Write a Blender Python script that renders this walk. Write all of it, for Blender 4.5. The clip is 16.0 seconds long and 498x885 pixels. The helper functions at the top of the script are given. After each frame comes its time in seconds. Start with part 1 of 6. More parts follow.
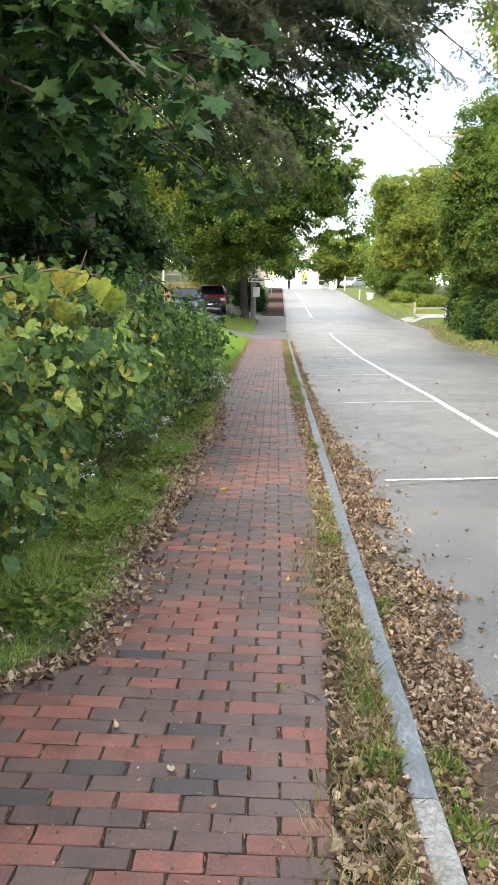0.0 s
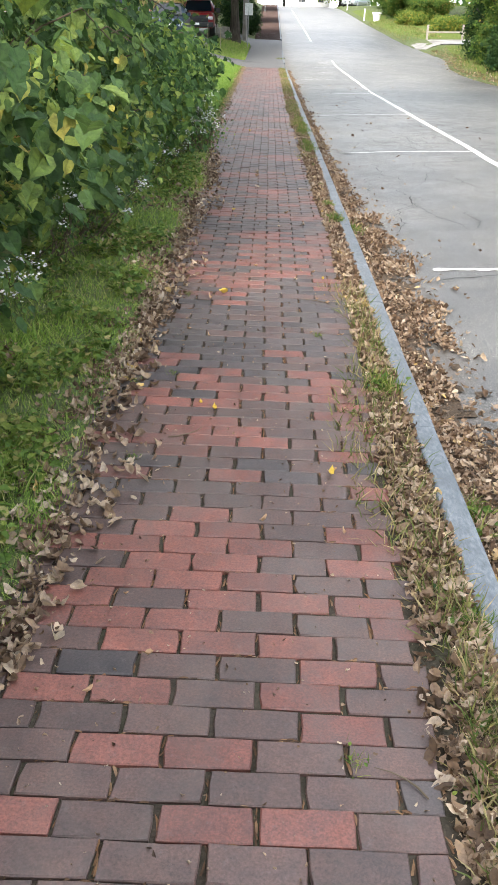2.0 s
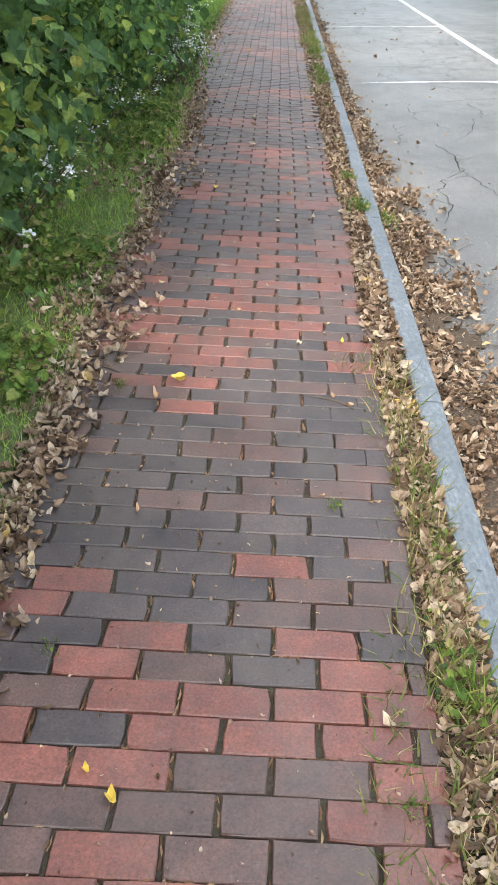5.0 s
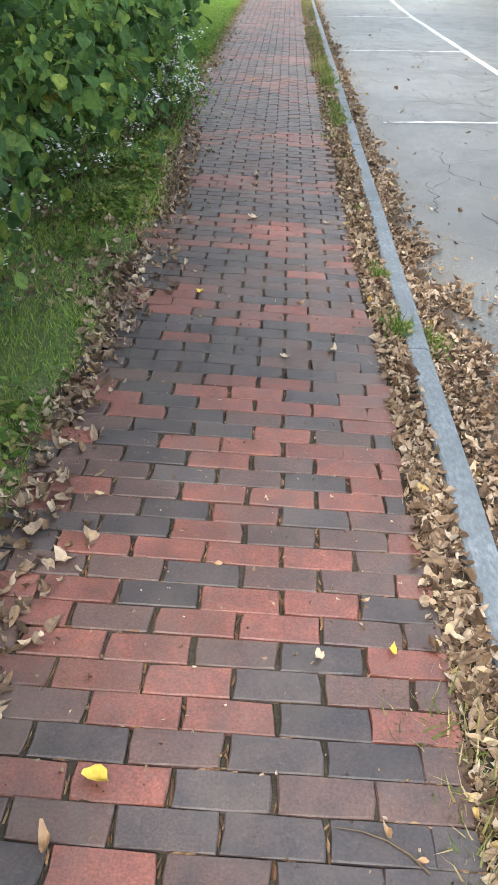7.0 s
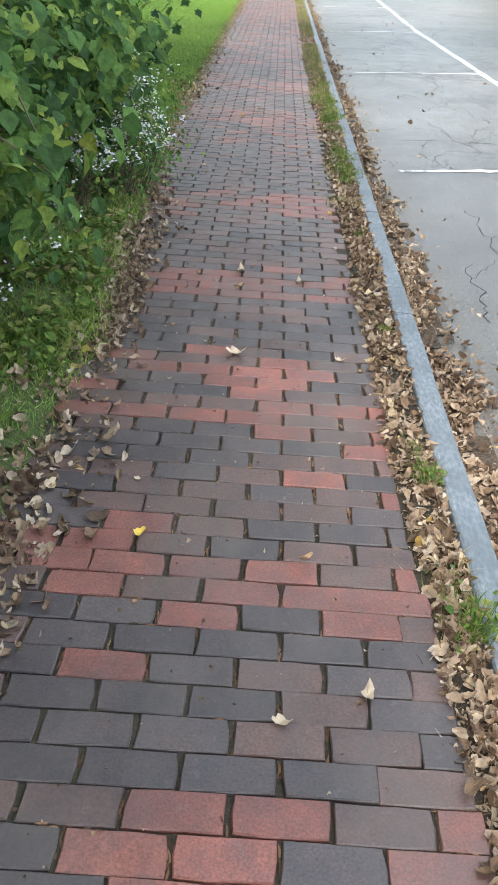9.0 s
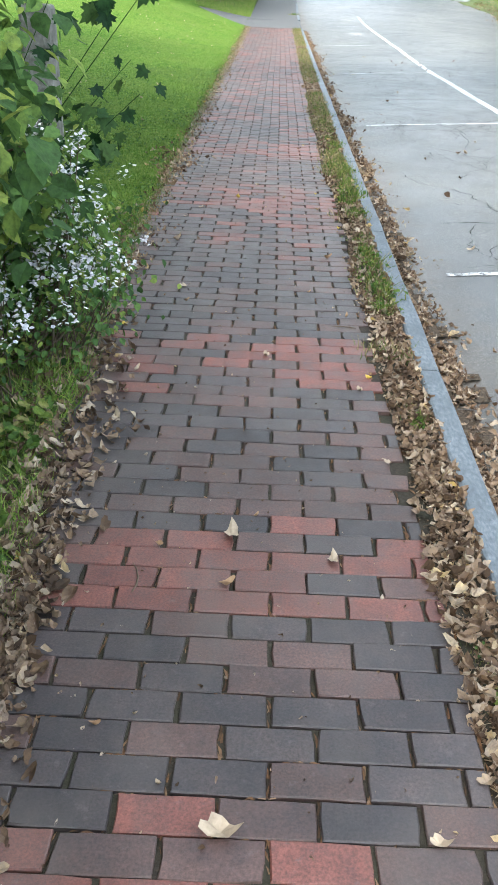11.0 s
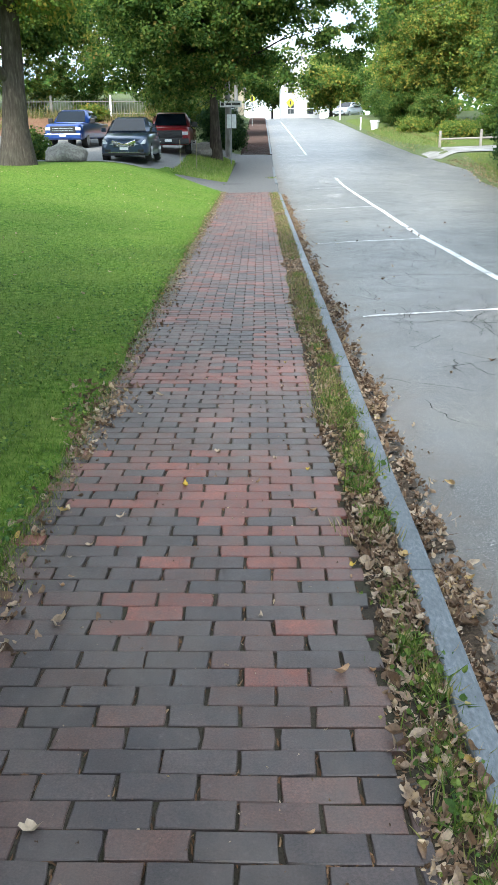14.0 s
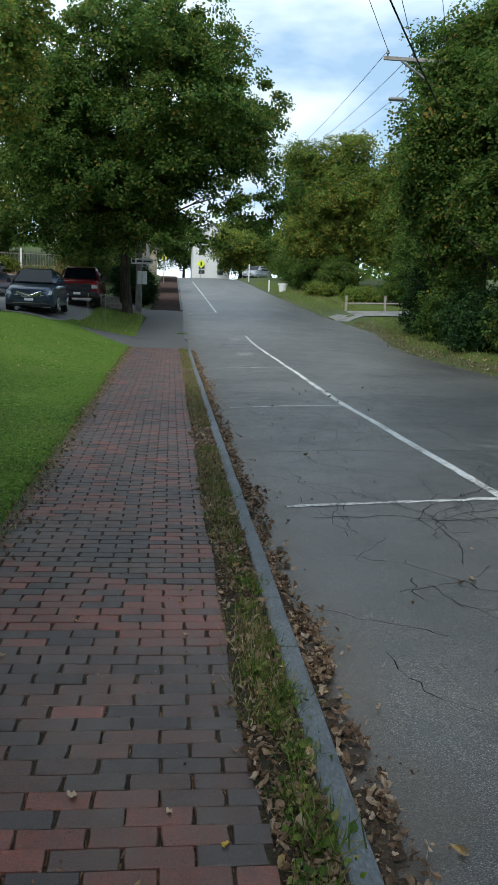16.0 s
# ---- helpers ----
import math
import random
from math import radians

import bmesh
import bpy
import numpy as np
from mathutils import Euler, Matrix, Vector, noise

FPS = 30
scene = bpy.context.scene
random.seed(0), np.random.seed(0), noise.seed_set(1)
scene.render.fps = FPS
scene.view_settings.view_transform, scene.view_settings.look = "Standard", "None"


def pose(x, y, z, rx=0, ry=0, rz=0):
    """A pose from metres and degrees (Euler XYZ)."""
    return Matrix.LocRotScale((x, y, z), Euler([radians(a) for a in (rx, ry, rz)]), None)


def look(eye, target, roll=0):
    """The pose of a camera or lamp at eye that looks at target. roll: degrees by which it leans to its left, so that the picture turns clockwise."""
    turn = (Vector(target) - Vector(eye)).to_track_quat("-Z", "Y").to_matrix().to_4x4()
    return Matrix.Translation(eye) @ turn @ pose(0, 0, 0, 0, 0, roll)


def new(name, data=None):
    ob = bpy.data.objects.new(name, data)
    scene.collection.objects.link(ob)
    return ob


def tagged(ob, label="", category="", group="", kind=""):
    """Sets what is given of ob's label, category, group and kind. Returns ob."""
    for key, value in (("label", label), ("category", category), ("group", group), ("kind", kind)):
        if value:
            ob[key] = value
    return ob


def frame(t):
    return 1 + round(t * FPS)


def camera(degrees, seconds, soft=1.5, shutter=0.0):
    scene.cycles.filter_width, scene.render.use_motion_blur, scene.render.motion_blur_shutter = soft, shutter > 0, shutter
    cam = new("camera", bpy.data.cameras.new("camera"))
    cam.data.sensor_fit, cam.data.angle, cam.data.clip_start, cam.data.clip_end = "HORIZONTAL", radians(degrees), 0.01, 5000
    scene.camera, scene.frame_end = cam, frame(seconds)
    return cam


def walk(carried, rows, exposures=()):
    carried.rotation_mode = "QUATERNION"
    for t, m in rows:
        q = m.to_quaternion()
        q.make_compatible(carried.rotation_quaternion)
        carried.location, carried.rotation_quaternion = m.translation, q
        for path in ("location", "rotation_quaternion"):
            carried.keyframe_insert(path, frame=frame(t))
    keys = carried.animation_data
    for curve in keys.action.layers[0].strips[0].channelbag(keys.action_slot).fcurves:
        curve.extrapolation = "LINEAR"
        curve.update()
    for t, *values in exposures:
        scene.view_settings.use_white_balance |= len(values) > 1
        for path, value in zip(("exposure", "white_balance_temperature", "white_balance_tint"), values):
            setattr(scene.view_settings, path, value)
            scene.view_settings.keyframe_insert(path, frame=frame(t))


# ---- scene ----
cam = camera(33.0, 16.0)
PATH = [
    (0, (0.062, -4.364, 1.623), (0.001, -2.39, 1.305), 1.21),
    (0.5, (-0.002, -3.852, 1.616), (-0.041, -1.878, 1.299), 1.43),
    (1, (-0.059, -3.376, 1.621), (-0.078, -1.404, 1.287), 1.8),
    (1.5, (-0.072, -2.854, 1.597), (-0.109, -0.918, 1.093), 1.76),
    (2, (-0.142, -2.399, 1.54), (-0.154, -0.603, 0.659), 2.09),
    (2.5, (-0.128, -1.954, 1.498), (-0.125, -0.222, 0.497), 1.5),
    (3, (-0.105, -1.514, 1.513), (-0.112, 0.21, 0.499), 1.66),
    (3.5, (-0.102, -1.135, 1.511), (-0.122, 0.577, 0.477), 1.71),
    (3.7, (-0.094, -0.997, 1.52), (-0.101, 0.718, 0.491), 1.96),
    (5.8, (-0.065, 0.643, 1.569), (-0.083, 2.331, 0.497), 3.3),
    (6, (-0.079, 0.82, 1.563), (-0.096, 2.527, 0.52), 3.4),
    (6.5, (-0.099, 1.292, 1.569), (-0.114, 3.001, 0.53), 2.9),
    (7, (-0.095, 1.777, 1.545), (-0.111, 3.486, 0.506), 3.7),
    (7.5, (-0.083, 2.232, 1.54), (-0.097, 3.942, 0.503), 4.1),
    (8, (-0.08, 2.709, 1.549), (-0.094, 4.412, 0.5), 3.4),
    (8.5, (-0.079, 3.201, 1.561), (-0.085, 4.895, 0.497), 4),
    (8.7, (-0.087, 3.389, 1.556), (-0.094, 5.098, 0.516), 3.9),
    (10.8, (-0.148, 5.672, 1.539), (-0.178, 7.405, 0.541), 1.82),
    (11, (-0.15, 5.88, 1.542), (-0.18, 7.63, 0.575), 2.03),
    (11.5, (-0.13, 6.398, 1.536), (-0.16, 8.188, 0.646), 1.49),
    (12, (-0.129, 6.892, 1.552), (-0.154, 8.683, 0.661), 0.61),
    (12.5, (-0.108, 7.359, 1.581), (-0.137, 9.189, 0.776), 1.27),
    (13, (-0.089, 7.853, 1.582), (-0.122, 9.699, 0.813), 0.49),
    (13.5, (-0.077, 8.317, 1.604), (-0.11, 10.166, 0.843), -0.78),
    (14, (-0.048, 8.791, 1.622), (-0.074, 10.675, 0.951), -0.28),
    (14.5, (-0.012, 9.254, 1.608), (-0.028, 11.17, 1.035), -0.44),
    (15, (0.002, 9.719, 1.617), (0.047, 11.673, 1.193), 0.31),
    (15.5, (0.034, 10.16, 1.632), (0.134, 12.11, 1.198), 1.17),
    (16, (0.006, 10.609, 1.621), (0.197, 12.572, 1.293), 2.14),
]
EXPOSURES = [(0.0, 1.4, 6700, 13), (2.0, 1.45, 6500, 13), (3.5, 1.6, 6400, 12), (6.5, 1.45, 6200, 10), (8.5, 1.55, 6150, 9), (11.0, 1.6, 5950, 7), (12.5, 1.4, 5900, 6), (13.5, 1.3, 5900, 6), (14.4, 1.15, 5900, 6),
             (14.8, 0.8, 5800, 6), (15.2, 0.1, 5800, 5), (15.6, -0.35, 5800, 4), (16.0, -0.35, 5800, 4)]
walk(cam, [(t, look(eye, target, roll)) for t, eye, target, roll in PATH], EXPOSURES)

# ---- sky and sun ----
SUN_ELEVATION, SUN_AZIMUTH = radians(42), radians(200)   # azimuth clockwise from +y
world = bpy.data.worlds.new("sky")
scene.world = world
world.use_nodes = True
wn, wl = world.node_tree.nodes, world.node_tree.links
wn.clear()
w_out = wn.new("ShaderNodeOutputWorld")
w_bg = wn.new("ShaderNodeBackground")
w_bg.inputs["Strength"].default_value = 0.15
sky = wn.new("ShaderNodeTexSky")
sky.sky_type, sky.sun_disc = "NISHITA", False
sky.sun_elevation, sky.sun_rotation = SUN_ELEVATION, SUN_AZIMUTH
sky.air_density, sky.dust_density, sky.ozone_density = 1.0, 1.5, 1.2
# broken fair-weather cloud over the blue
w_co = wn.new("ShaderNodeTexCoord")
w_map = wn.new("ShaderNodeMapping")
w_map.inputs["Scale"].default_value = (1.0, 1.0, 2.6)
w_map.inputs["Location"].default_value = (0.35, 0.1, 0.22)
w_noise = wn.new("ShaderNodeTexNoise")
w_noise.inputs["Scale"].default_value = 2.1
w_noise.inputs["Detail"].default_value = 6.0
w_noise.inputs["Roughness"].default_value = 0.55
w_ramp = wn.new("ShaderNodeValToRGB")
w_ramp.color_ramp.elements[0].color = (0.04, 0.04, 0.04, 1)
w_ramp.color_ramp.elements[0].position, w_ramp.color_ramp.elements[1].position = 0.42, 0.64
w_mix = wn.new("ShaderNodeMix")
w_mix.data_type = "RGBA"
w_mix.inputs["B"].default_value = (13.0, 12.9, 12.6, 1)
wl.new(w_co.outputs["Generated"], w_map.inputs["Vector"])
wl.new(w_map.outputs["Vector"], w_noise.inputs["Vector"])
wl.new(w_noise.outputs["Fac"], w_ramp.inputs["Fac"])
wl.new(w_ramp.outputs["Color"], w_mix.inputs["Factor"])
w_haze = wn.new("ShaderNodeMix")
w_haze.data_type = "RGBA"
w_haze.inputs["Factor"].default_value, w_haze.inputs["B"].default_value = 0.8, (4.3, 5.9, 7.6, 1)
wl.new(sky.outputs["Color"], w_haze.inputs["A"])
wl.new(w_haze.outputs["Result"], w_mix.inputs["A"])
wl.new(w_mix.outputs["Result"], w_bg.inputs["Color"])
wl.new(w_bg.outputs["Background"], w_out.inputs["Surface"])

sun = new("sun", bpy.data.lights.new("sun", "SUN"))
sun.data.energy, sun.data.angle, sun.data.color = 3.4, radians(14), (1.0, 0.90, 0.76)
sun_from = Vector((math.sin(SUN_AZIMUTH) * math.cos(SUN_ELEVATION), math.cos(SUN_AZIMUTH) * math.cos(SUN_ELEVATION), math.sin(SUN_ELEVATION)))
sun.matrix_world = look(sun_from * 100, (0, 0, 0))


# ---- materials ----
def material(name, rough=0.8, metal=0.0, spec=0.4):
    m = bpy.data.materials.new(name)
    m.use_nodes = True
    b = m.node_tree.nodes["Principled BSDF"]
    b.inputs["Roughness"].default_value, b.inputs["Metallic"].default_value = rough, metal
    b.inputs["Specular IOR Level"].default_value = spec
    return m, m.node_tree.nodes, m.node_tree.links, b


def ramp_node(n, stops):
    r = n.new("ShaderNodeValToRGB")
    e = r.color_ramp.elements
    while len(e) < len(stops):
        e.new(0.5)
    for k, (p, c) in zip(e, stops):
        k.position, k.color = p, (*c, 1)
    return r


def noise_node(n, l, scale, detail=4.0, rough=0.6, vector=None, stretch=None):
    t = n.new("ShaderNodeTexNoise")
    t.inputs["Scale"].default_value, t.inputs["Detail"].default_value, t.inputs["Roughness"].default_value = scale, detail, rough
    g = n.new("ShaderNodeNewGeometry").outputs["Position"] if vector is None else vector
    if stretch:
        mp = n.new("ShaderNodeMapping")
        mp.inputs["Scale"].default_value = stretch
        l.new(g, mp.inputs["Vector"])
        g = mp.outputs["Vector"]
    l.new(g, t.inputs["Vector"])
    return t


def mixed(n, l, kind, fac, a, b):
    m = n.new("ShaderNodeMix")
    m.data_type, m.blend_type = "RGBA", kind
    for key, v in (("Factor", fac), ("A", a), ("B", b)):
        if isinstance(v, (int, float)):
            m.inputs[key].default_value = v
        elif isinstance(v, tuple):
            m.inputs[key].default_value = (*v, 1)
        else:
            l.new(v, m.inputs[key])
    return m.outputs["Result"]


def bump(n, l, b, height, strength, distance=0.01):
    k = n.new("ShaderNodeBump")
    k.inputs["Strength"].default_value, k.inputs["Distance"].default_value = strength, distance
    l.new(height, k.inputs["Height"])
    l.new(k.outputs["Normal"], b.inputs["Normal"])


def two_scale(name, stops, fine, coarse, rough=0.85, metal=0.0, spec=0.35, relief=0.3, distance=0.01, stain=(0.5, 0.5, 0.5), stain_amount=0.35, stretch=None):
    """Grain from a fine noise through a colour ramp, with larger stains over it."""
    m, n, l, b = material(name, rough, metal, spec)
    f, c = noise_node(n, l, fine, 5, 0.65, stretch=stretch), noise_node(n, l, coarse, 4, 0.55)
    r = ramp_node(n, stops)
    l.new(f.outputs["Fac"], r.inputs["Fac"])
    s = ramp_node(n, [(0.35, (0, 0, 0)), (0.7, (1, 1, 1))])
    l.new(c.outputs["Fac"], s.inputs["Fac"])
    k = n.new("ShaderNodeMath")
    k.operation = "MULTIPLY"
    k.inputs[1].default_value = stain_amount
    l.new(s.outputs["Color"], k.inputs[0])
    l.new(mixed(n, l, "MIX", k.outputs[0], r.outputs["Color"], stain), b.inputs["Base Color"])
    if relief:
        bump(n, l, b, f.outputs["Fac"], relief, distance)
    return m


def plain(name, colour, rough=0.6, metal=0.0, spec=0.4, vary=0.12, scale=6.0, relief=0.0):
    m, n, l, b = material(name, rough, metal, spec)
    f = noise_node(n, l, scale, 5)
    dark = tuple(c * (1 - vary) for c in colour)
    light = tuple(min(1, c * (1 + vary)) for c in colour)
    r = ramp_node(n, [(0.3, dark), (0.7, light)])
    l.new(f.outputs["Fac"], r.inputs["Fac"])
    l.new(r.outputs["Color"], b.inputs["Base Color"])
    if relief:
        bump(n, l, b, f.outputs["Fac"], relief)
    return m


def foliage(name, stops, rough=0.5, through_light=0.3, patch=0.5, spec=0.35):
    """Leaves: each one its own tint, with patches of tint over the plant."""
    m, n, l, b = material(name, rough, 0.0, spec)
    g = n.new("ShaderNodeNewGeometry")
    c = noise_node(n, l, patch, 3)
    a = n.new("ShaderNodeMath")
    a.operation = "MULTIPLY_ADD"
    a.inputs[1].default_value, a.inputs[2].default_value = 0.86, -0.22
    l.new(g.outputs["Random Per Island"], a.inputs[0])
    d = n.new("ShaderNodeMath")
    d.operation = "MULTIPLY_ADD"
    d.inputs[1].default_value = 0.55
    l.new(c.outputs["Fac"], d.inputs[0])
    l.new(a.outputs[0], d.inputs[2])
    r = ramp_node(n, stops)
    l.new(d.outputs[0], r.inputs["Fac"])
    blade = noise_node(n, l, 42, 4, 0.7)
    k = ramp_node(n, [(0.3, (0.6, 0.58, 0.62)), (0.5, (1.0, 1.0, 1.0)), (0.7, (1.35, 1.3, 1.1))])
    l.new(blade.outputs["Fac"], k.inputs["Fac"])
    tint = mixed(n, l, "MULTIPLY", 1.0, r.outputs["Color"], k.outputs["Color"])
    l.new(tint, b.inputs["Base Color"])
    bump(n, l, b, blade.outputs["Fac"], 0.35, 0.01)
    t = n.new("ShaderNodeBsdfTranslucent")
    l.new(tint, t.inputs["Color"])
    mix = n.new("ShaderNodeMixShader")
    mix.inputs[0].default_value = through_light
    l.new(b.outputs[0], mix.inputs[1])
    l.new(t.outputs[0], mix.inputs[2])
    l.new(mix.outputs[0], n["Material Output"].inputs["Surface"])
    return m


def brick_material(name, separate, dark, light):
    """Worn clay: every brick its own shade between the two colours, with grain, blotches and scuffs."""
    m, n, l, b = material(name, 0.5, 0.0, 0.6)
    if separate:
        rnd = n.new("ShaderNodeObjectInfo").outputs["Random"]
    else:
        rnd = n.new("ShaderNodeNewGeometry").outputs["Random Per Island"]
    grain = noise_node(n, l, 150, 5, 0.7)
    blotch = noise_node(n, l, 11, 5, 0.65)
    scuff = noise_node(n, l, 34, 6, 0.75)
    r = ramp_node(n, [(0.0, dark), (1.0, light)])
    l.new(rnd, r.inputs["Fac"])
    g1 = ramp_node(n, [(0.30, (0.5, 0.5, 0.5)), (0.5, (0.95, 0.95, 0.95)), (0.70, (1.45, 1.42, 1.38))])
    l.new(grain.outputs["Fac"], g1.inputs["Fac"])
    g2 = ramp_node(n, [(0.3, (0.62, 0.65, 0.70)), (0.72, (1.28, 1.22, 1.14))])
    l.new(blotch.outputs["Fac"], g2.inputs["Fac"])
    c = mixed(n, l, "MULTIPLY", 1.0, r.outputs["Color"], g1.outputs["Color"])
    c = mixed(n, l, "MULTIPLY", 1.0, c, g2.outputs["Color"])
    film = noise_node(n, l, 2.3, 4, 0.6)
    g3 = ramp_node(n, [(0.34, (0.74, 0.72, 0.70)), (0.68, (1.12, 1.1, 1.1))])
    l.new(film.outputs["Fac"], g3.inputs["Fac"])
    c = mixed(n, l, "MULTIPLY", 1.0, c, g3.outputs["Color"])
    k = ramp_node(n, [(0.58, (0, 0, 0)), (0.75, (0.45, 0.45, 0.45))])
    l.new(scuff.outputs["Fac"], k.inputs["Fac"])
    c = mixed(n, l, "MIX", k.outputs["Color"], c, (0.15, 0.125, 0.115))
    dust = noise_node(n, l, 1.5, 5, 0.7, stretch=(1.6, 0.8, 1.0))
    kd = ramp_node(n, [(0.46, (0, 0, 0)), (0.72, (0.6, 0.6, 0.6))])
    l.new(dust.outputs["Fac"], kd.inputs["Fac"])
    c = mixed(n, l, "MIX", kd.outputs["Color"], c, (0.092, 0.074, 0.064))
    l.new(c, b.inputs["Base Color"])
    rr = ramp_node(n, [(0.3, (0.46, 0.46, 0.46)), (0.75, (0.68, 0.68, 0.68))])
    l.new(blotch.outputs["Fac"], rr.inputs["Fac"])
    l.new(rr.outputs["Color"], b.inputs["Roughness"])
    bump(n, l, b, grain.outputs["Fac"], 0.3, 0.004)
    return m


CLAYS = (("grey_clay", (0.038, 0.030, 0.032), (0.070, 0.054, 0.054)), ("plum_clay", (0.070, 0.043, 0.039), (0.105, 0.060, 0.052)), ("red_clay", (0.134, 0.049, 0.039), (0.200, 0.073, 0.056)))
M_BRICK = [brick_material(k + "_brick", True, d, e) for k, d, e in CLAYS]
M_BRICKS = [brick_material(k + "_brick_field", False, d, e) for k, d, e in CLAYS]
M_GRANITE = two_scale("granite", [(0.3, (0.08, 0.094, 0.108)), (0.5, (0.135, 0.153, 0.172)), (0.72, (0.23, 0.25, 0.268))], 75, 3.4, 0.65, relief=0.5, distance=0.006, stain=(0.085, 0.098, 0.110), stain_amount=0.85, stretch=(1.0, 0.4, 1.0))
M_GRANITE_ROUGH = two_scale("rough_granite", [(0.3, (0.11, 0.11, 0.108)), (0.52, (0.24, 0.24, 0.235)), (0.74, (0.42, 0.42, 0.41))], 55, 5.0, 0.9, relief=0.9, distance=0.012, stain=(0.17, 0.17, 0.15), stain_amount=0.5)
M_DIRT = two_scale("dirt", [(0.3, (0.045, 0.034, 0.024)), (0.55, (0.10, 0.078, 0.055)), (0.75, (0.17, 0.135, 0.10))], 45, 2.5, 0.95, relief=0.9, distance=0.02, stain=(0.06, 0.055, 0.035), stain_amount=0.5)
M_EARTH = two_scale("grassy_earth", [(0.3, (0.035, 0.045, 0.018)), (0.55, (0.08, 0.10, 0.032)), (0.78, (0.15, 0.145, 0.065))], 28, 0.8, 0.95, relief=0.9, distance=0.03, stain=(0.055, 0.085, 0.02), stain_amount=0.6)
M_LAWN = two_scale("lawn_turf", [(0.34, (0.022, 0.055, 0.008)), (0.5, (0.075, 0.145, 0.019)), (0.68, (0.19, 0.255, 0.055))], 15, 0.9, 0.95, spec=0.05, relief=1.0, distance=0.03, stain=(0.125, 0.165, 0.04), stain_amount=0.6)
m, n, l, b = material("road_asphalt", 0.5, 0.0, 0.7)
grit, stone, mottle, drift = noise_node(n, l, 150, 3, 0.75), noise_node(n, l, 50, 4, 0.75), noise_node(n, l, 3.2, 5, 0.65), noise_node(n, l, 0.42, 4, 0.6)
r = ramp_node(n, [(0.36, (0.015, 0.015, 0.016)), (0.5, (0.064, 0.064, 0.064)), (0.60, (0.165, 0.164, 0.158)), (0.70, (0.44, 0.43, 0.41))])
l.new(grit.outputs["Fac"], r.inputs["Fac"])
r2 = ramp_node(n, [(0.32, (0.62, 0.62, 0.62)), (0.68, (1.3, 1.3, 1.28))])
l.new(stone.outputs["Fac"], r2.inputs["Fac"])
r3 = ramp_node(n, [(0.30, (0.62, 0.62, 0.64)), (0.5, (0.95, 0.95, 0.95)), (0.72, (1.2, 1.19, 1.16))])
l.new(mottle.outputs["Fac"], r3.inputs["Fac"])
r4 = ramp_node(n, [(0.36, (0.70, 0.71, 0.74)), (0.66, (1.45, 1.42, 1.36))])
l.new(drift.outputs["Fac"], r4.inputs["Fac"])
c = mixed(n, l, "MULTIPLY", 1.0, r.outputs["Color"], r2.outputs["Color"])
c = mixed(n, l, "MULTIPLY", 1.0, c, r3.outputs["Color"])
c = mixed(n, l, "MULTIPLY", 1.0, c, r4.outputs["Color"])
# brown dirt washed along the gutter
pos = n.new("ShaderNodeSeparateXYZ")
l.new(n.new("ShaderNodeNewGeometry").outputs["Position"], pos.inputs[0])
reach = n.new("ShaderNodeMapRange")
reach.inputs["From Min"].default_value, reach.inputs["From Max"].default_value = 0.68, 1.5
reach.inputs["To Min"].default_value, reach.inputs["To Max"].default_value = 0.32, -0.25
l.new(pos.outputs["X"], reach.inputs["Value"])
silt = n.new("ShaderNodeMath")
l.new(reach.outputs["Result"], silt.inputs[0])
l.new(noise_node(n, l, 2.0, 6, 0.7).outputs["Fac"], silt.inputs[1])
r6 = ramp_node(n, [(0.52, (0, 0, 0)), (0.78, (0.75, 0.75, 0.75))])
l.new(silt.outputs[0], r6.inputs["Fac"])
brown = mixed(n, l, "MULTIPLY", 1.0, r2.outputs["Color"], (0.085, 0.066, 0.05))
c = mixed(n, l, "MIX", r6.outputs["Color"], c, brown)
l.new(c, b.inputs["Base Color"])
r5 = ramp_node(n, [(0.3, (0.40, 0.40, 0.40)), (0.7, (0.60, 0.60, 0.60))])
l.new(mottle.outputs["Fac"], r5.inputs["Fac"])
l.new(r5.outputs["Color"], b.inputs["Roughness"])
bump(n, l, b, grit.outputs["Fac"], 0.35, 0.004)
M_ASPHALT = m
M_ASPHALT_OLD = two_scale("driveway_asphalt", [(0.3, (0.055, 0.055, 0.056)), (0.6, (0.10, 0.10, 0.101)), (0.78, (0.18, 0.18, 0.177))], 70, 0.6, 0.75, relief=0.5, stain=(0.10, 0.10, 0.098))
# lighter copy of the driveway asphalt: sunlight on the lot put into its colour
M_LOT_SUNLIT = two_scale("sunlit_lot_asphalt", [(0.3, (0.11, 0.11, 0.11)), (0.6, (0.17, 0.17, 0.168)), (0.78, (0.25, 0.25, 0.245))], 70, 0.6, 0.8, relief=0.5, stain=(0.2, 0.2, 0.195))
M_CRACK = plain("asphalt_crack", (0.012, 0.011, 0.010), 0.95)
M_BARK = two_scale("bark", [(0.3, (0.018, 0.014, 0.011)), (0.55, (0.062, 0.05, 0.04)), (0.75, (0.13, 0.112, 0.094))], 14, 1.2, 0.95, relief=1.0, distance=0.05, stain=(0.06, 0.065, 0.045), stretch=(1.0, 1.0, 0.18))
M_TWIG = plain("twig_wood", (0.10, 0.075, 0.05), 0.9, scale=30)
M_WOOD_GREY = two_scale("weathered_wood", [(0.3, (0.16, 0.145, 0.13)), (0.7, (0.34, 0.32, 0.29))], 25, 2.0, 0.9, relief=0.5, stretch=(1, 1, 0.1))

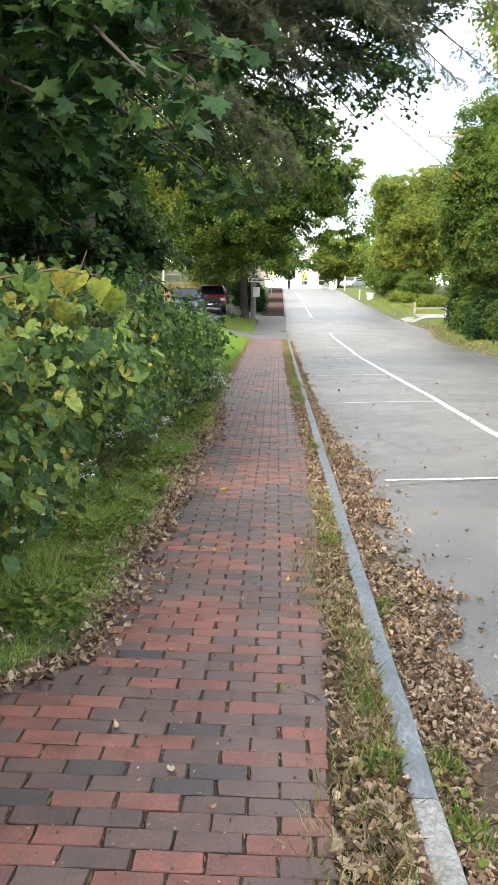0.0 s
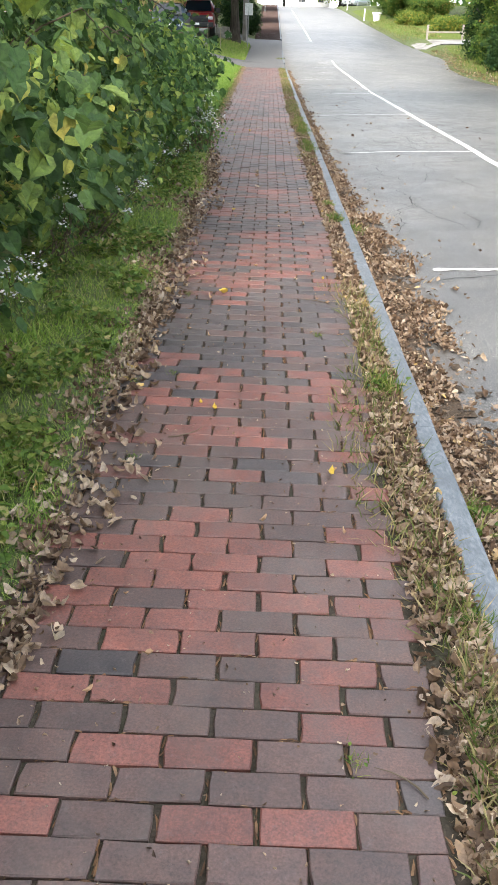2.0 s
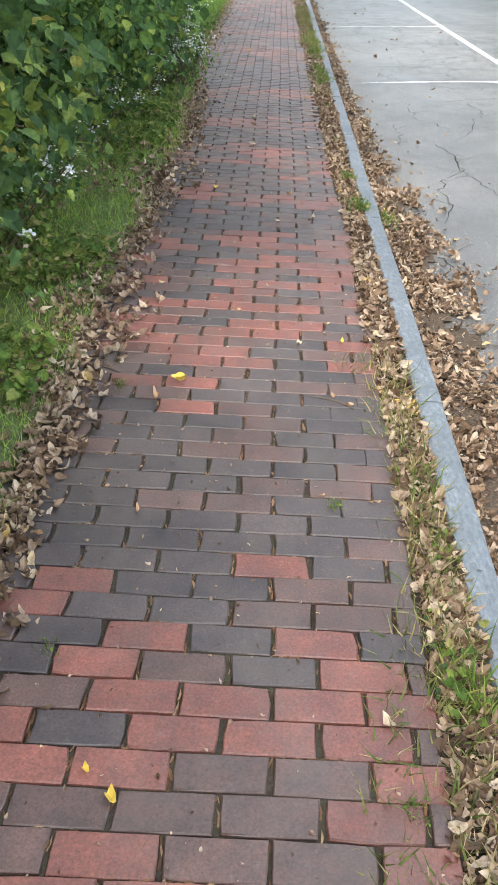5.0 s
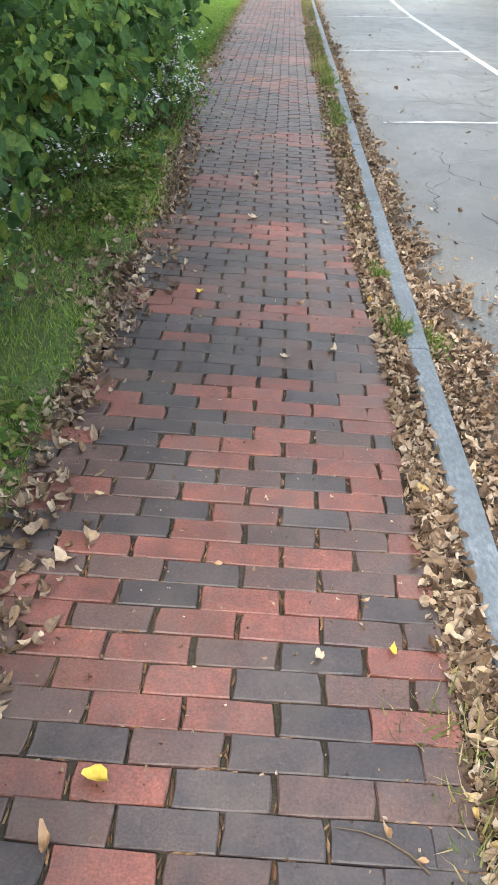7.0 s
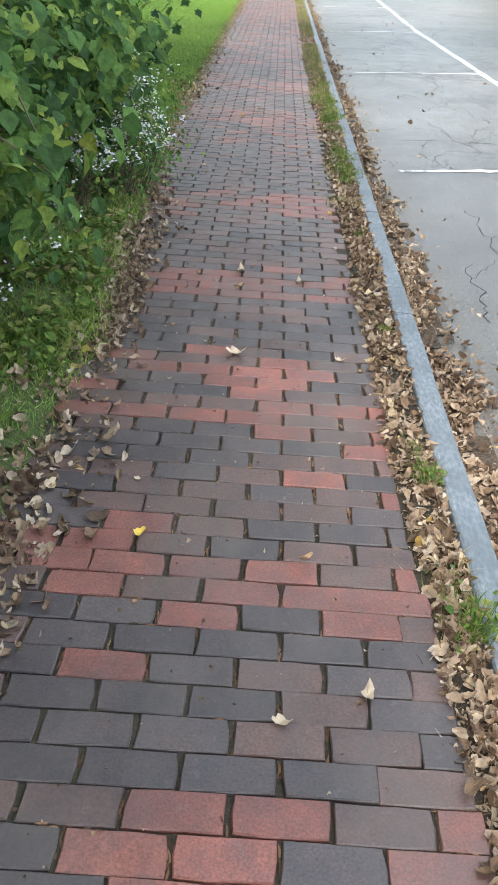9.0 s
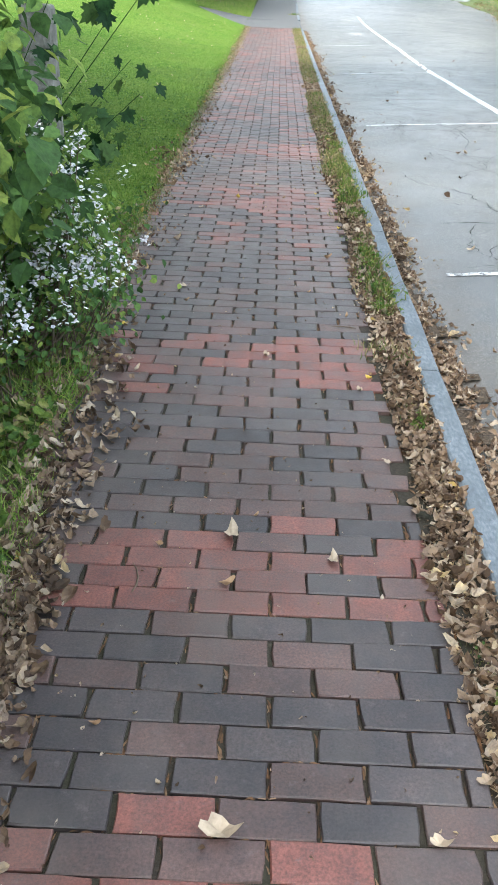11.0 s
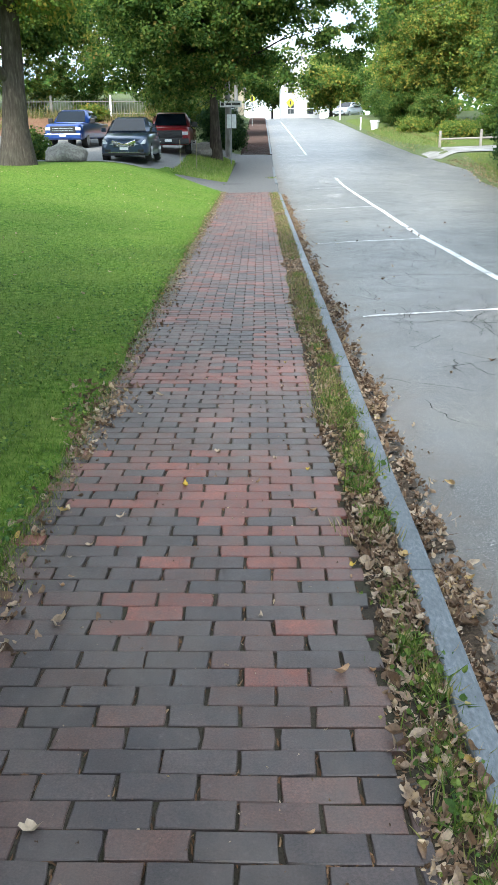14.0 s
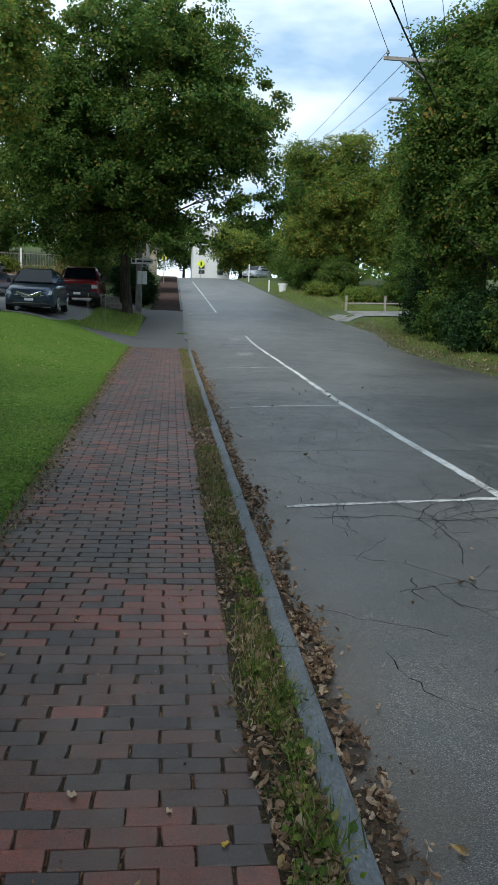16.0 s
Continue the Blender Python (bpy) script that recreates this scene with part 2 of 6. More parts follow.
m, n, l, b = material("road_paint", 0.75)
wear = noise_node(n, l, 26, 6, 0.75)
big = noise_node(n, l, 1.4, 3, 0.5)
s = n.new("ShaderNodeMath")
s.operation = "MULTIPLY_ADD"
s.inputs[1].default_value = 0.45
l.new(big.outputs["Fac"], s.inputs[0])
l.new(wear.outputs["Fac"], s.inputs[2])
r = ramp_node(n, [(0.60, (0.10, 0.10, 0.10)), (0.68, (0.50, 0.50, 0.49)), (0.88, (0.78, 0.78, 0.77))])
l.new(s.outputs[0], r.inputs["Fac"])
l.new(r.outputs["Color"], b.inputs["Base Color"])
M_PAINT = m
m, n, l, b = material("faded_road_paint", 0.75)
wear = noise_node(n, l, 14, 6, 0.8)
r = ramp_node(n, [(0.44, (0.11, 0.11, 0.11)), (0.56, (0.34, 0.34, 0.335)), (0.75, (0.62, 0.62, 0.61))])
l.new(wear.outputs["Fac"], r.inputs["Fac"])
l.new(r.outputs["Color"], b.inputs["Base Color"])
M_PAINT_FADED = m

GREENS = [(0.0, (0.032, 0.076, 0.018)), (0.35, (0.068, 0.138, 0.028)), (0.62, (0.115, 0.19, 0.036)), (0.85, (0.19, 0.24, 0.048)), (0.97, (0.30, 0.20, 0.055))]
M_LEAF_BUSH = foliage("bush_leaves", [(0.0, (0.025, 0.055, 0.018)), (0.35, (0.052, 0.104, 0.032)), (0.64, (0.10, 0.165, 0.044)), (0.84, (0.19, 0.25, 0.056)), (0.94, (0.36, 0.31, 0.07)), (0.98, (0.27, 0.14, 0.055))], 0.6, 0.35, 2.2, 0.22)
M_LEAF_MAPLE = foliage("maple_leaves", GREENS, 0.6, 0.55, 0.35, 0.2)
# dark copy of the leaf green: shade and silhouette put into the colour
M_LEAF_DARK = foliage("shade_toned_leaves", [(0.0, (0.009, 0.028, 0.011)), (0.45, (0.021, 0.056, 0.017)), (0.88, (0.058, 0.105, 0.027))], 0.65, 0.30, 0.6, 0.14)
M_LEAF_TURN = foliage("turning_leaves", [(0.0, (0.06, 0.12, 0.028)), (0.42, (0.13, 0.215, 0.04)), (0.68, (0.22, 0.28, 0.05)), (0.9, (0.38, 0.31, 0.06))], 0.6, 0.52, 0.22, 0.2)
M_NEEDLE = foliage("hemlock_needles", [(0.0, (0.022, 0.04, 0.02)), (0.5, (0.055, 0.08, 0.036)), (0.8, (0.10, 0.11, 0.055)), (0.95, (0.16, 0.11, 0.07))], 0.6, 0.35, 0.5)
M_GRASS = foliage("grass_blades", [(0.0, (0.10, 0.185, 0.032)), (0.4, (0.20, 0.32, 0.058)), (0.72, (0.30, 0.40, 0.085)), (0.9, (0.46, 0.42, 0.19))], 0.55, 0.45, 0.9, 0.25)
M_GRASS_DRY = foliage("dry_grass_blades", [(0.0, (0.06, 0.10, 0.02)), (0.45, (0.13, 0.16, 0.045)), (0.65, (0.27, 0.23, 0.10)), (0.9, (0.38, 0.31, 0.17))], 0.6, 0.3, 2.0, 0.25)
M_LITTER = foliage("fallen_leaves", [(0.0, (0.045, 0.028, 0.018)), (0.25, (0.12, 0.075, 0.046)), (0.48, (0.22, 0.15, 0.10)), (0.70, (0.30, 0.225, 0.16)), (0.88, (0.42, 0.345, 0.265)), (0.97, (0.42, 0.29, 0.09))], 0.75, 0.15, 2.0)
M_LAWN_BLADE = foliage("lawn_blades", [(0.0, (0.028, 0.07, 0.008)), (0.45, (0.085, 0.165, 0.018)), (0.8, (0.17, 0.255, 0.045)), (0.95, (0.27, 0.30, 0.10))], 0.6, 0.3, 3.2, 0.15)
M_VERGE = two_scale("verge_turf", [(0.3, (0.04, 0.065, 0.014)), (0.52, (0.085, 0.125, 0.028)), (0.75, (0.17, 0.19, 0.06))], 20, 0.9, 0.95, spec=0.05, relief=0.9, distance=0.03, stain=(0.13, 0.13, 0.05), stain_amount=0.5)
M_PETAL = foliage("aster_petals", [(0.0, (0.62, 0.61, 0.66)), (0.9, (0.80, 0.79, 0.82))], 0.6, 0.25, 4.0)


# ---- mesh helpers ----
rng = np.random.default_rng(7)


def mesh_of(name, verts, faces, mat, smooth=False):
    """A mesh from an array of points and an array of equal-sided faces."""
    verts, faces = np.asarray(verts, np.float32).reshape(-1, 3), np.asarray(faces, np.int32)
    me = bpy.data.meshes.new(name)
    k = faces.shape[1]
    me.vertices.add(len(verts))
    me.vertices.foreach_set("co", verts.ravel())
    me.loops.add(faces.size)
    me.loops.foreach_set("vertex_index", faces.ravel())
    me.polygons.add(len(faces))
    me.polygons.foreach_set("loop_start", np.arange(0, faces.size, k, dtype=np.int32))
    me.polygons.foreach_set("loop_total", np.full(len(faces), k, np.int32))
    me.polygons.foreach_set("use_smooth", np.full(len(faces), smooth, bool))
    me.update(calc_edges=True)
    me.materials.append(mat)
    return me


def turns(n, tilt=0.6, up=1.0):
    """n random rotations whose z axes lean about the upright by the given spread."""
    z = rng.normal(0, tilt, (n, 3))
    z[:, 2] = np.abs(z[:, 2]) * 0.3 + up
    z /= np.linalg.norm(z, axis=1)[:, None]
    a = rng.uniform(0, 2 * np.pi, n)
    x = np.stack([np.cos(a), np.sin(a), np.zeros(n)], 1)
    y = np.cross(z, x)
    y /= np.linalg.norm(y, axis=1)[:, None]
    x = np.cross(y, z)
    return np.stack([x, y, z], 2)


def facing(normals, twist=0.5):
    """Rotations whose z axes follow the given normals, loosely."""
    z = normals + rng.normal(0, twist, normals.shape)
    z /= np.linalg.norm(z, axis=1)[:, None] + 1e-9
    ref = rng.normal(0, 0.45, z.shape)
    ref[:, 2] -= 1.0
    y = ref - z * (ref * z).sum(1)[:, None]
    y /= np.linalg.norm(y, axis=1)[:, None] + 1e-9
    x = np.cross(y, z)
    return np.stack([x, y, z], 2)


def scatter(name, shape, pos, rot, size, mat, smooth=False):
    """One mesh of many copies of a small shape (verts, faces)."""
    tv, tf = shape
    pos, size = np.asarray(pos, float), np.broadcast_to(np.asarray(size, float), len(pos))
    v = np.einsum("nij,kj->nki", rot, tv) * size[:, None, None] + pos[:, None, :]
    f = tf[None] + (np.arange(len(pos)) * len(tv))[:, None, None]
    return mesh_of(name, v.reshape(-1, 3), f.reshape(-1, tf.shape[1]), mat, smooth)


def shape(verts, faces):
    return np.array(verts, float), np.array(faces, int)


LEAF = shape([(0, 0, 0), (-0.30, 0.22, 0.07), (-0.36, 0.52, 0.09), (0, 1, -0.06), (0.36, 0.52, 0.09), (0.30, 0.22, 0.07), (0, 0.55, 0.0)],
             [(0, 6, 1), (1, 6, 2), (2, 6, 3), (0, 5, 6), (5, 4, 6), (4, 3, 6)])


def spray_shape():
    """A twig end: three small folded leaves set apart."""
    v, f = [], []
    for a, r, tip in ((0.3, 0.42, 0.15), (2.4, 0.45, -0.2), (4.5, 0.40, 0.05)):
        c, s = math.cos(a), math.sin(a)
        for x, y, z in ((0, -0.30, 0), (-0.27, 0.02, 0.09), (0, 0.36, -0.05), (0.27, 0.02, 0.09)):
            v.append((c * (r + y) - s * x, s * (r + y) + c * x, z + tip * (y + 0.5)))
        k = len(v) - 4
        f += [(k, k + 2, k + 1), (k, k + 3, k + 2)]
    return shape(v, f)


SPRAY = spray_shape()
BLADE = shape([(-0.035, 0, 0), (0.035, 0, 0), (-0.015, 0.10, 0.6), (0.02, 0.10, 0.6), (0.0, 0.34, 1.0)], [(0, 1, 3), (0, 3, 2), (2, 3, 4)])


def crumpled(seed):
    """A dead leaf: a lobed outline buckled and curled at its rim."""
    r = random.Random(seed)
    k = 12
    fold, lift, twist, slim = r.uniform(0.3, 1.5), r.uniform(-0.2, 1.0), r.uniform(-0.9, 0.9), r.uniform(0.5, 0.95)
    v = [(0.0, 0.0, 0.02)]
    for i in range(k):
        a = 2 * math.pi * i / k
        d = 0.45 + 0.07 * math.sin(3 * a + seed) + r.uniform(-0.06, 0.06)
        x, y = d * math.cos(a) * slim, d * math.sin(a)
        z = fold * x * x * 2.2 + lift * y * y * 1.6 + twist * x * y * 1.5 + r.uniform(0.0, 0.06)
        v.append((x * (1 - 0.35 * fold), y * (1 - 0.2 * abs(lift)), 0.02 + max(z, 0.0)))
    return shape(v, [(0, 1 + i, 1 + (i + 1) % k) for i in range(k)])


CRUMPLED = [crumpled(k) for k in range(8)]


def needle_shape():
    """A flat hemlock twig: short narrow needles in two ranks along a stalk."""
    v, f = [], []
    for i in range(6):
        y = 0.08 + 0.15 * i
        w = 0.26 * (1 - 0.55 * i / 5)
        for s in (-1, 1):
            k = len(v)
            v += [(0, y - 0.03, -0.10 * y), (0, y + 0.04, -0.10 * y), (s * w, y + 0.13, -0.16 * y - 0.03)]
            f.append((k, k + 1, k + 2))
    return shape(v, f)


def maple_shape():
    """A flat lobed maple leaf, one unit from stalk to tip."""
    half = [(0.0, 0.0), (0.16, -0.04), (0.42, -0.10), (0.30, 0.10), (0.60, 0.34), (0.46, 0.40), (0.50, 0.56), (0.26, 0.46), (0.24, 0.72), (0.12, 0.70), (0.0, 1.0)]
    pts = half + [(-x, y) for x, y in half[-2:0:-1]]
    v = [(x, y, 0.12 * abs(x) - 0.10 * y * y) for x, y in pts] + [(0, 0.36, 0.0)]
    k = len(pts)
    return shape(v, [(i, (i + 1) % k, k) for i in range(k)])


MAPLE = maple_shape()
NEEDLES = needle_shape()


def tube(path, radii, sides=8):
    """Points and quads of a tapered tube along a path."""
    path = [Vector(p) for p in path]
    v, f = [], []
    for i, (p, r) in enumerate(zip(path, radii)):
        d = (path[min(i + 1, len(path) - 1)] - path[max(i - 1, 0)]).normalized()
        q = d.to_track_quat("Z", "Y")
        for s in range(sides):
            a = 2 * math.pi * s / sides
            v.append(p + q @ Vector((r * math.cos(a), r * math.sin(a), 0)))
    for i in range(len(path) - 1):
        for s in range(sides):
            a, b = i * sides + s, i * sides + (s + 1) % sides
            f.append((a, b, b + sides, a + sides))
    return [tuple(p) for p in v], f


def tubes(name, runs, mat, sides=8):
    v, f = [], []
    for path, radii in runs:
        tv, tf = tube(path, radii, sides)
        f += [tuple(i + len(v) for i in q) for q in tf]
        v += tv
    return mesh_of(name, v, f, mat, True)


def bm_mesh(name, bm, mat):
    me = bpy.data.meshes.new(name)
    bm.to_mesh(me)
    bm.free()
    me.materials.append(mat)
    return me


def part(name, data, parent, label="", mat=None):
    if isinstance(data, bmesh.types.BMesh):
        data = bm_mesh(name, data, mat)
    ob = new(name, data)
    ob.parent = parent
    if label:
        ob["label"] = label
    return ob


def box(bm, lo, hi, bevel=0.0, segments=1):
    """A box, with rounded edges where asked, added to a bmesh."""
    g = bmesh.ops.create_cube(bm, size=1.0)
    for v in g["verts"]:
        v.co = Vector([lo[i] + (v.co[i] + 0.5) * (hi[i] - lo[i]) for i in range(3)])
    if bevel:
        es = list({e for v in g["verts"] for e in v.link_edges})
        bmesh.ops.bevel(bm, geom=es, offset=bevel, segments=segments, affect="EDGES", profile=0.5)
    return bm


def box_of(lo, hi, bevel=0.0, segments=1):
    return box(bmesh.new(), lo, hi, bevel, segments)


def rod(bm, a, b, r, sides=10, r2=None):
    a, b = Vector(a), Vector(b)
    m = Matrix.Translation((a + b) / 2) @ (b - a).to_track_quat("Z", "Y").to_matrix().to_4x4()
    bmesh.ops.create_cone(bm, cap_ends=True, segments=sides, radius1=r, radius2=r if r2 is None else r2, depth=(b - a).length, matrix=m)
    return bm


def empty(name, m=None):
    ob = new(name)
    if m is not None:
        ob.matrix_world = m
    return ob


# ---- the lie of the land ----
def soft(d, c):
    return 0.5 * (d + np.sqrt(d * d + c * c))


def hill(y):
    return 0.068 * (soft(np.asarray(y, float) - 45.0, 6.0) - soft(np.asarray(y, float) - 113.0, 8.0))


def ease(a, b, x):
    """0 at a, 1 at b, smooth between."""
    t = np.clip((np.asarray(x, float) - a) / (b - a), 0, 1)
    return t * t * (3 - 2 * t)


def road_z(x, y):
    return hill(y) - 0.185 + 0.16 * np.clip(1 - ((np.asarray(x, float) - 4.7) / 4.4) ** 2, 0, 1)


def left_edge(y):
    return np.interp(y, [-8, -1.2, -0.95, -0.65, 7.5, 11.5, 20, 38], [-1.36, -1.28, -0.95, -0.74, -0.74, -1.0, -1.08, -1.22])


def right_edge(y):
    return np.interp(y, [-4, -1.7, -0.5, 0.9, 3.4, 6, 9, 12, 13.5, 16, 38], [.31, .28, .36, .385, .425, .40, .37, .37, .32, .30, .30])


def road_right(y):
    return np.interp(y, [-60, 25, 38, 46, 52, 62, 80, 112, 400], [9.2, 9.0, 9.0, 9.4, 10.2, 9.2, 8.4, 7.8, 7.8])


def ground_z(x, y):
    x, y = np.asarray(x, float), np.asarray(y, float)
    base = hill(y) * (1 - 0.55 * ease(2.5, 6.0, -x) * ease(75, 64, y))
    lawn = 0.03 + 0.92 * ease(9, 42, y) * ease(1.2, 6.0, -x) + 0.12 * ease(44, 50, y) * ease(1.4, 2.2, -x) + 0.012 * np.clip(-x - 8, 0, 60)
    lawn = lawn + 1.5 * ease(59, 64.5, y) * ease(3.5, 6.0, -x)
    edge = left_edge(y)
    paved = (y > 38.0) & (y < 60)
    left = np.where(x < edge, -0.03 + (lawn + 0.03) * ease(0.0, 0.22, edge - x), -0.075)
    left = np.where(paved & (x > -1.3), -0.09, left)
    rr = road_right(y)
    right = np.where(x > rr, -0.16 + 0.35 * ease(0, 1.2, x - rr) + 0.03 * np.clip(x - rr - 1, 0, 40), -0.22)
    return base + np.where(x < 0.55, left, np.where(x < 0.69, -0.2, right))


def sheet(name, xs, ys, zf, mat, smooth=True):
    gx, gy = np.meshgrid(xs, ys)
    v = np.stack([gx, gy, zf(gx, gy)], 2).reshape(-1, 3)
    w = len(xs)
    i = (np.arange(len(ys) - 1)[:, None] * w + np.arange(w - 1)[None]).ravel()
    return mesh_of(name, v, np.stack([i, i + 1, i + w + 1, i + w], 1), mat, smooth)


GX = np.unique(np.r_[-900, -400, -150, -70, np.arange(-45, -14, 3), np.arange(-14, -3, 0.7), np.arange(-3, -1.4, 0.2), np.arange(-1.4, -0.68, 0.06), -0.5, 0.3, 0.53, 0.57, 0.65, 0.71, 2, 4, 6,
                     np.arange(7.5, 12, 0.25), np.arange(12, 40, 3), 70, 150, 400, 900])
GY = np.unique(np.r_[-900, -300, -100, -40, -20, np.arange(-10, 64, 0.6), np.arange(64, 130, 4), 160, 220, 400, 900, 1800])
ground = tagged(new("ground", sheet("ground", GX, GY, ground_z, M_EARTH)), "grassy earth beside the pavement and road", "ground", kind="structure")

# mown lawn, a skin on the ground


def lawn_z(x, y):
    return ground_z(x, y) + 0.012


def lawn_sheet():
    ys = np.arange(10.4, 45.2, 0.4)
    v, f = [], []
    for y in ys:
        right = left_edge(y) - 0.10 - 0.10 * noise.noise((0, y * 0.9, 3)) - 2.3 * float(np.clip((y - 38.2) / 6.4, 0, 1)) - 0.5 * float(ease(11.6, 10.4, y))
        far = -18.0
        for k in np.linspace(0, 1, 40):
            x = right + (far - right) * k ** 1.8
            yy = y + 1.3 * noise.noise((x * 0.9, 0, 5.0)) * float(ease(14, 10.4, y))
            v.append((x, yy, float(lawn_z(x, yy)) if k > 0 and y > 10.5 else float(ground_z(x, yy)) - 0.01))
    w = 40
    for j in range(len(ys) - 1):
        for i in range(w - 1):
            a = j * w + i
            f.append((a, a + w, a + w + 1, a + 1))
    return mesh_of("lawn", v, f, M_LAWN, True)


lawn = tagged(new("lawn", lawn_sheet()), "bright green mown lawn sloping up to the parking lot", "lawn", kind="structure")

# road
RY = np.unique(np.r_[-60, -30, np.arange(-12, 64, 0.8), np.arange(64, 130, 3), 160])


def road_sheet():
    v, w = [], 26
    for y in RY:
        a, b = 0.655, float(road_right(y))
        for k in range(w):
            x = a + (b - a) * k / (w - 1)
            wob = 0.012 * noise.noise((x * 0.8, y * 0.5, 1.0)) if 0 < k < w - 1 else -0.02
            v.append((x, y, float(road_z(x, y)) + wob))
    i = (np.arange(len(RY) - 1)[:, None] * w + np.arange(w - 1)[None]).ravel()
    return mesh_of("road", v, np.stack([i, i + 1, i + w + 1, i + w], 1), M_ASPHALT, True)


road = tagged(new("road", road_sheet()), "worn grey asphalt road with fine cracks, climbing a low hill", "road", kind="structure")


def draped(name, centre, width, mat, lift=0.005, step=0.25, rag=0.006):
    """A strip laid along a line on the road."""
    centre = [Vector((*p, 0)) for p in centre]
    pts = []
    for a, b in zip(centre, centre[1:]):
        k = max(1, int((b - a).length / step))
        pts += [a.lerp(b, i / k) for i in range(k)]
    pts.append(centre[-1])
    v, f = [], []
    for i, p in enumerate(pts):
        d = (pts[min(i + 1, len(pts) - 1)] - pts[max(0, i - 1)]).normalized()
        s = Vector((-d.y, d.x, 0))
        for k in (-1, 1):
            q = p + s * k * (width / 2 + rag * noise.noise((p.x * 9, p.y * 9, k * 5.0)))
            wob = 0.012 * noise.noise((q.x * 0.8, q.y * 0.5, 1.0))
            v.append((q.x, q.y, float(road_z(q.x, q.y)) + wob + lift))
        if i:
            f.append((2 * i - 2, 2 * i - 1, 2 * i + 1, 2 * i))
    return mesh_of(name, v, f, mat)


tagged(new("edge_line", draped("edge_line", [(3.12, -8), (3.1, 12), (3.02, 19), (2.96, 25), (3.08, 32), (3.2, 46.6)], 0.10, M_PAINT, rag=0.014)), "worn white painted line along the road", "road marking", kind="structure")
tagged(new("edge_line", draped("edge_line", [(2.62, 60), (2.45, 75), (2.1, 100)], 0.12, M_PAINT)), "worn white painted line on the hill", "road marking", kind="structure")
for x0, x1, y in ((1.22, 3.06, 4.22), (1.02, 3.06, 11.3), (1.05, 3.0, 17.7), (1.02, 2.95, 24.5), (1.12, 3.06, 32.45), (1.9, 3.2, 41.4), (1.0, 2.7, 59.5)):
    tagged(new("stall_line", draped("stall_line", [(x0, y), (x0 + 0.35 * (x1 - x0), y - 0.015), (x0 + 0.7 * (x1 - x0), y + 0.02), (x1, y + 0.05)], 0.07, M_PAINT, step=0.05, rag=0.045)), "worn white parking stall line across the gutter lane", "road marking", "parking stall lines", "structure")
for x0, x1, y in ((2.15, 2.62, 37.6), (2.4, 2.8, 45.0)):
    tagged(new("stall_line", draped("stall_line", [(x0, y), (x1, y)], 1.3, M_PAINT_FADED, step=0.05, rag=0.15)), "faded white painted patch on asphalt", "road marking", kind="structure")

# ---- driveways and parking lot ----
M_GRAVEL = two_scale("pale_gravel", [(0.3, (0.10, 0.097, 0.092)), (0.7, (0.20, 0.194, 0.18))], 40, 1.0, 0.95, relief=0.5)
def drive_sheet(name, rows, mat, lift=0.02, cols=14):
    """A paved strip between a left and a right border, both given at several y."""
    ys = np.arange(rows[0][0], rows[-1][0] + 0.01, 0.5)
    v = []
    for y in ys:
        a, b = (float(np.interp(y, [r[0] for r in rows], [r[k] for r in rows])) for k in (1, 2))
        for k in range(cols):
            x = a + (b - a) * k / (cols - 1)
            z = float(ground_z(x, y)) + lift
            if -1.3 < x < 1.0:
                z = float(hill(y)) - 0.004
            v.append((x, y, z if 0 < k < cols - 1 else z - 0.03))
    i = (np.arange(len(ys) - 1)[:, None] * cols + np.arange(cols - 1)[None]).ravel()
    return mesh_of(name, v, np.stack([i, i + 1, i + cols + 1, i + cols], 1), mat, True)


tagged(new("driveway", drive_sheet("driveway", [(38.0, -1.25, 0.63), (39.0, -1.6, 0.63), (41.0, -2.7, 0.63), (42.0, -3.5, 0.63), (42.5, -3.5, 0.63), (43.0, -1.45, 0.63), (54.5, -1.25, 0.63), (56.5, -2.6, 0.63), (59.5, -4.0, 0.63)], M_ASPHALT_OLD)), "grey asphalt driveway crossing the pavement", "driveway", kind="structure")
tagged(new("parking_lot", drive_sheet("parking_lot", [(41.4, -14, -4.2), (43, -16, -3.7), (46, -18, -3.6), (50, -20, -3.3), (56, -20, -2.6), (61, -20, -3.0)], M_LOT_SUNLIT, 0.03, 24)), "grey asphalt parking lot above the lawn", "parking lot", kind="structure")
tagged(new("driveway", drive_sheet("driveway", [(57.5, 9.9, 16), (58.5, 9.5, 26), (61.0, 9.4, 26), (61.2, 9.4, 26)], M_GRAVEL, 0.05)), "pale gravelly driveway opening off the road", "driveway", kind="structure")

# ---- brick pavement ----
M_JOINT = two_scale("joint_dirt", [(0.3, (0.018, 0.014, 0.010)), (0.6, (0.045, 0.034, 0.025)), (0.8, (0.10, 0.075, 0.05))], 90, 5.0, 0.95, relief=0.8, stain=(0.03, 0.035, 0.015), stain_amount=0.5)
PITCH_X, PITCH_Y, FIRST_ROW, LAST_ROW = 0.2175, 0.0985, -70, 388
pavement = tagged(empty("pavement"), "weathered red and dark brick pavement in running bond", "pavement", kind="structure")
bed_x = np.array([-1.5, -1.2, -0.9, -0.3, 0.3, 0.40, 0.47, 0.546])
bed = sheet("joint_bed", bed_x, np.unique(np.r_[np.arange(-8, 20, 0.12), np.arange(20, 38.3, 0.6)]),
            lambda x, y: hill(y) - 0.011 - 0.02 * ease(0.37, 0.5, x) + 0.006 * np.sin(y * 31 + x * 17) * np.sin(y * 13.7 - x * 23) + np.where(x < left_edge(y) - 0.25, -0.08, 0), M_DIRT)
bed.materials[0] = M_JOINT
part("joint_bed", bed, pavement, "dark dirt and moss between bricks")


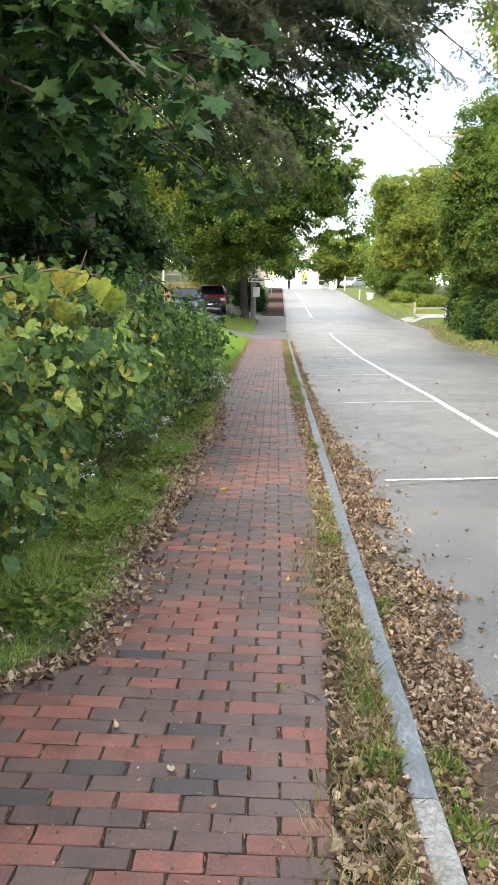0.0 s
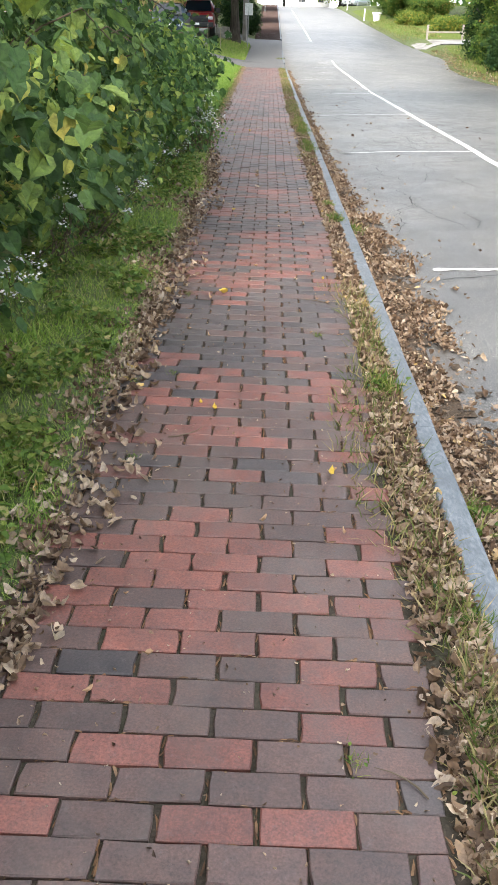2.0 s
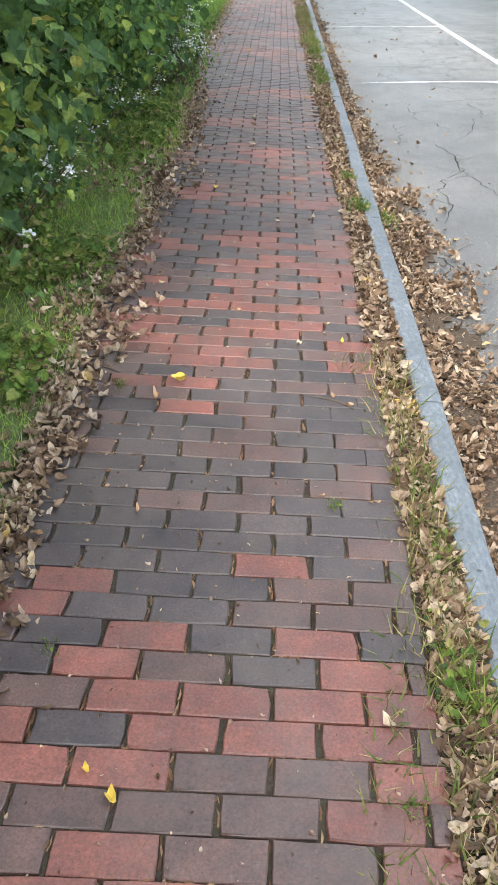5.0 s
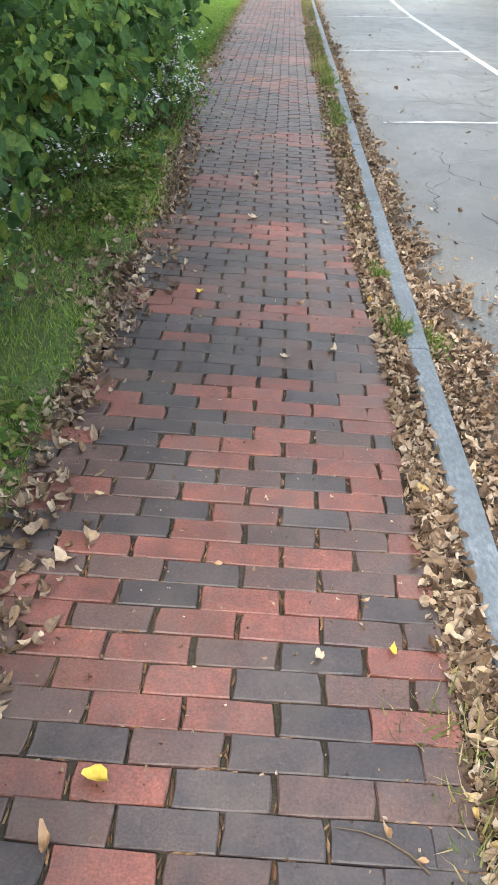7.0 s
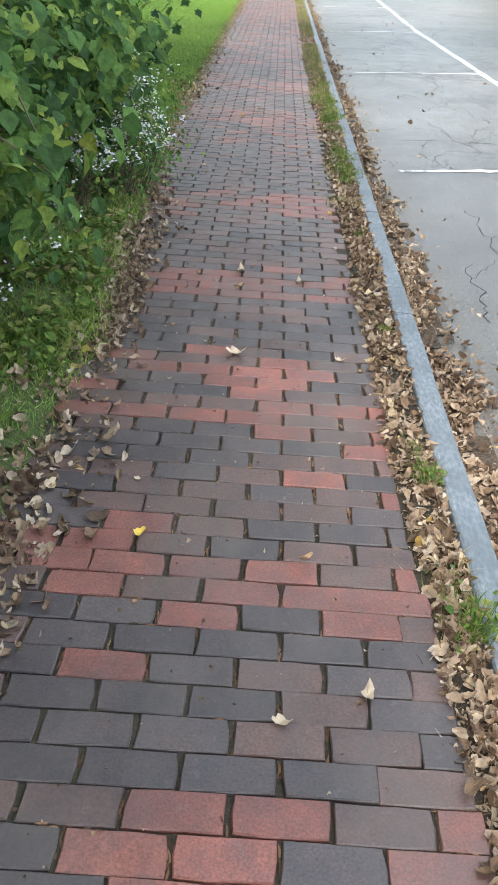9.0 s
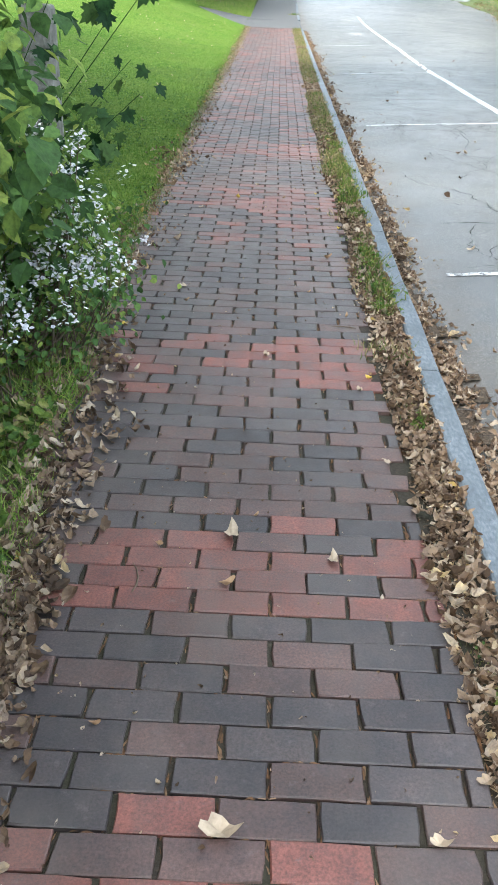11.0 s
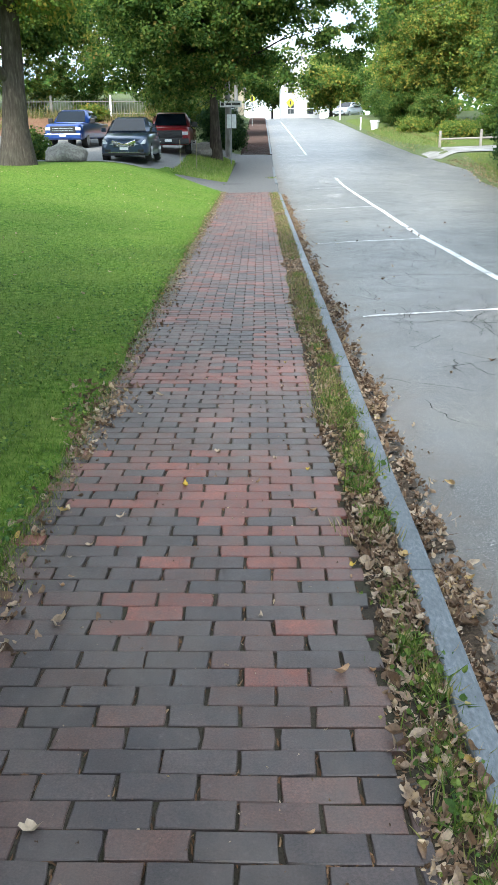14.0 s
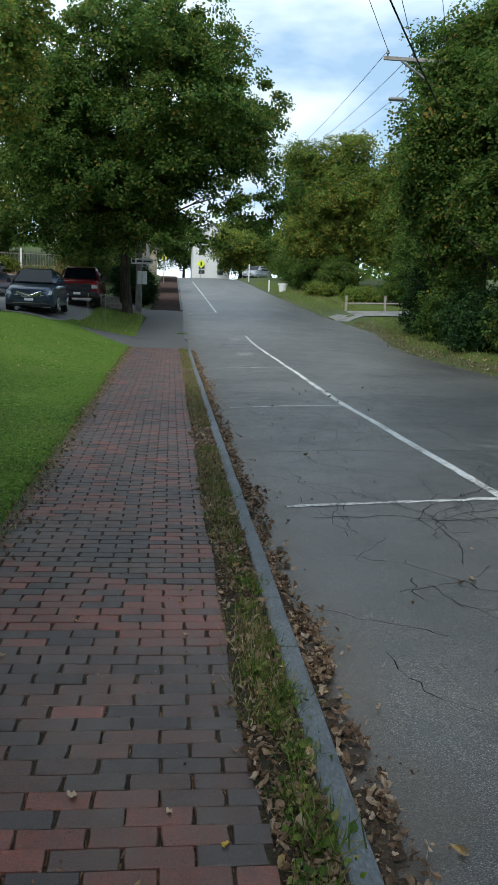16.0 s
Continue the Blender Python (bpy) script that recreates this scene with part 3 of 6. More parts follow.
def brick_mesh(length, width, seed):
    """A worn brick: wavering sides, rounded arris, chipped corners."""
    r = random.Random(seed)
    bm = bmesh.new()
    t = 0.05
    ring = [(-1, -1), (-0.35, -1), (0.3, -1), (1, -1), (1, 0), (1, 1), (0.35, 1), (-0.3, 1), (-1, 1), (-1, 0)]
    outer, inner = [], []
    for sx, sy in ring:
        chip = r.choice((0.0, 0.0, 0.0015, 0.005)) if abs(sx) == 1 and abs(sy) == 1 else r.choice((0.0, 0.0, 0.001, 0.002))
        x, y = sx * length / 2 + r.uniform(-.0022, .0022) - sx * chip, sy * width / 2 + r.uniform(-.0012, .0012) - sy * chip * 0.6
        c = 0.002 + r.uniform(0, .002)
        outer.append(bm.verts.new((x, y, -0.003 - chip * 0.4)))
        inner.append(bm.verts.new((x - sx * c, y - sy * c, 0.0)))
    low = [bm.verts.new((v.co.x, v.co.y, -t)) for v in outer]
    bm.faces.new(inner)
    k = len(ring)
    for i in range(k):
        j = (i + 1) % k
        bm.faces.new((outer[i], outer[j], inner[j], inner[i]))
        bm.faces.new((low[i], low[j], outer[j], outer[i]))
    return bm


def brick_rows():
    """Every brick of the pavement: course, x centre, length."""
    out = []
    for row in range(FIRST_ROW, LAST_ROW):
        y = row * PITCH_Y
        wob = 0.006 * noise.noise((0.3, row * 0.37, 0)) + 0.008 * noise.noise((7.0, row * 0.05, 0))
        right = float(right_edge(y)) + 0.025 * noise.noise((3.0, row * 0.11, 0)) + 0.012 * noise.noise((3.0, row * 0.9, 0))
        lo = float(left_edge(y)) - 0.14
        x = (0.0 if row % 2 else PITCH_X / 2) - PITCH_X * 7 + wob
        while x < right:
            a, b = max(x, lo), min(x + PITCH_X, right + wob * 0.5)
            if b - a > 0.05:
                out.append((row, (a + b) / 2, b - a))
            x += PITCH_X
    return out


# share of red bricks along the pavement, in runs laid from different batches
RED = [(-6, .4), (-2, .6), (-1.6, .45), (-.7, .55), (-.4, .45), (.05, .5), (.32, .3), (.45, .5), (.6, .3), (.72, .6), (.95, .55), (1.04, .15), (1.2, .6), (1.5, .5), (1.6, .1), (1.77, .95), (1.86, .04),
       (3.0, .08), (3.1, .55), (3.65, .6), (3.9, .4), (4.1, .6), (4.75, .6), (4.85, .15), (5.2, .2), (5.4, .65), (5.8, .2), (6.3, .2), (6.6, .55), (7.05, .7), (7.15, .05), (7.6, .08), (7.75, .75), (8.0, .6), (8.15, .1),
       (9.0, .1), (9.2, .5), (9.7, .5), (9.8, .05), (10.9, .08), (11.9, .35), (12.4, .7), (13.15, .7), (13.25, .06), (14.3, .1), (14.45, .75), (15.4, .7), (15.6, .2), (16.4, .25), (17, .45), (38, .4)]


def clay(x, y, r):
    """0 grey, 1 plum, 2 red."""
    p = float(np.interp(y, [k for k, _ in RED], [v for _, v in RED]))
    t = r.random() * 0.75 + 0.25 * (0.5 + noise.noise((x * 1.6, y * 1.2, 2.0))) + 0.10 * (x + 0.2)
    return 2 if t > 1 - p * 0.92 else (1 if t > 0.62 - p * 0.5 - 0.25 * float(ease(1.5, 0.5, y)) else 0)


BRICKS = brick_rows()
NEAR_ROWS = range(3, 57)
forms = [[bm_mesh("brick", brick_mesh(PITCH_X - 0.009, PITCH_Y - 0.0034, k + 7 * c), M_BRICK[c]) for k in range(5)] for c in range(3)]
halves = [[bm_mesh("brick", brick_mesh(PITCH_X / 2 - 0.009, PITCH_Y - 0.0034, 20 + k + 7 * c), M_BRICK[c]) for k in range(3)] for c in range(3)]
field = {c: ([], []) for c in range(3)}
br = random.Random(3)
for row, x, length in BRICKS:
    y = (row + 0.5) * PITCH_Y + br.uniform(-.0016, .0016) + 0.008 * noise.noise((x * 1.1, row * 0.14, 4.0))
    z = float(hill(y)) + 0.005 * noise.noise((x * 2.2, y * 1.8, 9.0)) + br.uniform(-.0012, .0010)
    m = Matrix.Translation((x + br.uniform(-.0025, .0025), y, z)) @ Euler((br.gauss(0, .0035), br.gauss(0, .0035), br.gauss(0, .007))).to_matrix().to_4x4()
    full, half = abs(length - PITCH_X) < 0.03, abs(length - PITCH_X / 2) < 0.03
    c = clay(x, y, br)
    if row in NEAR_ROWS and (full or half):
        ob = part("brick", br.choice((forms if full else halves)[c]), pavement)
        ob.matrix_local = m
    else:
        bm = brick_mesh(length - 0.009, PITCH_Y - 0.0034, row * 31 + int(x * 100))
        fv, ff = field[c]
        base = len(fv)
        bm.verts.index_update()
        fv += [tuple(m @ v.co) for v in bm.verts]
        for f in bm.faces:
            q = [base + v.index for v in f.verts]
            ff += [(q[0], q[1], q[2], q[9]), (q[2], q[3], q[4], q[9]), (q[4], q[5], q[6], q[9]), (q[6], q[7], q[8], q[9])] if len(q) == 10 else [tuple(q)]
        bm.free()
for c in range(3):
    tagged(part("brick_field", mesh_of("brick_field", *field[c], M_BRICKS[c]), pavement), kind="stuff")

# second stretch of pavement up the hill
pave_2 = tagged(empty("pavement"), "red brick pavement climbing the hill beside the road", "pavement", kind="structure")
far_v, far_f = [], []
for row in range(0, 250):
    y = 59.6 + row * 0.22
    z = float(hill(y))
    for k in range(4):
        x = -1.15 + 0.43 * k + (0.1 if row % 2 else 0)
        far_v += [(x, y, z - .03), (x + .427, y, z - .03), (x + .427, y + .219, z - .03), (x, y + .219, z - .03), (x + .001, y + .001, z), (x + .426, y + .001, z), (x + .426, y + .218, z), (x + .001, y + .218, z)]
        b0 = len(far_v) - 8
        far_f += [tuple(b0 + i for i in q) for q in ((4, 5, 6, 7), (0, 1, 5, 4), (1, 2, 6, 5), (2, 3, 7, 6), (3, 0, 4, 7))]
tagged(part("brick_field", mesh_of("brick_field", far_v, far_f, M_BRICKS[1]), pave_2), kind="stuff")

# ---- granite kerb ----
def kerb_stone(y0, y1, seed, width=0.106, tall=0.30):
    bm = bmesh.new()
    k = max(3, int((y1 - y0) / 0.3))
    prof = [(0, -tall), (0, -0.012), (0.004, -0.004), (0.014, 0.0), (width - 0.022, 0.0), (width - 0.008, -0.006), (width, -0.022), (width + 0.008, -tall)]
    rings = []
    for i in range(k + 1):
        y = y0 + (y1 - y0) * i / k
        dx, dz = 0.006 * noise.noise((seed, y * 1.3, 0)), 0.005 * noise.noise((seed + 9, y * 1.7, 2))
        rings.append([bm.verts.new((0.546 + px + dx + 0.004 * noise.noise((px * 40, y * 4, seed)), y, float(hill(y)) + pz + (dz if pz > -0.1 else 0) + 0.004)) for px, pz in prof])
    for a, b in zip(rings, rings[1:]):
        for i in range(len(prof) - 1):
            bm.faces.new((a[i], b[i], b[i + 1], a[i + 1]))
    bm.faces.new(rings[0])
    bm.faces.new(rings[-1][::-1])
    bmesh.ops.recalc_face_normals(bm, faces=bm.faces)
    return bm


kerb = tagged(empty("kerb"), "blue-grey granite kerb with worn edges", "kerb", kind="structure")
JOINTS = [-9.0, -6.2, -3.6, -1.75, 0.95, 2.84, 5.2, 7.6, 9.4, 11.8, 14.36, 15.04, 17.4, 19.9, 22.4, 25, 27.5, 30, 32.5, 35, 38.0]
for i, (a, b2) in enumerate(zip(JOINTS, JOINTS[1:])):
    part("kerb_stone", kerb_stone(a + 0.004, b2 - 0.004, i * 3.7), kerb, mat=M_GRANITE if a > -2 else M_GRANITE_ROUGH)
island_kerb = tagged(empty("kerb"), "short granite kerb with a pale end in the driveway mouth", "kerb", kind="structure")
part("kerb_stone", kerb_stone(43.2, 47.2, 77), island_kerb, mat=M_GRANITE)
part("kerb_stone", kerb_stone(47.21, 51.8, 78), island_kerb, mat=M_GRANITE)
far_kerb = tagged(empty("kerb"), "granite kerb climbing the hill", "kerb", kind="structure")
for i in range(17):
    part("kerb_stone", kerb_stone(60 + i * 3, 62.985 + i * 3, i + 90.5), far_kerb, mat=M_GRANITE)

# cracks in the asphalt
crack_v, crack_f = [], []
cr = random.Random(11)


def crack(x, y, ang, length, w):
    pts, course = [], ang
    while length > 0:
        pts.append((x, y))
        course += cr.uniform(-0.12, 0.12)
        ang = course + cr.uniform(-0.6, 0.6)
        step = cr.uniform(0.03, 0.11)
        x, y = x + step * math.cos(ang), y + step * math.sin(ang)
        length -= step
        if x < 0.8 or x > 8.5:
            break
        if w > 0.0025 and cr.random() < 0.05:
            crack(x, y, course + cr.choice((-1, 1)) * cr.uniform(0.6, 1.4), cr.uniform(0.2, 0.8), w * 0.65)
    for i, ((ax, ay), (bx, by)) in enumerate(zip(pts, pts[1:])):
        ww = w * cr.uniform(0.4, 1.2)
        d = Vector((bx - ax, by - ay))
        s = Vector((-d.y, d.x)).normalized() * ww
        for px, py in ((ax + s.x, ay + s.y), (ax - s.x, ay - s.y), (bx - s.x, by - s.y), (bx + s.x, by + s.y)):
            wob = 0.012 * noise.noise((px * 0.8, py * 0.5, 1.0))
            crack_v.append((px, py, float(road_z(px, py)) + wob + 0.005))
        k = len(crack_v)
        crack_f.append((k - 4, k - 3, k - 2, k - 1))


for _ in range(46):
    crack(cr.uniform(1.1, 4.2), cr.uniform(4, 27), cr.choice((1.5, 1.4, 0.3, 2.2)), cr.uniform(0.8, 2.6), 0.0036)
# crazed stretch by the gutter lane
for _ in range(60):
    crack(cr.uniform(1.3, 3.0), cr.uniform(11, 23), cr.choice((1.2, 1.5, 1.7, 1.9, 0.5)), cr.uniform(0.5, 1.6), 0.0032)
for y in (3.9, 12.6, 17.3, 20.3, 28.5, 43.9):
    crack(1.2, y, 0.05, 6.5, 0.0065)
tagged(new("crack", mesh_of("crack", crack_v, crack_f, M_CRACK)), "dark branching cracks in the asphalt", "crack", kind="stuff")


# ---- plants ----
def stuffed(name, data, parent):
    return tagged(part(name, data, parent), kind="stuff")


def lobes_points(lobes, n, cluster=0.5, per=40, shell=0.5):
    """Leaf places in loose clusters inside ellipsoids: the places and the way outwards."""
    vols = np.array([r[0] * r[1] * r[2] for _, r in lobes]) ** 0.75
    k = max(1, n // per)
    pick = rng.choice(len(lobes), k, p=vols / vols.sum())
    c, r = np.array([a for a, _ in lobes], float)[pick], np.array([b for _, b in lobes], float)[pick]
    d = rng.normal(0, 1, (k, 3))
    d /= np.linalg.norm(d, axis=1)[:, None]
    rad = shell + (1 - shell) * rng.random(k) ** 0.6
    rad = rad * rng.uniform(0.82, 1.2, k)
    centre = c + d * r * rad[:, None]
    spread = rng.uniform(0.45, 1.5, k)
    which = rng.integers(0, k, n)
    off = np.clip(rng.normal(0, 1, (n, 3)), -1.7, 1.7) * np.array([1, 1, 0.62]) * cluster * spread[which][:, None]
    return centre[which] + off, d[which] * 0.5 + np.array([0, 0, 0.75])


def leaves(name, lobes, n, size, mat, template=None, cluster=0.5, per=40, shell=0.5, keep=None):
    p, o = lobes_points(lobes, n, cluster, per, shell)
    if keep is not None:
        ok = keep(p)
        p, o = p[ok], o[ok]
    s = size * rng.uniform(0.65, 1.35, len(p))
    return scatter(name, SPRAY if template is None else template, p, facing(o, 0.55), s, mat)


def limbs(base, top_z, lean, radius, reach, count, seed, start=0.35, fork=0.5):
    """A tapered trunk with a flared foot and forked limbs."""
    r = random.Random(seed)
    x, y, z = base
    h = top_z - z
    path = [(x + lean[0] * t + 0.06 * h * 0.12 * math.sin(5 * t + seed), y + lean[1] * t + 0.05 * math.cos(4 * t + seed), z - 0.1 + h * t) for t in np.linspace(0, 1, 10)]
    runs = [(path, [radius * (1.55 if i == 0 else 1.12 if i == 1 else 1.0) * (1 - 0.85 * i / 9) for i in range(10)])]
    for k in range(count):
        t = start + (0.95 - start) * (k + 0.5) / count
        i = int(t * 9)
        p = Vector(path[i])
        a = r.uniform(0, 2 * math.pi)
        length = reach * (1.1 - 0.55 * t) * r.uniform(0.75, 1.2)
        d = Vector((math.cos(a), math.sin(a), r.uniform(0.25, 0.8)))
        rad = radius * (1 - 0.8 * t) * 0.55
        pts = [p + d * length * s + Vector((0, 0, 0.15 * length * s * s)) + Vector((r.uniform(-.1, .1), r.uniform(-.1, .1), 0)) * s for s in np.linspace(0, 1, 5)]
        runs.append((pts, [rad * (1 - 0.8 * s) for s in np.linspace(0, 1, 5)]))
        for _ in range(2):
            q = pts[r.choice((2, 3))]
            e = (d + Vector((r.uniform(-.8, .8), r.uniform(-.8, .8), r.uniform(-.2, .5)))).normalized() * length * fork
            runs.append(([q, q + e * 0.5 + Vector((0, 0, .05)), q + e], [rad * 0.4, rad * 0.25, rad * 0.08]))
    return runs


def tree(name, label, base, top_z, radius, lobes, n, size, mat, lean=(0, 0), reach=3.0, count=8, seed=1, cluster=0.5, per=40, shell=0.45, template=None, start=0.35, keep=None):
    t = tagged(empty(name), label, "tree")
    part("trunk", tubes("trunk", limbs(base, top_z, lean, radius, reach, count, seed, start), M_BARK, 9), t)
    part("crown", leaves("crown", lobes, n, size, mat, template, cluster, per, shell, keep), t)
    return t


def crown_lobes(c, r, k, seed, squash=0.8):
    """Lobes round the middle of a crown, for an uneven outline."""
    g = np.random.default_rng(seed)
    out = [(c, (r[0] * 0.62, r[1] * 0.62, r[2] * 0.7))]
    for _ in range(k):
        d = g.normal(0, 1, 3)
        d /= np.linalg.norm(d)
        s = g.uniform(0.2, 0.46)
        out.append(((c[0] + d[0] * r[0] * 0.66, c[1] + d[1] * r[1] * 0.66, c[2] + d[2] * r[2] * 0.7), (r[0] * s, r[1] * s, r[2] * s * squash)))
    return out


# the big maple by the driveway, and the old one at the lot's corner
gz = lambda x, y: float(ground_z(x, y))  # noqa: E731
tree("maple_tree", "green maple with a straight grey trunk beside the driveway", (-2.3, 53, gz(-2.3, 53)), 13.0, 0.25,
     crown_lobes((-1.9, 53, 9.9), (7.2, 6.2, 6.5), 44, 4) + [((x, 51.0, z), (1.5, 1.6, 1.0)) for x, z in ((-6.8, 5.0), (-5.2, 4.4), (-3.6, 4.7), (-1.4, 4.9), (0.4, 4.3), (2.0, 5.0), (3.7, 5.8), (4.9, 6.8))], 58000, 0.245, M_LEAF_MAPLE, reach=4.2, count=14, seed=2, cluster=0.33, per=46, shell=0.3, start=0.36,
     keep=lambda p: p[:, 2] > 3.3 + 0.12 * np.abs(p[:, 0] - 0.2) * (p[:, 0] > 0))
tree("maple_tree", "old maple with a thick ridged trunk beside the lawn", (-8.1, 38.5, gz(-8.1, 38.5) - 0.05), 13.0, 0.44,
     crown_lobes((-8.4, 38, 10.0), (6.4, 6.0, 6.0), 24, 8), 26000, 0.22, M_LEAF_TURN, reach=4.5, count=11, seed=5, cluster=0.36, per=46, shell=0.3, start=0.3,
     keep=lambda p: (p[:, 2] > 3.9) & (p[:, 0] < -5.2 + 0.12 * p[:, 2]))
# tall trees closing the left side beyond the lot
for i, (x, y, r, h, mt) in enumerate(((-15, 66, 5.5, 8.0, M_LEAF_MAPLE), (-7, 70, 4.5, 6.5, M_LEAF_TURN), (-3.6, 74, 3.4, 5.6, M_LEAF_MAPLE), (-23, 60, 6.0, 8.5, M_LEAF_TURN), (-20, 44, 5.0, 8.5, M_LEAF_MAPLE), (-4.0, 92, 4.0, 6.5, M_LEAF_TURN))):
    z = gz(x, y)
    tree("broadleaf_tree", "leafy green tree behind the parking lot", (x, y, z), z + h * 1.3, 0.2, crown_lobes((x, y, z + h), (r, r, h * 0.62), 9, 20 + i), 15000, 0.34, mt, reach=3.5, count=6, seed=i + 30, cluster=0.6)
# woods closing the horizon all round, open only along the road
n = 26000
a_ = rng.uniform(0, 2 * math.pi, n)
d_ = rng.uniform(125, 165, n)
wx, wy = d_ * np.sin(a_), 45 + d_ * np.cos(a_)
top_ = 9 + 4 * np.sin(a_ * 9) + 3 * np.sin(a_ * 23 + 1) + 2 * np.sin(a_ * 61)
ok = ~((np.abs(wx - 3) < 13) & (wy > 45))
wp = np.stack([wx, wy, 0.5 + hill(wy) + np.maximum(top_, 3) * rng.random(n) ** 0.8], 1)[ok]
tagged(new("far_woods", scatter("far_woods", SPRAY, wp, facing(np.stack([-wx, 45 - wy, 60 + 0 * wx], 1)[ok] / 120, 0.5), rng.uniform(0.9, 2.0, len(wp)), M_LEAF_MAPLE)), "distant green woods along the horizon", "woods", kind="stuff")
# trees closing the distance beyond the hill
for i, (x, y, r, h) in enumerate(((-9, 118, 5, 8), (-18, 112, 6, 9), (-30, 96, 7, 9), (-38, 70, 7, 9), (-30, 48, 6, 9), (9, 124, 4.5, 5), (17, 122, 6, 8), (28, 115, 7, 9), (36, 84, 7, 9), (32, 58, 6, 9), (28, 30, 6, 9), (-14, 138, 6, 9), (-3, 146, 5, 8), (24, 140, 7, 10), (2, 152, 6, 9), (11, 148, 5, 8))):
    z = gz(x, y)
    tree("broadleaf_tree", "distant leafy tree beyond the hill", (x, y, z), z + h * 1.2, 0.22, crown_lobes((x, y, z + h * 0.75), (r, r, h * 0.7), 9, 140 + i), 6000, 0.46, (M_LEAF_MAPLE, M_LEAF_TURN)[i % 2], reach=3.5, count=6, seed=i + 160, cluster=0.8, start=0.2)
# shrubs beside the lot and under the signs
def shrub(name, label, lobes, n, size, mat, stems, template=None, cluster=0.18, per=30, shell=0.35):
    s = tagged(empty(name), label, "shrub")
    if stems:
        stuffed("stem", tubes("stem", stems, M_TWIG, 5), s)
    stuffed("leaf", leaves("leaf", lobes, n, size, mat, template, cluster, per, shell), s)
    return s


def fan(x, y, z, r, h, k, seed):
    q = random.Random(seed)
    out = []
    for _ in range(k):
        a, s = q.uniform(0, 6.28), q.uniform(0.2, 0.8)
        out.append(([(x, y, z - 0.05), (x + r * s * 0.4 * math.cos(a), y + r * s * 0.4 * math.sin(a), z + h * 0.5), (x + r * s * math.cos(a), y + r * s * math.sin(a), z + h * 0.9)], [0.016, 0.011, 0.004]))
    return out


for i, (x, y, r, h, mt) in enumerate(((-2.6, 60.5, 1.0, 2.3, M_LEAF_DARK), (-1.75, 62.5, 0.7, 1.9, M_LEAF_DARK), (-5.6, 64, 1.6, 2.4, M_LEAF_MAPLE), (-9.0, 43.4, 0.35, 0.9, M_LEAF_MAPLE), (-10.2, 63.4, 0.6, 0.6, M_LEAF_TURN), (-19, 67, 2.4, 4.6, M_LEAF_MAPLE), (-15, 68, 2.2, 5.0, M_LEAF_TURN), (-11.6, 67.5, 2.0, 4.6, M_LEAF_MAPLE), (-6.6, 67, 2.0, 4.4, M_LEAF_MAPLE), (-4.4, 70, 1.6, 4.0, M_LEAF_TURN), (-23, 66, 2.6, 5, M_LEAF_MAPLE))):
    z = gz(x, y)
    shrub("shrub", "dense green shrub beside the lot", [((x, y, z + h * 0.55), (r, r, h * 0.55)), ((x + 0.4 * r, y, z + h * 0.4), (r * 0.7, r * 0.7, h * 0.4))], 4200, 0.16, mt, fan(x, y, z, r, h, 7, i), cluster=0.22)

# trees along the far side of the road
RIGHT = ((11.6, 45, 2.6, 8.6, 4.6, M_LEAF_MAPLE, 42000, 0.22), (13.5, 40, 3.6, 9.5, 6.6, M_LEAF_MAPLE, 38000, 0.23), (14.2, 33, 4.0, 9.0, 6.6, M_LEAF_MAPLE, 20000, 0.27), (14.6, 50, 4.4, 10.5, 5.8, M_LEAF_MAPLE, 30000, 0.26), (17.5, 26, 5.0, 9.0, 7.0, M_LEAF_MAPLE, 8000, 0.42), (20, 42, 5.0, 12.5, 7.0, M_LEAF_MAPLE, 9000, 0.44), (10.6, 27, 3.6, 11.6, 4.4, M_LEAF_TURN, 24000, 0.22), (16, 12, 5.0, 8.0, 6.5, M_LEAF_MAPLE, 6000, 0.34), (15, -4, 4.5, 8.0, 6.5, M_LEAF_MAPLE, 5000, 0.34))
for i, (x, y, r, cz, rz, mt, n, s) in enumerate(RIGHT):
    z = gz(x, y)
    tree("broadleaf_tree", "tall dense green tree at the road verge", (x, y, z), z + cz + rz * 0.5, 0.2, crown_lobes((x, y, z + cz - 1.2), (r * 1.08, r * 1.08, rz * 1.05), 22, 50 + i, 0.7), n, s, mt, reach=r, count=9, seed=60 + i, cluster=0.33, per=22, start=0.15, keep=lambda p: p[:, 2] > 0.3)
for i, (x, y, r, h, mt) in enumerate(((11.4, 43.6, 1.2, 2.6, M_LEAF_MAPLE), (11.6, 41, 1.3, 2.2, M_LEAF_DARK), (10.9, 38.6, 0.9, 1.4, M_LEAF_DARK), (11.6, 36.2, 1.3, 2.4, M_LEAF_MAPLE), (12.0, 47.4, 1.6, 3.2, M_LEAF_DARK), (11.4, 33, 1.2, 2.4, M_LEAF_DARK), (11.2, 29, 1.4, 2.6, M_LEAF_MAPLE), (11, 24, 1.4, 2.4, M_LEAF_DARK), (11, 18, 1.5, 2.4, M_LEAF_MAPLE))):
    z = gz(x, y)
    shrub("shrub", "tangled green undergrowth at the foot of the trees", [((x, y, z + h * 0.5), (r, r * 1.3, h * 0.55)), ((x - 0.3, y + 0.5, z + h * 0.35), (r * 0.8, r, h * 0.4))], 6000, 0.17, mt, fan(x, y, z, r, h, 8, 40 + i), cluster=0.26)
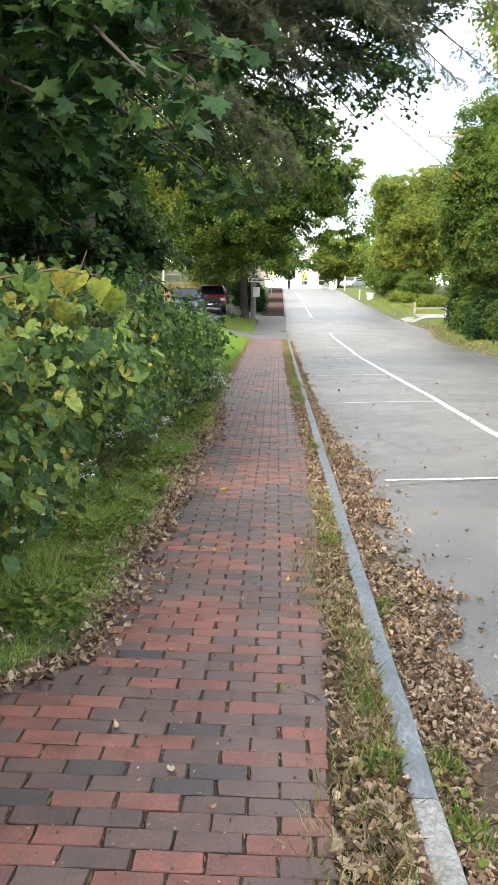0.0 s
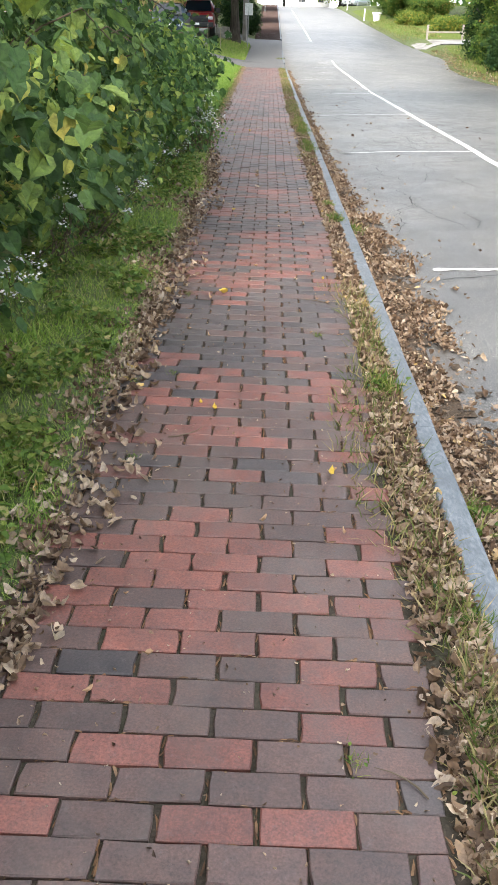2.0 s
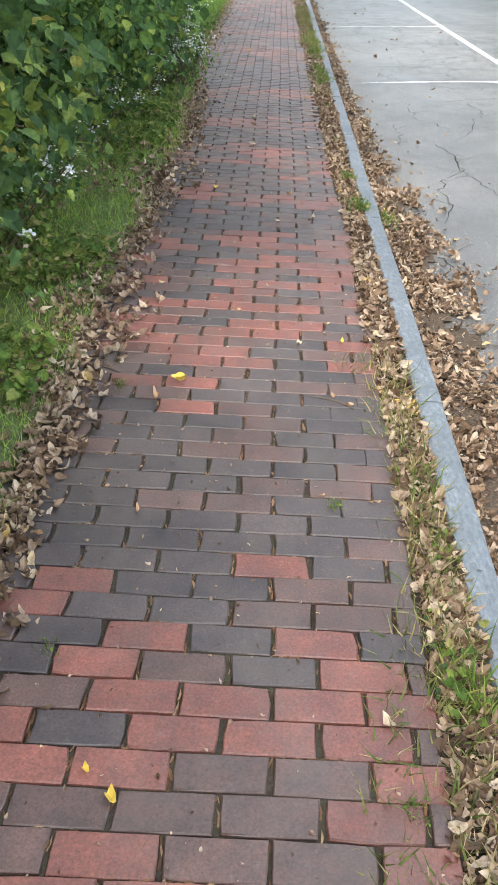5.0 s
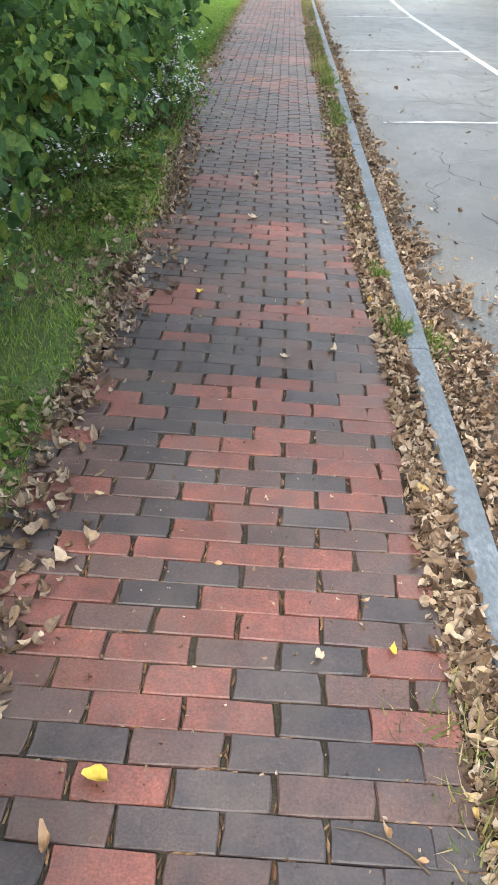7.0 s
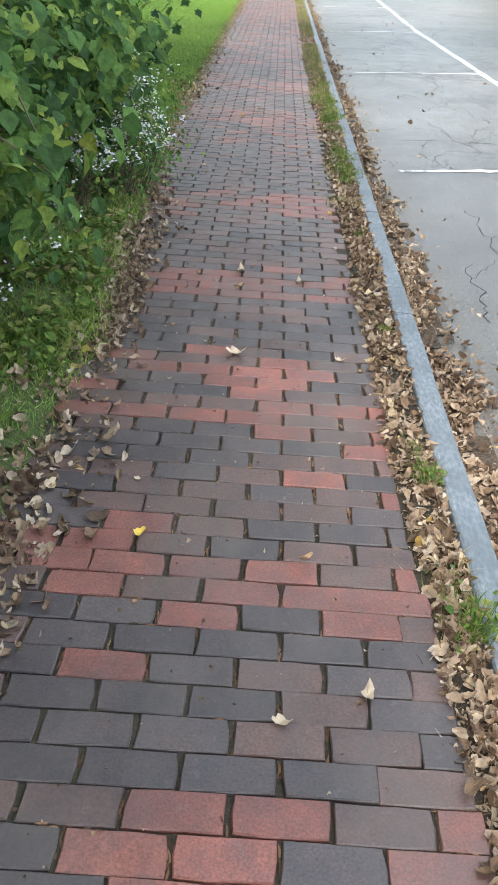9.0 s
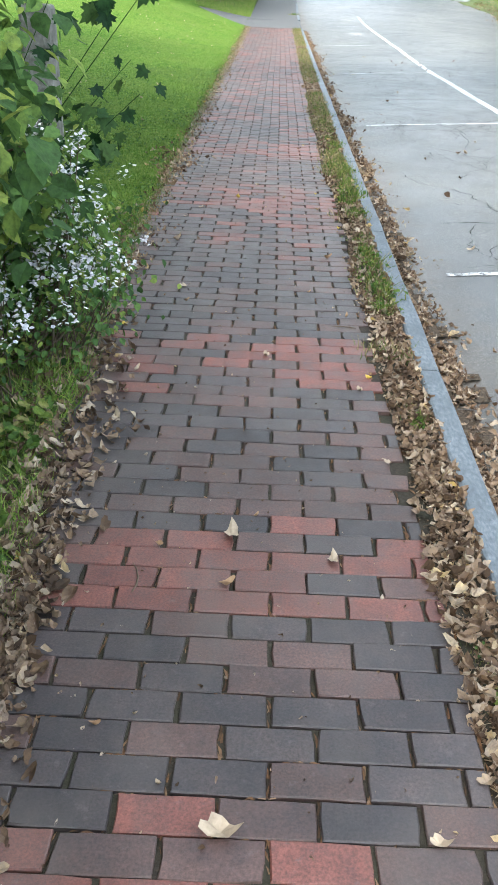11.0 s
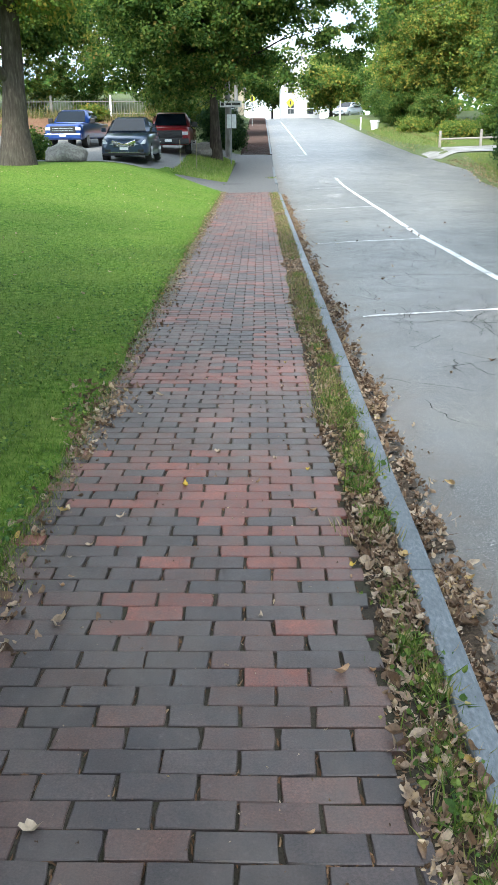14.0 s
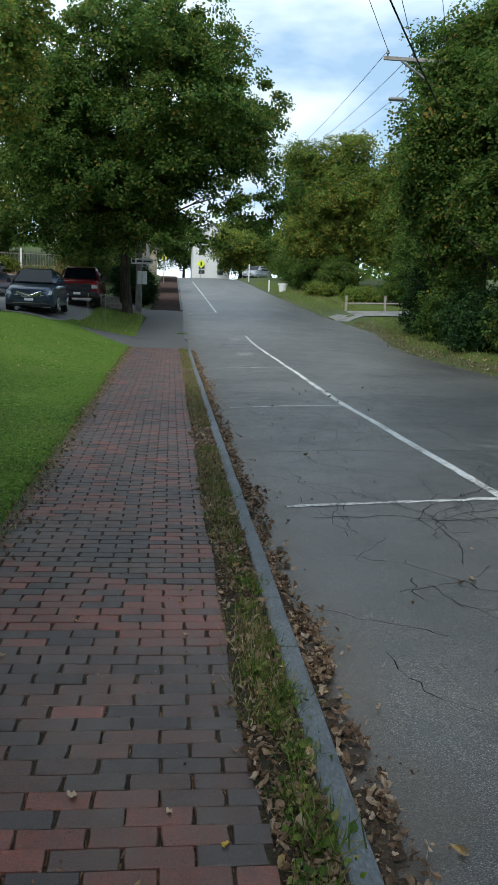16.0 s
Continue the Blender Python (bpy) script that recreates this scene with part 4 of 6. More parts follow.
# the turning maples at the top of the road's far side and brush before them
FAR = ((13.5, 84, 5.2, 8.2, 6.4, M_LEAF_TURN, 44000, 0.28), (19.5, 76, 4.6, 7.4, 5.8, M_LEAF_TURN, 24000, 0.29), (18.5, 68, 3.4, 5.2, 4.6, M_LEAF_MAPLE, 24000, 0.25), (24, 66, 4.6, 7.0, 6.0, M_LEAF_MAPLE, 10000, 0.34), (15.5, 98, 5.0, 8.0, 6.0, M_LEAF_TURN, 9000, 0.36), (24, 90, 6, 9, 7, M_LEAF_MAPLE, 8000, 0.42))
for i, (x, y, r, cz, rz, mt, n, s) in enumerate(FAR):
    z = gz(x, y)
    tree("maple_tree", "maple turning yellow and orange in its upper crown", (x, y, z), z + cz + rz * 0.4, 0.22, crown_lobes((x, y, z + cz - 0.6), (r * 1.05, r * 1.05, rz * 1.05), 24, 80 + i, 0.75), n, s, mt, reach=r, count=8, seed=90 + i, cluster=0.42, per=24, start=0.15, keep=lambda p, z=z: p[:, 2] > z + 0.5)
for i, (x, y, r, h, mt) in enumerate(((11.6, 83, 1.6, 3.4, M_LEAF_MAPLE), (11.6, 76, 0.9, 0.7, M_LEAF_TURN), (13.6, 70, 1.2, 0.7, M_LEAF_TURN), (16.0, 66.5, 1.8, 2.4, M_LEAF_MAPLE), (13.4, 79, 1.7, 2.6, M_LEAF_MAPLE), (11.9, 90, 1.8, 4.0, M_LEAF_MAPLE), (13.0, 104, 2.4, 3.8, M_LEAF_MAPLE))):
    z = gz(x, y)
    shrub("shrub", "rough brush and tall weeds on the verge", [((x, y, z + h * 0.5), (r, r * 1.4, h * 0.55))], 5000, 0.2, mt, fan(x, y, z, r, h, 8, 70 + i), cluster=0.28)

# ---- the thicket beside the near pavement ----
M_LEAF_BUSH2 = foliage("dark_bush_leaves", [(0.0, (0.032, 0.068, 0.024)), (0.4, (0.075, 0.145, 0.042)), (0.7, (0.13, 0.22, 0.055)), (0.92, (0.25, 0.31, 0.065))], 0.65, 0.38, 2.4, 0.16)


ROUND = shape([(0, 0.04, 0), (-0.22, 0.0, 0.07), (-0.42, 0.24, 0.13), (-0.40, 0.50, 0.05), (-0.30, 0.74, 0.10), (-0.12, 0.90, -0.02), (0, 1.06, -0.12), (0.12, 0.90, 0.0), (0.30, 0.74, 0.06), (0.40, 0.50, 0.12), (0.42, 0.24, 0.08), (0.22, 0.0, 0.10), (0, 0.5, -0.03)], [(i, (i + 1) % 12, 12) for i in range(12)])


def thicket_x(y, z):
    """How far the face of the thicket stands towards the pavement."""
    bulge = -1.62 + 0.42 * np.exp(-((z - 1.15) / 0.62) ** 2) + 0.10 * np.sin(y * 2.1) + 0.08 * np.sin(y * 5.3 + z * 4)
    return bulge - 0.55 * ease(1.5, 2.3, z) - 0.25 * ease(0.7, 0.0, z)


def thicket(name, label, y0, y1, top, n, size, mat, template, seed, depth=1.6, push=0.0):
    g = np.random.default_rng(seed)
    k = n // 26
    cy, cz = g.uniform(y0, y1, k), g.uniform(0.12, 1, k) ** 0.85
    tops = np.interp(cy, [t[0] for t in top], [t[1] for t in top]) * (1 + 0.08 * np.sin(cy * 3.7) + np.array([0.22 * noise.noise((a * 2.3, 1.0, seed)) for a in cy]))
    cz = cz * tops
    ragged = np.array([noise.noise((a * 1.5, b2 * 2.1, seed)) + 0.5 * noise.noise((a * 4.0, b2 * 4.6, seed)) for a, b2 in zip(cy, cz)])
    cx = thicket_x(cy, cz) + push + 0.8 * np.minimum(ragged, 0.22) - depth * g.random(k) ** 2.2
    w = g.integers(0, k, n)
    p = np.stack([cx, cy, cz], 1)[w] + g.normal(0, 1, (n, 3)) * (0.10, 0.13, 0.11)
    p[:, 2] = np.maximum(p[:, 2], 0.08)
    o = np.tile((0.42, -0.34, 0.74), (n, 1))
    s = tagged(empty(name), label, "shrub")
    q = random.Random(seed)
    stems = []
    for _ in range(int((y1 - y0) * 7)):
        y, x = q.uniform(y0, y1), q.uniform(-2.9, -1.75)
        h = q.uniform(1.0, 2.0)
        stems.append(([(x, y, gz(x, y) - 0.05), (x + q.uniform(-.1, .2), y + q.uniform(-.2, .2), h * 0.55), (x + q.uniform(0, .55), y + q.uniform(-.4, .4), h)], [0.014, 0.010, 0.004]))
    stuffed("stem", tubes("stem", stems, M_TWIG, 5), s)
    stuffed("leaf", scatter("leaf", template, p, facing(o, 0.62), size * (0.4 + 1.1 * g.random(n) ** 1.6), mat), s)
    return s


TOP_A = ((-6, 1.65), (-2, 1.6), (0.5, 1.55), (2.2, 1.75), (4.5, 1.75), (5.5, 1.6))
thicket("thicket", "broad-leaved shrub yellowing at its edges, overhanging the grass", -6.5, 5.2, TOP_A, 25000, 0.074, M_LEAF_BUSH, ROUND, 5)
thicket("thicket", "dark green leafy shrub beside the pavement", 4.6, 10.1, ((4.6, 1.8), (7, 1.7), (8.6, 1.35), (10.1, 0.75)), 21000, 0.072, M_LEAF_BUSH2, LEAF, 6, push=0.12)
# dark-toned leaves stand in for the shade deep in the thicket
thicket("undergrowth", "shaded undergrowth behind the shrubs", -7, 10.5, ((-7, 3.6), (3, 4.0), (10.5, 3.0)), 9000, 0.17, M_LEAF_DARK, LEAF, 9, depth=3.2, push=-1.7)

# arching canes with large yellow-green leaves, standing out from the thicket
def cane(path, k, size, seed, mat=None, label="arching cane with large yellow-green leaves"):
    g = np.random.default_rng(seed)
    s = tagged(empty("cane"), label, "branch")
    path = [Vector(p) for p in path]
    part("stem", tubes("stem", [(path, list(np.linspace(0.009, 0.003, len(path))))], M_TWIG, 6), s)
    t = np.linspace(0.15, 1, k) * (len(path) - 1)
    p = np.array([path[int(min(a, len(path) - 1.001))].lerp(path[int(min(a, len(path) - 1.001)) + 1], a - int(min(a, len(path) - 1.001))) for a in t])
    stuffed("leaf", scatter("leaf", ROUND, p + g.normal(0, 0.02, p.shape), facing(np.tile((0.35, -0.75, 0.45), (k, 1)), 0.35), size * g.uniform(0.7, 1.25, k), mat or M_LEAF_YELLOW), s)


M_LEAF_YELLOW = foliage("yellow_green_leaves", [(0.0, (0.06, 0.11, 0.02)), (0.4, (0.11, 0.16, 0.026)), (0.7, (0.17, 0.20, 0.03)), (0.9, (0.28, 0.19, 0.045))], 0.65, 0.35, 6.0, 0.15)
cane([(-2.1, 0.3, 1.55), (-1.5, 0.2, 1.74), (-1.15, 0.2, 1.80), (-0.95, 0.4, 1.78), (-0.95, 0.8, 1.66)], 13, 0.145, 1)
cane([(-2.2, 0.9, 1.3), (-1.6, 0.6, 1.62), (-1.3, 0.5, 1.66), (-1.1, 0.5, 1.58)], 11, 0.12, 8)
cane([(-2.0, 1.6, 1.0), (-1.6, 1.7, 1.35), (-1.3, 1.9, 1.42), (-1.05, 2.2, 1.3)], 10, 0.13, 2)
cane([(-2.0, 2.6, 0.6), (-1.6, 2.8, 0.95), (-1.25, 3.0, 1.0), (-1.0, 3.3, 0.85)], 10, 0.12, 3)
cane([(-1.9, -0.6, 0.8), (-1.6, -0.4, 1.15), (-1.35, -0.1, 1.2), (-1.15, 0.3, 1.05)], 10, 0.13, 4)
cane([(-1.9, 6.2, 0.5), (-1.6, 6.3, 0.75), (-1.35, 6.5, 0.78), (-1.2, 6.8, 0.62)], 9, 0.11, 5)
cane([(-1.9, 8.2, 0.4), (-1.5, 8.2, 0.62), (-1.25, 8.4, 0.66), (-1.1, 8.6, 0.5)], 9, 0.09, 6)
cane([(-1.9, 4.3, 0.6), (-1.55, 4.4, 0.9), (-1.25, 4.6, 0.9), (-1.05, 4.9, 0.7)], 9, 0.12, 7)

sr = random.Random(77)
for i in range(26):
    y = sr.uniform(-2.5, 9.2)
    z = sr.uniform(0.7, 1.75) * (1.0 if y < 5 else 0.8 if y < 7.5 else 0.6)
    x = float(thicket_x(y, z))
    reach = sr.uniform(0.12, 0.34)
    cane([(x - 0.4, y - 0.1, z - 0.3), (x - 0.1, y, z), (x + reach * 0.6, y + sr.uniform(-.1, .2), z + 0.10), (x + reach, y + sr.uniform(-.1, .35), z + sr.uniform(-0.08, 0.12))], 12, sr.uniform(0.07, 0.11), 40 + i,
         M_LEAF_BUSH if y < 5 else M_LEAF_BUSH2, "green leafy shoot reaching out of the thicket")

# asters at the foot of the thicket
FLOWER = shape([(0, 0, 0.1)] + [(math.cos(a) * (0.5 if i % 2 else 0.36), math.sin(a) * (0.5 if i % 2 else 0.36), 0.0 if i % 2 else 0.06) for i, a in enumerate(np.linspace(0, 2 * math.pi, 10, endpoint=False))], [(0, 1 + i, 1 + (i + 1) % 10) for i in range(10)])


def asters(x, y, k, spread, h, seed):
    g = np.random.default_rng(seed)
    s = tagged(empty("aster"), "pale lilac-white asters in a loose clump", "flower", "asters along the thicket")
    ends = np.stack([x + g.normal(0, spread, k), y + g.normal(0, spread * 1.3, k), h * g.uniform(0.7, 1.15, k)], 1)
    stuffed("stem", tubes("stem", [([(x - 0.1 + g.normal(0, .08), y + g.normal(0, .1), gz(x, y) - 0.02), ((x + e[0]) / 2, (y + e[1]) / 2, e[2] * 0.6), tuple(e)], [0.004, 0.003, 0.0015]) for e in ends[::2]], M_TWIG, 4), s)
    n = k * 13
    p = ends[g.integers(0, k, n)] + g.normal(0, 1, (n, 3)) * (0.024, 0.024, 0.02)
    tagged(part("petals", scatter("petals", FLOWER, p, turns(n, 0.6), 0.019 * g.uniform(0.6, 1.3, n), M_PETAL), s), kind="stuff")
    n = k * 9
    q = ends[g.integers(0, k, n)] * (1, 1, 0.75) + g.normal(0, 1, (n, 3)) * (0.07, 0.07, 0.10)
    stuffed("leaf", scatter("leaf", LEAF, q, facing(np.tile((0.4, -0.3, 0.6), (n, 1)), 0.6), 0.034 * g.uniform(0.6, 1.3, n), M_LEAF_BUSH2), s)


for i, (x, y, k, sp, h) in enumerate(((-1.5, 3.4, 30, 0.14, 0.5), (-1.42, 4.2, 40, 0.16, 0.5), (-1.4, 5.2, 30, 0.15, 0.5), (-1.5, 6.4, 34, 0.15, 0.55), (-1.35, 7.5, 26, 0.14, 0.4), (-1.2, 8.9, 40, 0.13, 0.5), (-1.02, 9.3, 46, 0.12, 0.55), (-1.05, 9.4, 40, 0.10, 0.86), (-1.2, 9.35, 30, 0.1, 0.7), (-0.88, 9.5, 24, 0.07, 0.5), (-1.6, 2.2, 26, 0.12, 0.3), (-1.6, 0.9, 24, 0.14, 0.3))):
    asters(x, y, k, sp, h, 200 + i)

# maple saplings at the thicket's end, dark against the lawn
def sapling(base, tips, k, size, seed, mat):
    g = np.random.default_rng(seed)
    s = tagged(empty("maple_sapling"), "young maple shoots with dark lobed leaves", "sapling")
    runs, pos = [], []
    for t in tips:
        a, b = Vector(base), Vector(t)
        mid = a.lerp(b, 0.4) + Vector((0, 0, 0.12))
        runs.append(([a, mid, b], [0.005, 0.003, 0.0015]))
        for j in range(k):
            q = mid.lerp(b, j / (k - 1)) + Vector(g.normal(0, 0.08, 3))
            pos.append(q)
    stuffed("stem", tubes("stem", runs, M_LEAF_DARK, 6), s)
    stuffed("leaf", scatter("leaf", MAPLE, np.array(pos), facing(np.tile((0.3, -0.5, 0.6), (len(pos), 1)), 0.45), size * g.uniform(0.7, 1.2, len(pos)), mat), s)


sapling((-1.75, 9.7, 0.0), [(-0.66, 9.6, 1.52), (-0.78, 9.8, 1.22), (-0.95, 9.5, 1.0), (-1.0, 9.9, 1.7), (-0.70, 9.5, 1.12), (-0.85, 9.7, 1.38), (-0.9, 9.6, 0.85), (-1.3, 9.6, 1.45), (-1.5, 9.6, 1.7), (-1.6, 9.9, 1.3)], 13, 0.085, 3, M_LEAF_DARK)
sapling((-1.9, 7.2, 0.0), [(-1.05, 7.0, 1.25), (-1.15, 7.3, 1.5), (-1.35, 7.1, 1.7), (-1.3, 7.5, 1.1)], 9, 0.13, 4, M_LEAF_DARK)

# trees over the thicket: trunks behind, boughs over the pavement
def bough_tree(name, label, base, top, radius, boughs, seed, mat, template, size, per, droop, spread=0.3, group=""):
    """A trunk and long boughs, with sprays of leaves along each bough."""
    g, q = np.random.default_rng(seed), random.Random(seed)
    t = tagged(empty(name), label, "tree")
    x, y, z = base
    runs = [([(x, y, z - 0.1), (x + .03, y, z + .5), (x - .05, y + .05, z + top * 0.4), (x, y, z + top)], [radius * 1.4, radius, radius * 0.85, radius * 0.3])]
    pts, out = [], []
    for tip, zs, n in boughs:
        a, b = Vector((x, y, zs)), Vector(tip)
        line = [a.lerp(b, s) + Vector((0, 0, droop * (s - s * s) * 4)) for s in np.linspace(0, 1, 8)]
        runs.append((line, list(np.linspace(radius * 0.35, 0.008, 8))))
        d = (b - a).normalized()
        side = Vector((-d.y, d.x, 0))
        twigs = []
        for _ in range(max(4, n // per)):
            s = q.uniform(0.18, 1.0)
            o = line[int(s * 6.99)].lerp(line[int(s * 6.99) + 1], s * 6.99 % 1)
            e = o + side * q.uniform(-1, 1) * (0.25 + (1.15 - s) * 0.9) + d * q.uniform(0, .5) + Vector((0, 0, q.uniform(-.35, .12)))
            runs.append(([o, o.lerp(e, .5) + Vector((0, 0, .04)), e], [0.011, 0.007, 0.002]))
            twigs.append((o, e))
        for _ in range(n):
            o, e = twigs[q.randrange(len(twigs))]
            p = o.lerp(e, q.uniform(0.15, 1.05))
            pts.append(p + Vector(g.normal(0, spread * 0.3, 3)))
            w = (e - o).normalized()
            out.append(w)
    part("trunk", tubes("trunk", runs, M_BARK, 6), t)
    p, o = np.array(pts), np.array(out)
    nrm = np.tile((0.15, -0.35, 0.8), (len(p), 1))
    rot = facing(nrm, 0.5)
    part("crown", scatter("crown", template, p, rot, size * g.uniform(0.65, 1.3, len(p)), mat), t)
    return t


rr = random.Random(5)
bough_tree("maple_tree", "maple with shade-darkened lobed leaves hanging over the thicket", (-3.4, 3.2, 0.05), 9.0, 0.16,
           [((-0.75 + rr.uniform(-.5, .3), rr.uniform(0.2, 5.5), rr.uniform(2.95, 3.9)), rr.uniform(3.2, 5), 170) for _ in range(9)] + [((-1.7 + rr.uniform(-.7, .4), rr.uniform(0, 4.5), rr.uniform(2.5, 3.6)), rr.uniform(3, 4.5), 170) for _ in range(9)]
           # high boughs above the view, added only to shade the ground
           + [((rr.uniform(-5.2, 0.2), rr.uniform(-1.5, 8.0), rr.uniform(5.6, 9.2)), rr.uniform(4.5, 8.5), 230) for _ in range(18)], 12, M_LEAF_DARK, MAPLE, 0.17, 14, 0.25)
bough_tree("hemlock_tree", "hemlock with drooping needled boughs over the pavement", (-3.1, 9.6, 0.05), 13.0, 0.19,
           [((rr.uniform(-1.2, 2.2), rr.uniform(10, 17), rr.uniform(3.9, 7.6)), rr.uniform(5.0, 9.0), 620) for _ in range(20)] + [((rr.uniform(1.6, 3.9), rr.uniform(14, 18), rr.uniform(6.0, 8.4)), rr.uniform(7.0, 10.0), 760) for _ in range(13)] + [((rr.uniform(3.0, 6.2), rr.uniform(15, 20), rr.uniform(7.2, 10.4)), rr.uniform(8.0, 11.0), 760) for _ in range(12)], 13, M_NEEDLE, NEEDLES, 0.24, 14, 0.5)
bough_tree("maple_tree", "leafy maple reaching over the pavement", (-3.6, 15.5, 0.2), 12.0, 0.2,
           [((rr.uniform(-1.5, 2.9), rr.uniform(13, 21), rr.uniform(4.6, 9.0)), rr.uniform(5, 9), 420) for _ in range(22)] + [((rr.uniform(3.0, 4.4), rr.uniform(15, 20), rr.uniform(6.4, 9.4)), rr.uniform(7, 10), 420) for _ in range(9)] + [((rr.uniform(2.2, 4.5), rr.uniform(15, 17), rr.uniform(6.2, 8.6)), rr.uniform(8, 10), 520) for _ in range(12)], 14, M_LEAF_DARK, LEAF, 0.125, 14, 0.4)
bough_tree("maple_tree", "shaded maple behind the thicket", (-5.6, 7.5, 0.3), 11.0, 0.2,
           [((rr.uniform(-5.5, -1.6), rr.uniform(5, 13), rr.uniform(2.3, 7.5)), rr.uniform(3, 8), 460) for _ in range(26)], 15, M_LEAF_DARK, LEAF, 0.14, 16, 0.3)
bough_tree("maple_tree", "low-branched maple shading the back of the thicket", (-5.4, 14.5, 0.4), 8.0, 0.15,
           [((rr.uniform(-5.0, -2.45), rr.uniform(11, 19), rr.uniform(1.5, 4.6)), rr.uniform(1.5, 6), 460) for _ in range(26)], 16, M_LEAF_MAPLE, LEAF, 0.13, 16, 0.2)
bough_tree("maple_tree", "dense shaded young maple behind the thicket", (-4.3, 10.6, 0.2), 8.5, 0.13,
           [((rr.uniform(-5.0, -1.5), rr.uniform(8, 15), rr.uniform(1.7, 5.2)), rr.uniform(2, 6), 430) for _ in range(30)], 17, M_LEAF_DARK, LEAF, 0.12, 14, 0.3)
# unseen tree behind the camera's start, added to keep sun off the near bricks
bough_tree("maple_tree", "unseen leafy maple added to shade the pavement", (-4.4, -7.5, 0.05), 12.0, 0.22,
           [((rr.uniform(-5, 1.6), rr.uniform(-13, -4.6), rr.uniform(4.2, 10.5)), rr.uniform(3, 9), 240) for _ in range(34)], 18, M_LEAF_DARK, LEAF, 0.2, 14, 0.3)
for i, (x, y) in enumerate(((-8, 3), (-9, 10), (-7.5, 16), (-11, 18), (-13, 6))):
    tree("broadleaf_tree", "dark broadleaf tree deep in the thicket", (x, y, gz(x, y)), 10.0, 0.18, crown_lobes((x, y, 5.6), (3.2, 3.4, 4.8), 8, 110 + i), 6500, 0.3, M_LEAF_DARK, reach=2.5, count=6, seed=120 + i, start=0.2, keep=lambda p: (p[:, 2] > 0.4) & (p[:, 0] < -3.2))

# ---- grass, litter and weeds ----
M_PALE = plain("pale_leaf", (0.36, 0.28, 0.20), 0.75, scale=40, vary=0.25)
M_TUFT = foliage("weed_leaves", [(0.0, (0.045, 0.09, 0.018)), (0.4, (0.095, 0.16, 0.03)), (0.72, (0.17, 0.22, 0.045)), (0.9, (0.30, 0.26, 0.11))], 0.6, 0.4, 6.0, 0.2)
def blades(name, label, x, y, z, h, mat, tilt=0.35, category="grass"):
    n = len(x)
    return tagged(new(name, scatter(name, BLADE, np.stack([x, y, z], 1), turns(n, tilt), h, mat)), label, category, kind="stuff")


def litter(name, label, x, y, z, size, mat=None):
    n = len(x)
    pos, rot, size = np.stack([x, y, z], 1), turns(n, 0.7), np.broadcast_to(size, n) * 1.25
    v, f, base = [], [], 0
    for k, (tv, tf) in enumerate(CRUMPLED):
        p, r, s = pos[k::8], rot[k::8], size[k::8]
        v.append((np.einsum("nij,kj->nki", r, tv) * s[:, None, None] + p[:, None, :]).reshape(-1, 3))
        f.append((tf[None] + (base + np.arange(len(p)) * len(tv))[:, None, None]).reshape(-1, 3))
        base += len(v[-1])
    return tagged(new(name, mesh_of(name, np.concatenate(v), np.concatenate(f), mat or M_LITTER)), label, "leaves", kind="stuff")


def mould(name, label, xs, ys, zf, inside, cell=0.05):
    """A thin skin of leaf mould and grit with a ragged outline."""
    v, f = [], []
    for y in np.arange(*ys, cell * 1.6):
        for x in np.arange(*xs, cell):
            if inside(x + cell / 2, y + cell / 2):
                j = [(a, b2, float(zf(a, b2)) + 0.004 * noise.noise((a * 19, b2 * 19, 0))) for a, b2 in ((x, y), (x + cell, y), (x + cell, y + cell * 1.6), (x, y + cell * 1.6))]
                v += j
                f.append(tuple(range(len(v) - 4, len(v))))
    return tagged(new(name, mesh_of(name, v, f, M_MOULD)), label, "dirt", kind="stuff")


M_MOULD = two_scale("leaf_mould", [(0.3, (0.035, 0.024, 0.016)), (0.52, (0.09, 0.064, 0.044)), (0.74, (0.20, 0.15, 0.10))], 85, 6.0, 0.95, relief=1.0, distance=0.02, stain=(0.06, 0.045, 0.03), stain_amount=0.5)


def drift_width(y):
    """How far the leaves in the gutter reach out over the asphalt."""
    w = np.interp(y, [-5, 0, 3, 6, 8.5, 11, 14, 40], [0.46, 0.44, 0.44, 0.36, 0.26, 0.21, 0.16, 0.14])
    return w * (1 + 0.55 * noise.noise((0.0, y * 0.7, 4.0)) + 0.35 * noise.noise((0.0, y * 2.3, 9.0)))


n = 85000
gy_ = rng.uniform(-4.5, 11.5, n)
gx_ = left_edge(gy_) - 0.06 - 1.0 * rng.random(n) ** 1.15
patch = np.array([noise.noise((a * 1.7, b2 * 1.3, 6.0)) for a, b2 in zip(gx_, gy_)])
ok = patch > -0.5 + 0.35 * rng.random(n) - 0.25
gx_, gy_ = gx_[ok], gy_[ok]
blades("grass", "rough green grass along the pavement's edge", gx_, gy_, ground_z(gx_, gy_) - 0.005, rng.uniform(0.03, 0.085, len(gx_)) * (0.45 + 0.5 * rng.random(len(gx_)) + np.clip(1.6 * patch[ok], 0, 0.9)), M_GRASS, 0.7)
n = 190000
gy_ = 10.2 + 27.8 * rng.random(n) ** 1.5
gx_ = left_edge(gy_) - 0.03 - (0.25 + 0.28 * (gy_ - 8)) * rng.random(n) ** 1.25
blades("lawn_grass", "short mown lawn grass", gx_, gy_, lawn_z(gx_, gy_) - 0.012, rng.uniform(0.02, 0.062, n), M_LAWN_BLADE, 0.55)
n = 18000
gy_ = rng.uniform(42, 56, n)
gx_ = rng.uniform(-3.5, -1.35, n)
